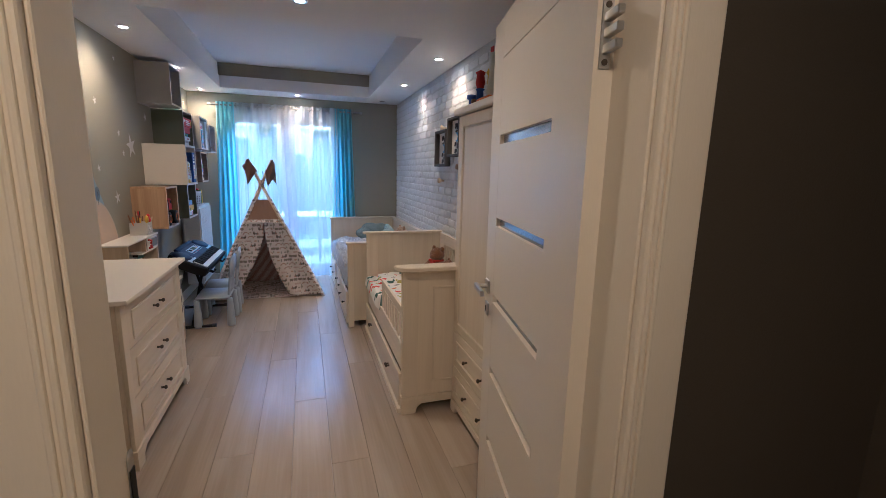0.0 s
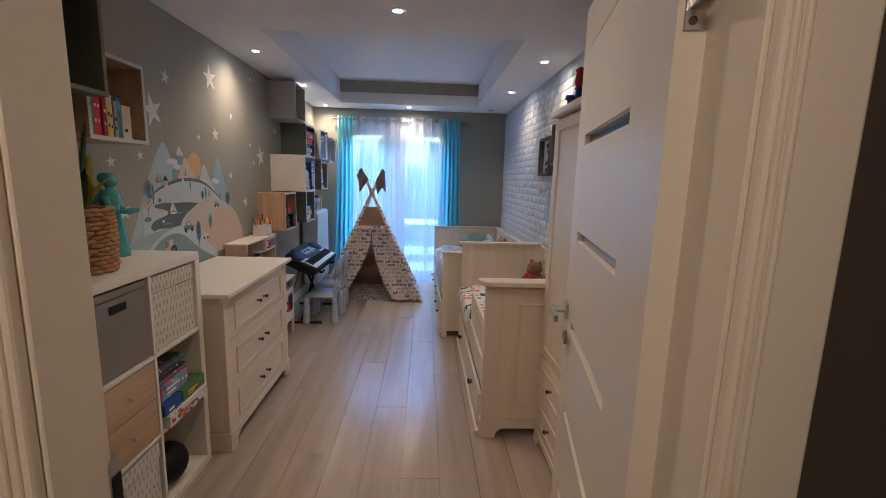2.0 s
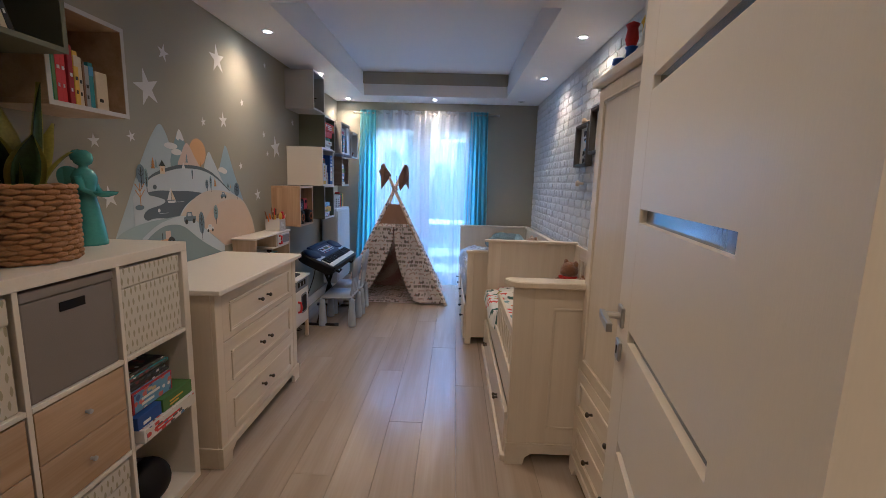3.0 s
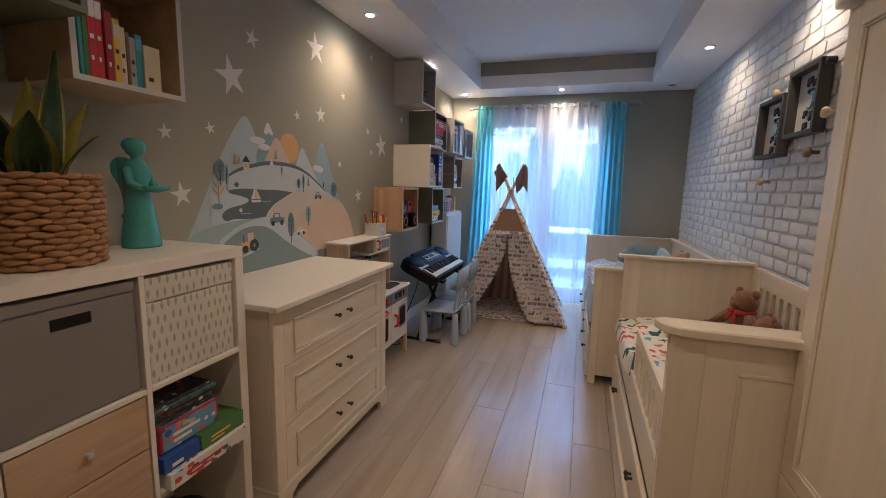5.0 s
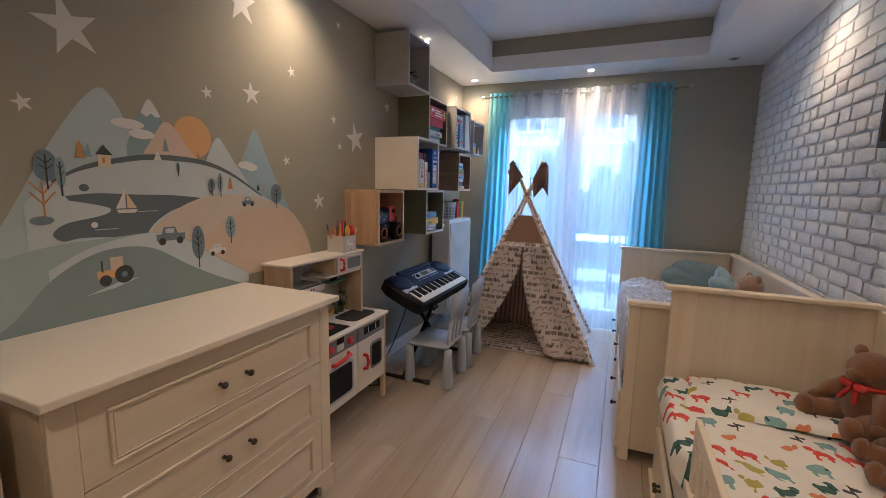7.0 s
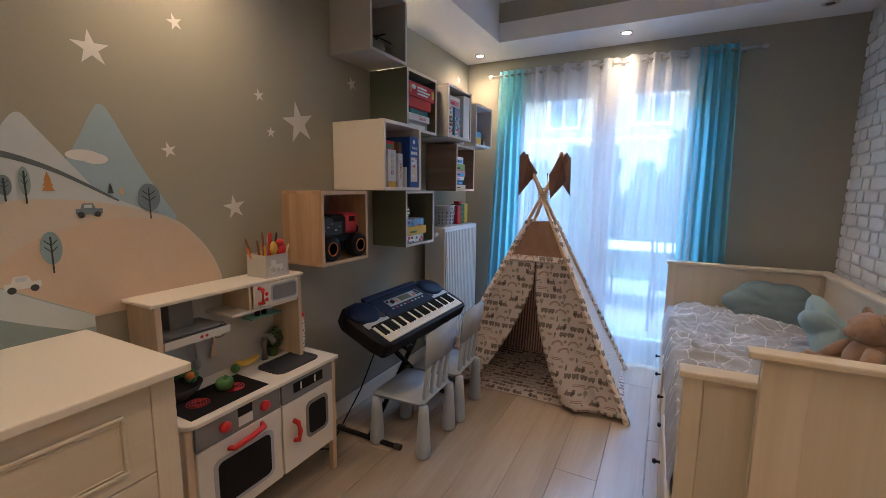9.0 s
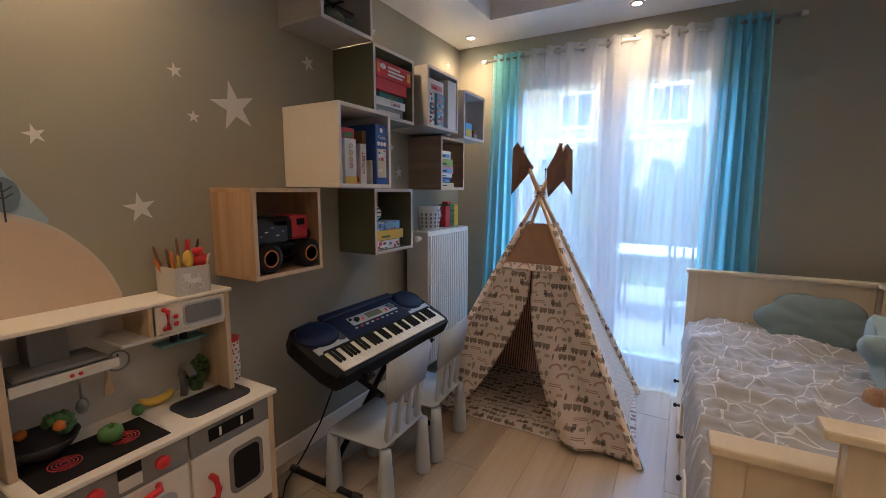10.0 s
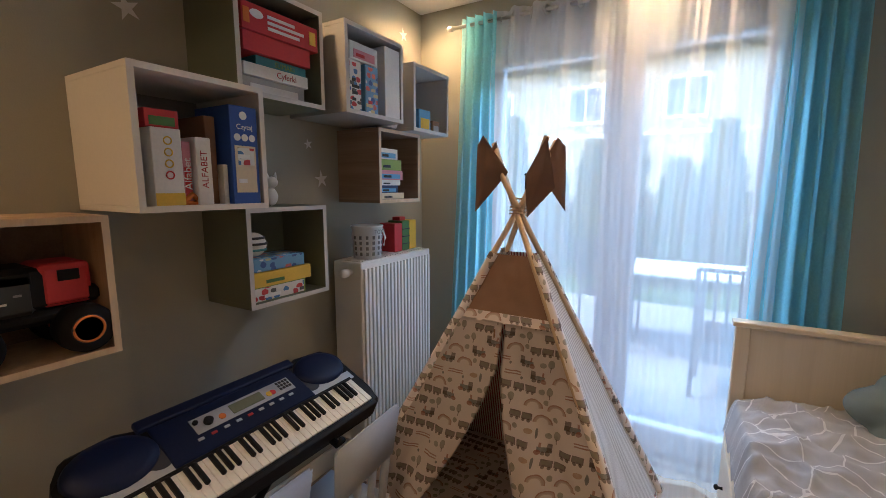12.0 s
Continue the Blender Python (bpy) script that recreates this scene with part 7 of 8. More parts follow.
keyboard()
were = standing()
st = thing("keyboard_stand", "black folding x-shaped keyboard stand", "stand")
for y in (4.135, 4.80):
    part("foot", tube(bmesh.new(), [(-1.08, y, 0.016), (-0.70, y, 0.016)], 0.014, 10), BLACK, st, smooth=True)
    for x in (-1.075, -0.695):
        part("foot_cap", tube(bmesh.new(), [(x - 0.018, y, 0.018), (x + 0.018, y, 0.018)], 0.018, 10), CHARCOAL, st)
part("brace", tube(bmesh.new(), [(-0.88, 4.14, 0.02), (-0.86, 4.72, 0.60)], 0.014, 10), BLACK, st, smooth=True)
part("brace", tube(bmesh.new(), [(-0.86, 4.80, 0.02), (-0.84, 4.22, 0.60)], 0.014, 10), BLACK, st, smooth=True)
for y in (4.22, 4.72):
    part("rest", tube(bmesh.new(), [(-1.04, y, 0.735), (-0.86, y, 0.642), (-0.685, y, 0.570), (-0.665, y, 0.60)], 0.013, 10), BLACK, st, smooth=True)
part("pivot", lathe(bmesh.new(), [(0.03, 0), (0.03, 0.03), (0, 0.032)], Matrix.Translation((-0.865, 4.46, 0.31)) @ pose(0, 0, 0, 0, 90, 0), 16), CHARCOAL, st)
cb = thing("power_cable", "thin black cable from keyboard to floor", "cable")
part("wire", tube(bmesh.new(), [(-0.95, 4.35, 0.62), (-0.98, 4.33, 0.45), (-1.05, 4.28, 0.20), (-1.10, 4.20, 0.03), (-1.05, 4.06, 0.006), (-0.98, 3.98, 0.006), (-1.08, 3.92, 0.006), (-1.14, 3.96, 0.05)], 0.004, 7), BLACK, cb, smooth=True)


moved(were, 0.0, -0.045, 0.0, 0.915)


# ---- what stands in the wall boxes ----
def monster_truck():
    t = thing("toy_truck", "toy monster truck, red and dark with big tyres", "toy car")
    x, y, z = -1.03, 4.035, 1.007
    for dx in (-0.065, 0.065):
        for dy in (-0.085, 0.085):
            w = part("wheel", lathe(bmesh.new(), [(0.030, -0.026), (0.048, -0.024), (0.050, -0.01), (0.050, 0.01), (0.048, 0.024), (0.030, 0.026)], Matrix.Translation((x + dx, y + dy, z + 0.05)) @ pose(0, 0, 0, 0, 90, 0), 22), BLACK, t, smooth=True)
            part("rim", lathe(bmesh.new(), [(0.0, 0.022), (0.014, 0.020), (0.028, 0.027), (0.030, 0.026)], Matrix.Translation((x + dx, y + dy, z + 0.05)) @ pose(0, 0, 0, 0, 90, 0), 18), CHARCOAL, w)
            bm = tube(bmesh.new(), [(x + dx + 0.027, y + dy + 0.026 * math.cos(a), z + 0.05 + 0.026 * math.sin(a)) for a in [2 * math.pi * k / 18 for k in range(19)]], 0.0025, 6)
            part("rim_ring", bm, BOX["orange"], w)
    part("chassis", B(x - 0.05, x + 0.05, y - 0.10, y + 0.10, z + 0.065, z + 0.095, bevel=0.01), BLACK, t)
    bm = bmesh.new()
    slab(bm, [(-0.12, 0), (0.125, 0), (0.125, 0.03), (0.10, 0.045), (0.055, 0.052), (0.03, 0.085), (-0.055, 0.085), (-0.07, 0.05), (-0.12, 0.045)], 0.11, Matrix.Translation((x - 0.055, y, z + 0.098)) @ Matrix(((0, 0, 1, 0), (1, 0, 0, 0), (0, 1, 0, 0), (0, 0, 0, 1))), bevel=0.008)
    bd = part("body", bm, BLACK, t)
    part("cab", B(x - 0.05, x + 0.0565, y + 0.025, y + 0.112, z + 0.098, z + 0.186, bevel=0.012, seg=2), BOX["red"], bd)
    part("cab_window", B(x + 0.0565, x + 0.0580, y + 0.055, y + 0.090, z + 0.150, z + 0.172, bevel=0), BLACK, bd)
    part("rear_fender", B(x + 0.02, x + 0.0565, y - 0.136, y - 0.119, z + 0.10, z + 0.150, bevel=0.006), BOX["red"], bd)
    part("fender", B(x + 0.02, x + 0.0565, y - 0.118, y + 0.02, z + 0.092, z + 0.175, bevel=0.008), ART[3], bd)
    part("window", B(x + 0.05, x + 0.0565, y - 0.045, y + 0.018, z + 0.150, z + 0.176, bevel=0.004), BLACK, bd)
    for k in range(5):
        part("print", B(x + 0.0565, x + 0.058, y - 0.10 + 0.022 * k, y - 0.088 + 0.022 * k, z + 0.118 + 0.013 * (k % 3), z + 0.122 + 0.013 * (k % 3), bevel=0), PALEINK if k % 2 else GREYPL, bd)


monster_truck()
truck = next(o for o in scene.objects if o.name == "toy_truck")
truck.matrix_world = Matrix.Translation((-1.04, 4.005, 1.0035)) @ Matrix.Scale(1.2, 4) @ Matrix.Translation((1.03, -4.035, -1.007))
W = "game boxes in the white wall box"
zb = 1.3565
game_box("game_box", "white counting game box with yellow foot", -1.05, -0.850, 4.245, 4.318, zb, zb + 0.198, "white", None, None, group=W)
game_box("game_box", "small red and green card box lying on top", -1.05, -0.862, 4.240, 4.322, zb + 0.199, zb + 0.245, "red", "green", None, group=W)
game_box("game_box", "dark green upright game box", -1.06, -0.905, 4.323, 4.334, zb, zb + 0.215, "teal", None, "darkred", group=W)
game_box("game_box", "white and red letter game box", -1.05, -0.882, 4.335, 4.358, zb, zb + 0.172, "pink", "red", None, group=W)
game_box("game_box", "white upright alphabet book", -1.05, -0.862, 4.362, 4.404, zb, zb + 0.185, "white", None, None, group=W)
game_box("game_box", "narrow brown upright children's book", -1.06, -0.89, 4.407, 4.438, zb, zb + 0.250, "brown", None, None, group=W)
game_box("game_box", "narrow white upright children's book", -1.05, -0.866, 4.4395, 4.454, zb, zb + 0.115, "white", None, None, group=W)
game_box("game_box", "large blue first-reading game box", -1.02, -0.848, 4.457, 4.546, zb, zb + 0.285, "blue", "cream", None, group=W, bars=2)
t = tagged(part("toy_crane", box(tube(bmesh.new(), [(-0.88, 4.325, zb + 0.006), (-0.875, 4.35, zb + 0.03), (-0.88, 4.375, zb + 0.008)], 0.008, 7), -0.90, -0.87, 4.31, 4.372, zb, zb + 0.012, 0.003), BOX["orange"]), "orange toy digger part in front of boxes", "toy")


def lettering(name, words, at, size, m, rx, ry, rz, parent, stretch=1.0):
    """Raised print with the built-in font."""
    cu = bpy.data.curves.new(name, "FONT")
    cu.body, cu.size, cu.align_x, cu.align_y, cu.extrude = words, size, "CENTER", "CENTER", 0.0004
    tmp = bpy.data.objects.new("tmp_text", cu)
    scene.collection.objects.link(tmp)
    dg = bpy.context.evaluated_depsgraph_get()
    me = bpy.data.meshes.new_from_object(tmp.evaluated_get(dg))
    bpy.data.objects.remove(tmp)
    me.transform(Matrix.Translation(at) @ pose(0, 0, 0, rx, ry, rz) @ Matrix.Diagonal((stretch, 1, 1, 1)))
    me.materials.clear()
    me.materials.append(m)
    o = new(name, me)
    o.parent = parent
    return o


# the words face +x: text x runs along +y
def on_face(words, x, y, z, size, m, parent, up=False, stretch=1.0):
    return lettering("lettering", words, (x, y, z), size, m, 90, -90 if up else 0, 90, parent, stretch)


things_by_label = {o.get("label"): o for o in scene.objects if o.get("label")}
on_face("ALFABET", -0.8615, 4.383, zb + 0.098, 0.026, BOX["darkred"], things_by_label["white upright alphabet book"], True)
on_face("Alfabet", -0.8800, 4.3465, zb + 0.085, 0.030, PALEINK, things_by_label["white and red letter game box"], True)
blue_box = things_by_label["large blue first-reading game box"]
for k in range(3):
    part("badge", lathe(bmesh.new(), [(0.0105, 0), (0.0105, 0.0012), (0, 0.0014)], Matrix.Translation((-0.848, 4.478 + 0.024 * k, zb + 0.195)) @ pose(0, 0, 0, 0, 90, 0), 16), PALEINK, blue_box)
part("picture", box_uv(B(-0.848, -0.8467, 4.476, 4.530, zb + 0.115, zb + 0.165, bevel=0)), ART[2], blue_box)
part("badge", lathe(bmesh.new(), [(0.012, 0), (0.012, 0.0012), (0, 0.0014)], Matrix.Translation((-0.848, 4.500, zb + 0.258)) @ pose(0, 0, 0, 0, 90, 0), 16), PALEINK, blue_box)
foot_box = things_by_label["white counting game box with yellow foot"]
for k in range(4):
    part("ring_print", tube(bmesh.new(), [(-0.8490, 4.284 + 0.0095 * math.cos(a), zb + 0.080 + 0.029 * k + 0.0095 * math.sin(a)) for a in [2 * math.pi * q / 14 for q in range(15)]], 0.0018, 5), BOX["yellow" if k else "red"], foot_box)
part("foot_panel", B(-0.850, -0.8487, 4.2455, 4.3175, zb + 0.002, zb + 0.034, bevel=0), BOX["yellow"], foot_box)
on_face("Czytaj", -0.8460, 4.502, zb + 0.225, 0.021, PALEINK, things_by_label["large blue first-reading game box"])

W = "puzzle boxes in the olive wall box"
zb = 1.0115
game_box("puzzle_box", "lime green puzzle box", -1.08, -0.955, 4.570, 4.800, zb, zb + 0.050, "lime", 2, None, group=W, bars=1)
game_box("puzzle_box", "yellow and green puzzle box", -1.08, -0.950, 4.572, 4.825, zb + 0.0515, zb + 0.102, "yellow", 0, None, group=W, bars=1, barmat=BOX["green"])
game_box("puzzle_box", "light blue puzzle box", -1.08, -0.956, 4.574, 4.800, zb + 0.1045, zb + 0.150, "sky", 1, None, group=W)
t = thing("toy_ball", "small striped ball on the puzzle boxes", "toy ball")
part("ball", ball(bmesh.new(), -0.998, 4.617, zb + 0.197, 0.042, sub=3), BOX["white"], t, smooth=True)
for lift in (-0.017, 0.004, 0.024):
    rr = (0.0422 ** 2 - lift ** 2) ** 0.5
    part("stripe", tube(bmesh.new(), [(-0.998 + rr * math.cos(a), 4.617 + rr * math.sin(a), zb + 0.197 + lift) for a in [2 * math.pi * k / 22 for k in range(23)]], 0.0045, 6), BOX["black"] if lift > 0 else BOX["teal"], t)
o = bmesh.new()
ball(o, -1.05, 4.74, 1.372, 0.022, 0.026, 0.034, 2), ball(o, -1.045, 4.74, 1.425, 0.022, 0.025, 0.022, 2), tube(o, [(-1.045, 4.724, 1.438), (-1.045, 4.720, 1.462)], [0.009, 0.002], 7), tube(o, [(-1.045, 4.756, 1.438), (-1.045, 4.760, 1.462)], [0.009, 0.002], 7)
tagged(part("cat_figurine", o, PVC, smooth=True), "small white cat figurine on the wall box", "figurine")

W = "red game boxes in the olive wall box"
zb = 1.7115
game_box("game_box", "white flat game box with brown rope print", -1.14, -0.945, 4.572, 4.825, zb, zb + 0.050, "grey", "white", None, group=W)
b1 = game_box("game_box", "white and red number game box", -1.14, -0.935, 4.575, 4.835, zb + 0.0505, zb + 0.090, "white", None, None, group=W)
on_face("Cyferki", -0.9335, 4.74, zb + 0.070, 0.028, BOX["darkred"], b1)
b2 = game_box("game_box", "dark teal snail game box", -1.14, -0.955, 4.635, 4.845, zb + 0.0905, zb + 0.125, "teal", None, None, group=W)
on_face("SLIMAKI", -0.9535, 4.75, zb + 0.108, 0.024, BOX["lime"], b2)
game_box("game_box", "red plastic-wrapped game box", -1.14, -0.935, 4.578, 4.850, zb + 0.1255, zb + 0.185, "red", None, None, group=W)
b3 = game_box("game_box", "large red first reading game box", -1.14, -0.925, 4.570, 4.880, zb + 0.1855, zb + 0.268, "red", None, None, group=W)
for k in range(3):
    part("print", B(-0.925, -0.9235, 4.665, 4.665 + (0.13, 0.15, 0.11)[k], zb + 0.203 + 0.018 * k, zb + 0.213 + 0.018 * k, bevel=0), PALEINK, b3)
part("badge", ball(bmesh.new(), -0.925, 4.625, zb + 0.240, 0.0015, 0.026, 0.014), PALEINK, b3)
part("print_panel", B(-0.925, -0.9235, 4.576, 4.598, zb + 0.205, zb + 0.25, bevel=0), BOX["orange"], b3)
part("print_panel", B(-0.925, -0.9235, 4.840, 4.868, zb + 0.205, zb + 0.25, bevel=0), BOX["yellow"], b3)

W = "upright game boxes in the grey wall box"
zb = 1.7065
game_box("game_box", "white patterned upright game box", -1.06, -0.885, 5.000, 5.070, zb, zb + 0.198, "white", 2, None, group=W, bars=4, barmat=INK)
game_box("game_box", "blue and red upright game box", -1.06, -0.875, 5.082, 5.165, zb, zb + 0.195, "sky", 1, None, group=W, bars=1, barmat=BOX["red"])
game_box("game_box", "dark blue upright game box", -1.06, -0.905, 5.170, 5.180, zb, zb + 0.200, "blue", group=W)
game_box("game_box", "white and pink box lying across the others", -1.06, -0.880, 5.002, 5.170, zb + 0.2, zb + 0.268, "white", "pink", None, group=W, bars=1, barmat=BOX["red"])
game_box("game_box", "plain white upright board", -1.08, -0.865, 5.20, 5.305, zb, zb + 0.295, "white", group=W)

W = "books in the brown wall box"
zb = 1.3515
for k, (c, h, l_) in enumerate((("cream", 0.030, 0.20), ("navy", 0.035, 0.15), ("white", 0.026, 0.17), ("pink", 0.045, 0.19), ("lime", 0.050, 0.18), ("white", 0.05, 0.15))):
    z = zb + sum((0.030, 0.035, 0.026, 0.045, 0.050, 0.05)[:k]) + 0.0004 * k
    game_box("book", "thick children's book lying in a stack", -1.10, -0.955, 5.255, 5.255 + l_, z, z + h, c, "sky" if k % 2 else None, None, cat="book", group=W, bars=1, barmat=INK)
W = "toys in the pale wall box"
zb = 1.6915
game_box("game_box", "blue and yellow small game box", -1.05, -0.90, 5.515, 5.62, zb, zb + 0.105, "sky", "yellow", None, group=W)
game_box("game_box", "small brown cardboard toy box", -1.05, -0.89, 5.625, 5.69, zb, zb + 0.06, "brown", "grey", None, group=W)
tagged(part("toy_egg", ball(bmesh.new(), -0.93, 5.47, zb + 0.033, 0.03, 0.03, 0.033), BOX["cream"], smooth=True), "cream egg-shaped toy in the wall box", "toy")
tagged(part("toy_egg", ball(bmesh.new(), -1.0, 5.48, zb + 0.04, 0.03, 0.03, 0.04), MINT, smooth=True), "mint egg-shaped toy in the wall box", "toy")
tagged(part("shell_dish", lathe(bmesh.new(), [(0.03, 0), (0.05, 0.012), (0.06, 0.045), (0.045, 0.03), (0, 0.01)], Matrix.Translation((-0.99, 5.36, 1.6755)), 18), PVC), "small white dish on the brown wall box", "dish")

t = thing("toy_aircraft", "dark toy helicopter in the top wall box", "toy aircraft")
bm = ball(bmesh.new(), -1.0, 4.36, 2.11, 0.035, 0.065, 0.035)
tube(bm, [(-1.0, 4.40, 2.115), (-1.0, 4.49, 2.135)], [0.015, 0.006], 8)
part("body", bm, GREEN_CUBE, t, smooth=True)
part("rotor", box(B(-1.005, -0.995, 4.26, 4.50, 2.163, 2.167, bevel=0.001), -1.06, -0.94, 4.355, 4.367, 2.163, 2.167), BLACK, t)
part("mast", tube(bmesh.new(), [(-1.0, 4.36, 2.13), (-1.0, 4.36, 2.163)], 0.005, 8), BLACK, t)
part("skid", box(B(-1.03, -1.024, 4.30, 4.42, 2.0615, 2.067), -0.976, -0.970, 4.30, 4.42, 2.0615, 2.067), BLACK, t)
part("strut", box(box(B(-1.03, -0.97, 4.33, 4.336, 2.066, 2.085), -1.03, -0.97, 4.38, 4.386, 2.066, 2.085), -1.005, -0.995, 4.32, 4.40, 2.07, 2.09), BLACK, t)

# books near the door
were = standing()
rnd = random.Random(21)
y = 1.685
for k, (c, w, h, bd) in enumerate((("grey", 0.012, 0.215, None), ("teal", 0.010, 0.205, None), ("green", 0.014, 0.215, None), ("red", 0.022, 0.235, "white"), ("red", 0.020, 0.235, "white"), ("darkred", 0.020, 0.200, None),
                                   ("yellow", 0.020, 0.185, "cream"), ("cream", 0.018, 0.170, None), ("brown", 0.010, 0.16, None), ("grey", 0.020, 0.150, None), ("teal", 0.022, 0.165, "sky"), ("cream", 0.055, 0.140, None))):
    game_box("book", c.replace("darkred", "dark red") + " children's book standing in a wall box", -1.09, -0.945 + rnd.uniform(-0.01, 0.004), y, y + w, 1.6115, 1.6115 + h, c, None, bd, cat="book", group="books in the wall box", bars=2 if k in (3, 4, 5, 6, 7, 9) else (1 if k == 11 else 0), barmat=PALEINK if c in ("red", "darkred") else INK)
    y += w + 0.0015
y = 1.33
for k, (c, h, lean) in enumerate((("brown", 0.25, 12), ("orange", 0.26, 14), ("red", 0.27, 16), ("black", 0.27, 18), ("cream", 0.25, 18), ("black", 0.25, 20))):
    o = game_box("book", c + " book leaning in the olive wall box", -1.10, -0.87, -0.018, 0.0, 0, h, c, None, None, cat="book", group="leaning books", bars=3, barmat=PALEINK)
    o.matrix_world = Matrix.Translation((0, y + 0.020 * k + 0.10, 1.762)) @ pose(0, 0, 0, lean, 0, 0)


moved(were, 0.010, -0.123, 0.025)


# ---- on top of the shelf unit ----
def snake_plant():
    p = thing("plant_pot", "round seagrass basket pot on the shelf unit", "plant pot")
    cx, cy, z0, r, h = -0.955, 1.450, 1.1205, 0.128, 0.240
    bm = lathe(bmesh.new(), [(r * 0.90, 0), (r * 0.96, 0.05), (r * 0.97, h), (r * 0.90, h), (r * 0.88, 0.03), (0, 0.03)], Matrix.Translation((cx, cy, z0)), 36)
    part("liner", bm, SEAGRASS, p)
    rows, per = 15, 17
    rnd = random.Random(8)
    for j in range(rows):
        z = z0 + 0.010 + (h - 0.014) * j / (rows - 1)
        bm = bmesh.new()
        rr = r * (0.955 + 0.025 * math.sin(math.pi * j / rows))
        for k in range(per):
            a0 = 2 * math.pi * (k + 0.5 * (j % 2) + 0.25 * rnd.random()) / per
            wd, tilt, out = 0.40 + 0.14 * rnd.random(), 0.009 * (rnd.random() - 0.42), 0.004 * rnd.random()
            pts, rad = [], []
            for q in range(8):
                v = q / 7
                a = a0 + (v - 0.5) * wd
                ro = rr + 0.010 * math.sin(math.pi * v) + out * math.sin(math.pi * v)
                pts.append((cx + ro * math.cos(a), cy + ro * math.sin(a), z + tilt * (2 * v - 1)))
                rad.append(0.0025 + 0.0068 * math.sin(math.pi * v) ** 0.8)
            tube(bm, pts, rad, 7)
        part("braid", bm, SEAGRASS, p, smooth=True)
    part("soil", lathe(bmesh.new(), [(0, 0.200), (r * 0.88, 0.198)], Matrix.Translation((cx, cy, z0)), 24), BOX["brown"], p)
    t = thing("snake_plant", "snake plant with yellow-edged upright leaves", "plant")
    rnd = random.Random(3)
    for k, (a, lean, ln, w) in enumerate(((0.4, 0.10, 0.36, 0.040), (1.6, 0.40, 0.27, 0.040), (2.6, 0.25, 0.32, 0.036), (3.9, 0.55, 0.28, 0.040), (5.0, 0.28, 0.24, 0.042), (5.8, 0.50, 0.22, 0.044), (0.9, 0.55, 0.18, 0.028), (4.5, 0.62, 0.30, 0.026))):
        bx, by = cx + 0.035 * math.cos(a), cy + 0.035 * math.sin(a)
        d = Vector((math.cos(a), math.sin(a), 0))
        sd = Vector((-math.sin(a), math.cos(a), 0))
        for edge in (0, 1):
            def f(u_, v_, edge=edge):
                prof = w * (0.65 + 0.5 * math.sin(math.pi * min(1, v_ * 1.1 + 0.05))) * (1 - v_ ** 5) * (1.0 if edge else 0.70)
                c = Vector((bx, by, z0 + 0.195)) + Vector((0, 0, 1)) * ln * v_ * math.cos(lean * v_) + d * ln * math.sin(lean) * v_ ** 1.5
                s = 2 * u_ - 1
                return c + sd * prof * s + d * (0.010 * s * s) + d * (0 if edge else 0.0022)
            part("leaf_edge" if edge else "leaf", sheet(6, 16, f, 0.0015), LEAFEDGE if edge else LEAF, t, smooth=True)


snake_plant()


def angel():
    bm = lathe(bmesh.new(), [(0.0, 0), (0.050, 0.0), (0.051, 0.010), (0.046, 0.06), (0.036, 0.14), (0.028, 0.19), (0.026, 0.205), (0.034, 0.235), (0.036, 0.262), (0.026, 0.285), (0.013, 0.294), (0.012, 0.302), (0.024, 0.312), (0.029, 0.330), (0.026, 0.348), (0.014, 0.360), (0, 0.362)], sides=28)
    for s in (-1, 1):
        tube(bm, [(0.0, s * 0.034, 0.262), (0.012, s * 0.042, 0.215), (0.034, s * 0.026, 0.198), (0.046, s * 0.010, 0.196)], [0.012, 0.012, 0.010, 0.009], 10)
        b = bmesh.new()
        f = [(0, 0.27), (-0.045, 0.300), (-0.075, 0.285), (-0.078, 0.245), (-0.055, 0.190), (-0.045, 0.130), (-0.060, 0.10), (-0.030, 0.095), (-0.012, 0.15), (-0.006, 0.21)]
        slab(b, smooth(f + [f[0]], 4)[:-1], 0.012, None, 0.003)
        b.transform(Matrix.Translation((0, s * 0.012, 0)) @ Matrix(((0.95, 0, 0, 0), (s * 0.3, 0, s * 1.0, 0), (0, 1, 0, 0), (0, 0, 0, 1))))
        add(bm, b)
    lathe(bm, [(0.010, 0), (0.034, 0.010), (0.040, 0.022), (0.036, 0.020), (0.012, 0.006), (0, 0.006)], Matrix.Translation((0.056, 0, 0.185)), 20)
    ball(bm, -0.012, 0, 0.338, 0.024, 0.026, 0.026)
    o = part("angel_statue", bm, TEAL, smooth=True)
    o.matrix_world = Matrix.Translation((-1.035, 1.785, 1.1205)) @ pose(0, 0, 0, 0, 0, 14) @ Matrix.Diagonal((1.15, 1.2, 1.02, 1))
    tagged(o, "teal glazed angel figure holding a dish", "statue")


angel()


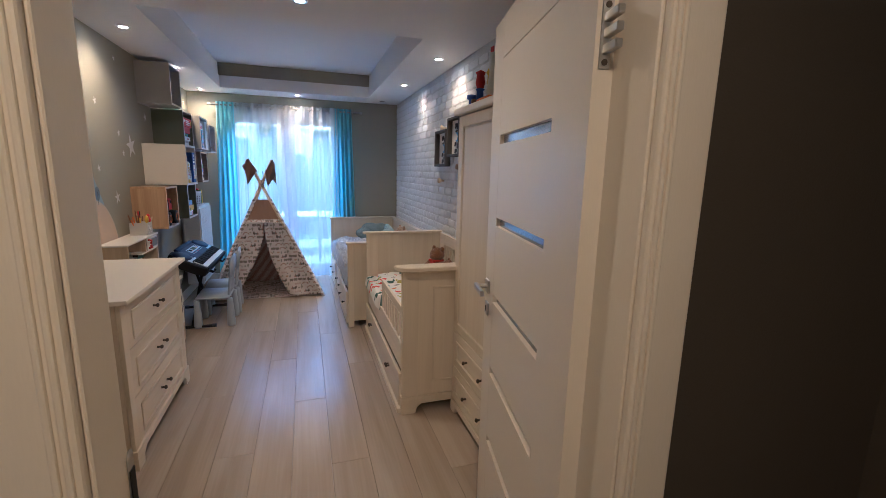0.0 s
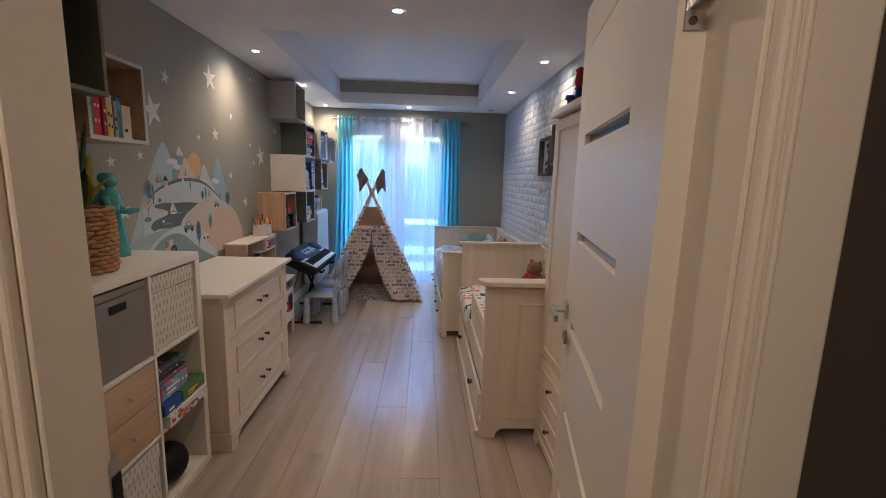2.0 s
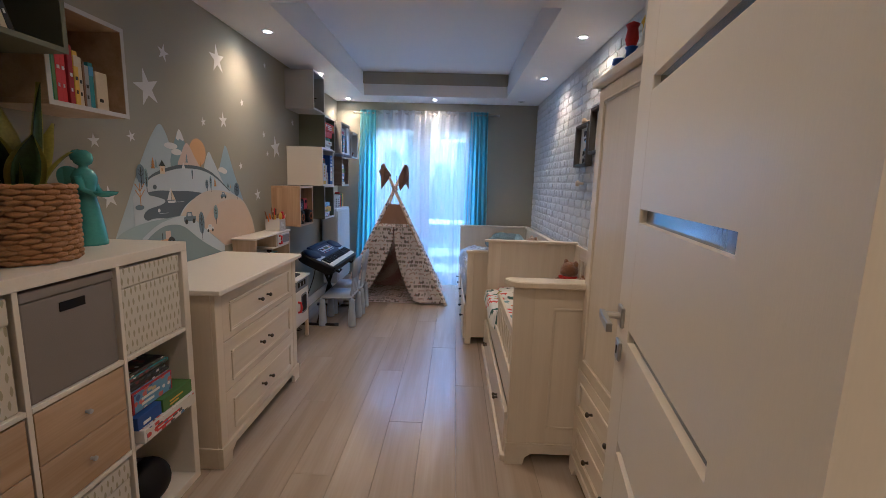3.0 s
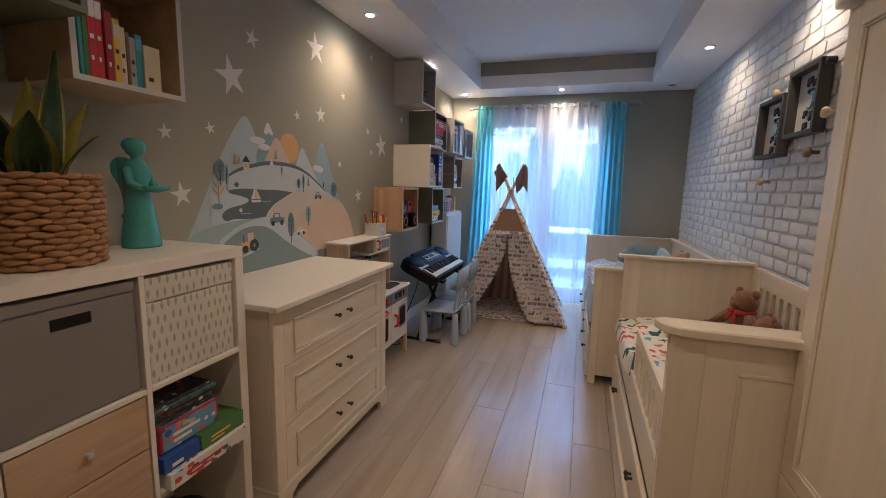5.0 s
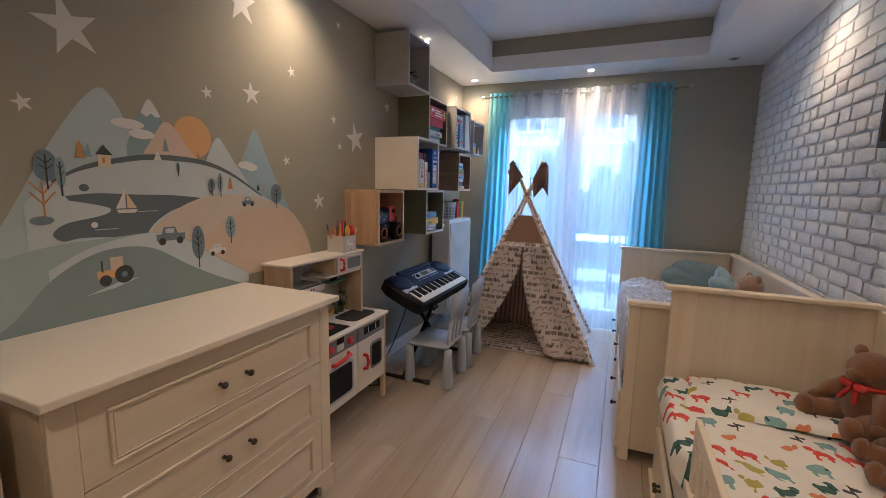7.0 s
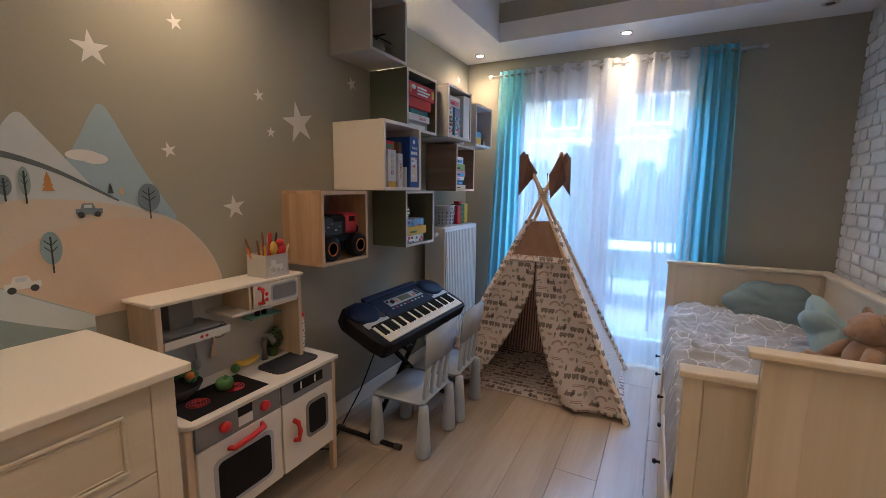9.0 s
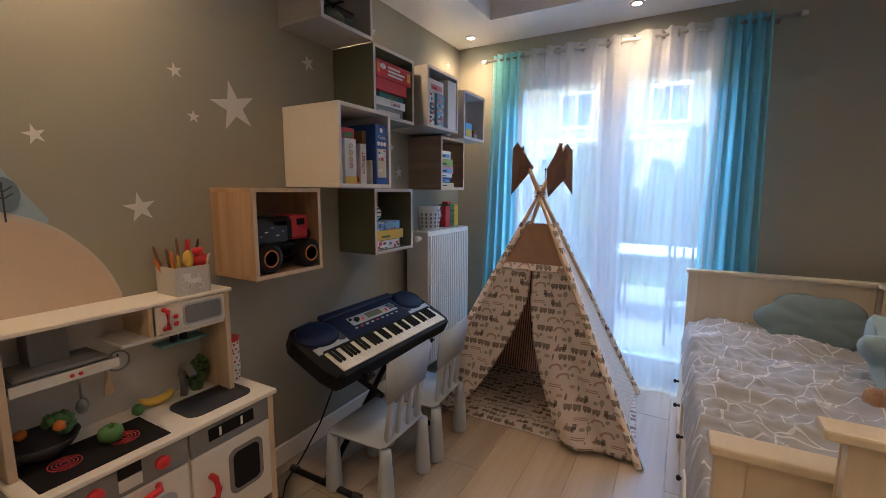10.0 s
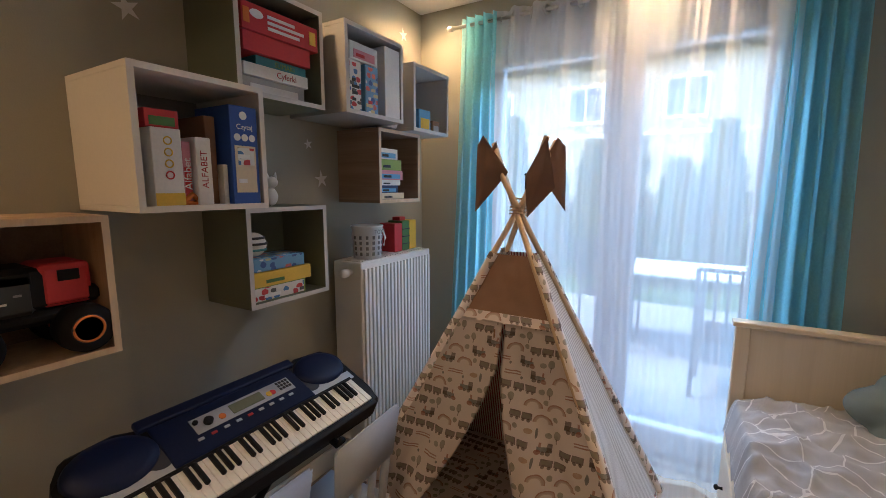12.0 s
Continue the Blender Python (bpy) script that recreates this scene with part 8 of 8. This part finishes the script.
# ---- pictures on the brick wall ----
def shadow_frame(y0, y1, z0, z1):
    t = thing("picture_frame", "dark wooden box frame with train cut-outs", "picture frame", group="frames on the brick wall")
    x1, x0, w = XR - 0.009, XR - 0.060, 0.022
    part("backing", B(x1 - 0.006, x1, y0 + w, y1 - w, z0 + w, z1 - w, bevel=0), PAPER, t)
    for q in ((y0, y1, z0, z0 + w), (y0, y1, z1 - w, z1), (y0, y0 + w, z0 + w, z1 - w), (y1 - w, y1, z0 + w, z1 - w)):
        part("rail", B(x0, x1, *q, bevel=0.002), DARKWOOD, t)
    ym, h = (y0 + y1) / 2, z1 - z0
    for k, (dy, dz, a, b_) in enumerate(((0.02, 0.80, 0.05, 0.035), (-0.03, 0.76, 0.025, 0.025), (0.0, 0.66, 0.06, 0.010), (0.03, 0.34, 0.03, 0.03), (-0.03, 0.30, 0.028, 0.04), (0.02, 0.16, 0.04, 0.032))):
        bm = bmesh.new()
        box(bm, x1 - 0.016, x1 - 0.006, ym + dy - a / 2, ym + dy + a / 2, z0 + h * dz - b_ / 2, z0 + h * dz + b_ / 2, bevel=0.004)
        ball(bm, x1 - 0.012, ym + dy + a * 0.3, z0 + h * dz - b_ * 0.5, 0.006, 0.011, 0.011)
        part("cut_out", bm, BOX["black"], t)
    bm = tube(bmesh.new(), [(x1 - 0.012, ym + 0.03 * math.cos(q) - 0.005, z0 + h * 0.50 + 0.035 * math.sin(q)) for q in [math.pi * (0.4 + 1.3 * k / 10) for k in range(11)]], 0.006, 6)
    part("track", bm, BOX["sky"], t)
    for yy, zz in ((y0 - 0.006, z1 - 0.02), (y1 + 0.006, z0 + 0.03)):
        part("peg", lathe(bmesh.new(), [(0.018, 0), (0.018, 0.030), (0.012, 0.036), (0, 0.037)], Matrix.Translation((x1, yy, zz)) @ pose(0, 0, 0, 0, -90, 0), 14), DARKWOOD, t)
    return t


shadow_frame(3.50, 3.835, 1.562, 1.895)
shadow_frame(3.145, 3.46, 1.645, 1.978)
for yy, zz, m, lab in ((3.695, 1.430, BEECH, "pale wooden peg on the brick wall"), (3.178, 1.558, WALNUT, "brown wooden peg on the brick wall"), (3.64, 1.915, BEECH, "pale wooden peg above the frame"), (3.06, 1.72, BEECH, "pale wooden peg beside the frame")):
    o = part("wall_peg", lathe(bmesh.new(), [(0.010, 0), (0.010, 0.03), (0.022, 0.036), (0.025, 0.050), (0.020, 0.060), (0, 0.062)], Matrix.Translation((XR - 0.004, yy, zz)) @ pose(0, 0, 0, 0, -90, 0), 18), m, smooth=True)
    tagged(o, lab, "peg", "wooden pegs on the wall")

# ---- on the radiator ----
were = standing()
t = thing("toy_bucket", "white perforated toy bucket on the radiator", "bucket")
bx, by, bz = -1.035, 5.215, 1.0955
part("body", lathe(bmesh.new(), [(0.066, 0), (0.074, 0.150), (0.078, 0.152), (0.078, 0.158), (0.071, 0.156), (0.062, 0.006), (0, 0.006)], Matrix.Translation((bx, by, bz)), 28), PVC, t, smooth=True)
for j in range(4):
    for k in range(9):
        a = radians(-100 + 25 * k)
        rr = 0.0675 + 0.002 * j
        b = B(-0.001, 0.001, -0.006, 0.006, -0.008, 0.008, bevel=0)
        b.transform(Matrix.Translation((bx + rr * math.cos(a), by + rr * math.sin(a), bz + 0.025 + 0.026 * j)) @ pose(0, 0, 0, 0, 0, math.degrees(a)))
        part("hole", b, GREYPL, t)
part("handle", tube(bmesh.new(), [(bx + 0.03, by + 0.078, bz + 0.14), (bx + 0.035, by + 0.095, bz + 0.09), (bx + 0.03, by + 0.088, bz + 0.05)], 0.005, 7), PVC, t, smooth=True)
on_face("TOYS", bx + 0.0775, by, bz + 0.128, 0.030, GREYPL, t)
t = thing("toy_tower", "red, green and yellow wooden toy tower", "toy")
for k, c in enumerate(("red", "green", "yellow")):
    y = 5.415 + 0.072 * k
    part("panel", B(-1.12, -1.02 - 0.004 * k, y, y + 0.066, 1.0955, 1.255 - 0.01 * (k == 0), bevel=0.003), BOX[c], t, c + " side")
part("slot", box(box(B(-1.024, -1.018, 5.487, 5.551, 1.13, 1.134), -1.024, -1.018, 5.487, 5.551, 1.17, 1.174), -1.024, -1.018, 5.487, 5.551, 1.21, 1.214), BOX["black"], t)
part("block", B(-1.10, -1.05, 5.50, 5.55, 1.2555, 1.275), BOX["red"], t)

moved(were, -0.005, 0.05, -0.026)

# ---- toys on the wardrobe ----
ZW = 1.8685
were = standing()
t = thing("toy_castle", "colourful plastic toy castle on the wardrobe", "toy")
part("base", B(0.98, 1.14, 1.86, 2.02, ZW, ZW + 0.03, bevel=0.006), BOX["orange"], t)
part("tower", lathe(bmesh.new(), [(0.045, 0), (0.030, 0.12), (0.036, 0.17), (0.036, 0.21), (0, 0.21)], Matrix.Translation((1.04, 1.92, ZW + 0.03)), 20), BOX["white"], t, "white tower", True)
part("tower", lathe(bmesh.new(), [(0.022, 0), (0.022, 0.12), (0.030, 0.13), (0.0, 0.19)], Matrix.Translation((1.05, 1.985, ZW + 0.03)), 16), BOX["yellow"], t, "yellow tower", True)
part("flag", B(1.03, 1.035, 1.93, 1.97, ZW + 0.24, ZW + 0.28), BOX["red"], t)
t = thing("toy_figure", "blue and red plastic toy figure on the wardrobe", "toy", group="figures on the wardrobe")
part("legs", lathe(bmesh.new(), [(0.022, 0), (0.018, 0.08), (0.025, 0.09), (0, 0.1)], Matrix.Translation((1.02, 2.065, ZW)), 14), BOX["blue"], t, smooth=True)
part("torso", lathe(bmesh.new(), [(0.016, 0), (0.026, 0.03), (0.020, 0.07), (0.027, 0.085), (0, 0.10)], Matrix.Translation((1.02, 2.065, ZW + 0.09)), 14), BOX["red"], t, smooth=True)
t = thing("toy_figure", "small blue and brown toy pieces on the wardrobe", "toy", group="figures on the wardrobe")
part("block", B(1.00, 1.04, 2.125, 2.155, ZW, ZW + 0.05, bevel=0.006), BOX["brown"], t)
part("cap", lathe(bmesh.new(), [(0.016, 0), (0.016, 0.05), (0.028, 0.055), (0.026, 0.075), (0, 0.08)], Matrix.Translation((1.015, 2.175, ZW)), 14), BOX["blue"], t, smooth=True)


moved(were, 0.075, -0.10)

# ---- outside the window ----
GRASS = mat("lawn", (0.07, 0.12, 0.04), 0.9, var=0.35, scale=3, bump=0.5, grain=60)
PAVER = mat("terrace_slabs", (0.30, 0.29, 0.28), 0.8, var=0.10, scale=2, bump=0.2)
FACADE = mat("cream_render", (0.43, 0.39, 0.29), 0.9, var=0.05, scale=1.5, bump=0.1, grain=60)
ROOF = mat("grey_roof_tiles", (0.16, 0.155, 0.16), 0.7, var=0.15, scale=4)
HOUSEGLASS = mat("dark_window_glass", (0.10, 0.13, 0.17), 0.08, 0.2)
THUJA = mat("thuja_green", (0.125, 0.195, 0.085), 0.85, var=0.4, scale=8)
BARK = mat("bark", (0.10, 0.07, 0.05), 0.9, var=0.3, scale=10)
structure("ground", B(-250, 250, Y1 + 0.30, 420, -0.40, -0.12, bevel=0), GRASS, "green lawn behind the house", "ground")
structure("pavement", B(-3.5, 3.5, Y1 + 0.30, 9.6, -0.12, -0.045, bevel=0), PAVER, "pale terrace paving", "pavement")


def far_house():
    h = thing("house", "cream rendered house with a grey tiled roof", "house")
    y, z1 = 21.0, 5.95
    part("wall", B(-11, 13, y, y + 9, -0.12, z1, bevel=0), FACADE, h)
    part("band", B(-11.02, 13.02, y - 0.03, y, 3.30, 3.42, bevel=0), RADW, h)
    bm = bmesh.new()
    M_ = Matrix(((0, 0, 1, 0), (1, 0, 0, 0), (0, 1, 0, 0), (0, 0, 0, 1)))
    slab(bm, [(y - 0.5, z1), (y - 0.5, z1 + 0.12), (y + 4.5, z1 + 3.3), (y + 9.5, z1 + 0.12), (y + 9.5, z1)], 25.0, Matrix.Translation((-11.5, 0, 0)) @ M_)
    rf = part("roof", bm, ROOF, h)
    bm = bmesh.new()
    for k in range(14):
        f = (k + 0.5) / 14
        yy, zz = y - 0.5 + 5.0 * f, z1 + 0.12 + 3.18 * f
        box(bm, -11.5, 13.5, yy - 0.03, yy + 0.03, zz - 0.02, zz + 0.07)
    part("tile_course", bm, ROOF, rf)
    part("gutter", tube(bmesh.new(), [(-11.5, y - 0.55, z1 + 0.08), (13.5, y - 0.55, z1 + 0.08)], 0.07, 8), ROOF, h)
    for x in (-7.2, -3.6, -0.25, 3.2, 6.6, 10.2):
        w = part("window", B(x - 0.7, x + 0.7, y - 0.05, y + 0.0, 3.80, 5.25, bevel=0.01), PVC, h)
        part("pane", B(x - 0.58, x - 0.04, y - 0.06, y - 0.05, 3.92, 5.13, bevel=0), HOUSEGLASS, w)
        part("pane", B(x + 0.04, x + 0.58, y - 0.06, y - 0.05, 3.92, 5.13, bevel=0), HOUSEGLASS, w)
    part("downpipe", tube(bmesh.new(), [(3.9, y - 0.08, 0), (3.9, y - 0.08, z1)], 0.05, 8), ROOF, h)


far_house()


def thuja(x, y, h, r, seed):
    """A slim conifer: tapered trunk with short limbs and a ragged crown of many small sprays."""
    t = thing("thuja_tree", "slim green conifer in a row along the garden", "tree", Matrix.Translation((x, y, -0.12)), "conifers along the garden")
    rnd = random.Random(seed)
    bm = tube(bmesh.new(), [(0, 0, 0), (0.01, 0, h * 0.5), (0, 0.01, h * 0.97)], [0.05, 0.03, 0.006], 7)
    for k in range(14):
        a, z = rnd.random() * 6.28, h * (0.08 + 0.85 * k / 14)
        rr = r * (1 - z / h) * 0.7 + 0.03
        tube(bm, [(0, 0, z), (math.cos(a) * rr, math.sin(a) * rr, z + 0.15)], [0.012, 0.004], 5)
    part("trunk", bm, BARK, t)
    vs, fs = [], []
    for k in range(2200):
        f = rnd.random() ** 0.8
        z = h * (0.05 + 0.95 * f)
        env = r * (1 - f) ** 0.62 * (0.92 + 0.10 * math.sin(f * 17 + seed)) * (0.7 + 0.3 * min(1, f * 6)) + 0.03
        a, q = rnd.random() * 6.283, env * (0.45 + 0.6 * rnd.random())
        c = Vector((math.cos(a) * q, math.sin(a) * q, z))
        d = Vector((math.cos(a), math.sin(a), 0.9 + rnd.random())).normalized()
        s = d.cross(Vector((rnd.random() - 0.5, rnd.random() - 0.5, 1))).normalized() * 0.035
        ln = 0.10 + 0.10 * rnd.random()
        i = len(vs)
        vs += [c - s, c + s, c + d * ln + s * 0.4, c + d * ln * 1.15, c + d * ln - s * 0.4]
        fs.append((i, i + 1, i + 2, i + 3, i + 4))
    me = bpy.data.meshes.new("crown")
    me.from_pydata([tuple(v) for v in vs], [], fs)
    me.materials.append(THUJA)
    o = new("crown", me)
    o.parent = t


for k in range(15):
    thuja(-4.6 + 0.66 * k + 0.15 * math.sin(k * 3.1), 11.4 + 0.3 * math.sin(k * 1.7), 2.25 + 0.40 * math.sin(k * 2.3 + 1.0), 0.46, 40 + k)


def garden_table(x, y):
    t = thing("garden_table", "white garden table on the terrace", "table")
    part("tabletop", B(x - 0.55, x + 0.55, y - 0.40, y + 0.40, 0.67, 0.70, bevel=0.006), PVC, t)
    for a in (-0.48, 0.48):
        for b_ in (-0.33, 0.33):
            part("leg", B(x + a - 0.02, x + a + 0.02, y + b_ - 0.02, y + b_ + 0.02, -0.045, 0.67, bevel=0.003), CHARCOAL, t)


garden_table(0.30, 8.0)


def garden_chair(x, y, turn):
    t = thing("garden_chair", "dark metal garden chair on the terrace", "chair", Matrix.Translation((x, y, -0.045)) @ pose(0, 0, 0, 0, 0, turn), "garden chairs")
    part("seat", B(-0.23, 0.23, -0.22, 0.22, 0.42, 0.45, bevel=0.008), CHARCOAL, t)
    for a in (-0.21, 0.21):
        part("leg", tube(bmesh.new(), [(a, -0.20, 0), (a, -0.20, 0.62), (a, 0.22, 0.62)], 0.014, 8), CHARCOAL, t)
        part("leg", tube(bmesh.new(), [(a, 0.22, 0), (a, 0.22, 0.50), (a, 0.28, 0.92)], 0.014, 8), CHARCOAL, t)
    for k in range(6):
        part("back_slat", tube(bmesh.new(), [(-0.17 + 0.068 * k, 0.225, 0.46), (-0.17 + 0.068 * k, 0.28, 0.90)], 0.009, 6), CHARCOAL, t)
    part("back_rail", tube(bmesh.new(), [(-0.21, 0.28, 0.92), (0.21, 0.28, 0.92)], 0.014, 8), CHARCOAL, t)


garden_chair(1.35, 8.25, -70)
garden_chair(-0.35, 8.1, 75)
garden_chair(0.6, 7.2, 175)


# ---- floor: laminate planks ----
floor = tagged(new("floor"), "pale grey-oak laminate plank floor", "floor", kind="structure")
PW, PL = 0.197, 1.86
meshes = {}


def plank(x0, x1, y0, y1):
    key = (round(x1 - x0, 3), round(y1 - y0, 3))
    if key not in meshes:
        bm = B(0, x1 - x0 - 0.0012, 0, y1 - y0 - 0.0012, -0.010, 0.0, bevel=0.0015)
        me = bpy.data.meshes.new("plank")
        bm.to_mesh(me)
        bm.free()
        me.materials.append(LAMINATE)
        meshes[key] = me
    o = new("plank", meshes[key])
    o.location = (x0, y0, 0)
    o.parent = floor


k = -8
while True:
    x0 = 0.065 + k * PW
    if x0 > 1.56:
        break
    a, b_ = max(x0, -1.5), min(x0 + PW, 1.56)
    if b_ - a > 0.01:
        y = -1.25 - PL * ((k * 0.37) % 1.0)
        while y < Y1 + 0.02:
            ya, yb = max(y, -1.25), min(y + PL, Y1 + 0.28)
            if yb - ya > 0.02:
                plank(a, b_, ya, yb)
            y += PL
    k += 1

# ---- east wall: white painted brick ----
wall_e = structure("wall_east", B(XR + 0.008, XR + 0.14, Y0, Y1, 0, 2.80, bevel=0), JOINT, "white painted brick wall with raised uneven bricks", "wall")
BL, BH, BJ = 0.190, 0.061, 0.011
rnd = random.Random(11)
shapes = []
for v in range(10):
    bm = bmesh.new()
    g = [[None] * 5 for _ in range(3)]
    for i in range(3):
        for j in range(5):
            ey, ez = (j - 2) / 2, i - 1
            p = Vector((-0.011 + 0.003 * rnd.random() + (0.004 if abs(ey) == 1 or abs(ez) == 1 else 0), ey * (BL / 2 - 0.002) * (0.975 if abs(ez) == 1 else 1.0) + 0.007 * (rnd.random() - 0.5), ez * (BH / 2 - 0.001) * (0.86 if abs(ey) == 1 else 1.0) + 0.007 * (rnd.random() - 0.5)))
            g[i][j] = bm.verts.new(p)
    for i in range(2):
        for j in range(4):
            bm.faces.new((g[i][j], g[i + 1][j], g[i + 1][j + 1], g[i][j + 1]))
    rim = [g[0][j] for j in range(5)] + [g[1][4]] + [g[2][j] for j in range(4, -1, -1)] + [g[1][0]]
    low = [bm.verts.new((0.0078, q.co.y * 1.01, q.co.z * 1.03)) for q in rim]
    for q in range(len(rim)):
        w = (q + 1) % len(rim)
        bm.faces.new((rim[q], low[q], low[w], rim[w]))
    bmesh.ops.recalc_face_normals(bm, faces=bm.faces)
    me = bpy.data.meshes.new("brick")
    bm.to_mesh(me)
    bm.free()
    me.materials.append(BRICKW)
    for f in me.polygons:
        f.use_smooth = f.index < 8
    shapes.append(me)
rest_v, rest_f = [], []
made = 0
row = 0
z = 0.006
while z + BH < ZC + 0.01:
    y = Y0 - BL * rnd.random()
    while y < Y1 - 0.01:
        ln = BL * rnd.choice((1.0, 1.05, 0.95, 1.0, 0.82, 0.62, 0.5)) * (0.97 + 0.06 * rnd.random())
        ya, yb = max(y, Y0 + 0.001), min(y + ln, Y1 - 0.002)
        if yb - ya > 0.02:
            me = rnd.choice(shapes)
            sy, sx = (yb - ya) / BL, 0.16 + 0.28 * rnd.random()
            at = Vector((XR, (ya + yb) / 2, z + BH / 2))
            if 0.86 < z < 2.0 and 2.3 < ya < 5.6 and made < 300:
                o = new("brick", me)
                o.location, o.scale = at, (sx, sy, 1)
                o.parent = wall_e
                made += 1
            else:
                i = len(rest_v)
                rest_v += [(at.x + q.co.x * sx if q.co.x < 0 else at.x + q.co.x, at.y + q.co.y * sy, at.z + q.co.z) for q in me.vertices]
                rest_f += [tuple(i + n_ for n_ in f.vertices) for f in me.polygons]
        y += ln + BJ
    z += BH + BJ
    row += 1
me = bpy.data.meshes.new("brickwork")
me.from_pydata(rest_v, [], rest_f)
me.materials.append(BRICKW)
bw = new("brickwork", me)
bw.parent = wall_e
tagged(bw, "rest of the white painted bricks", kind="stuff")
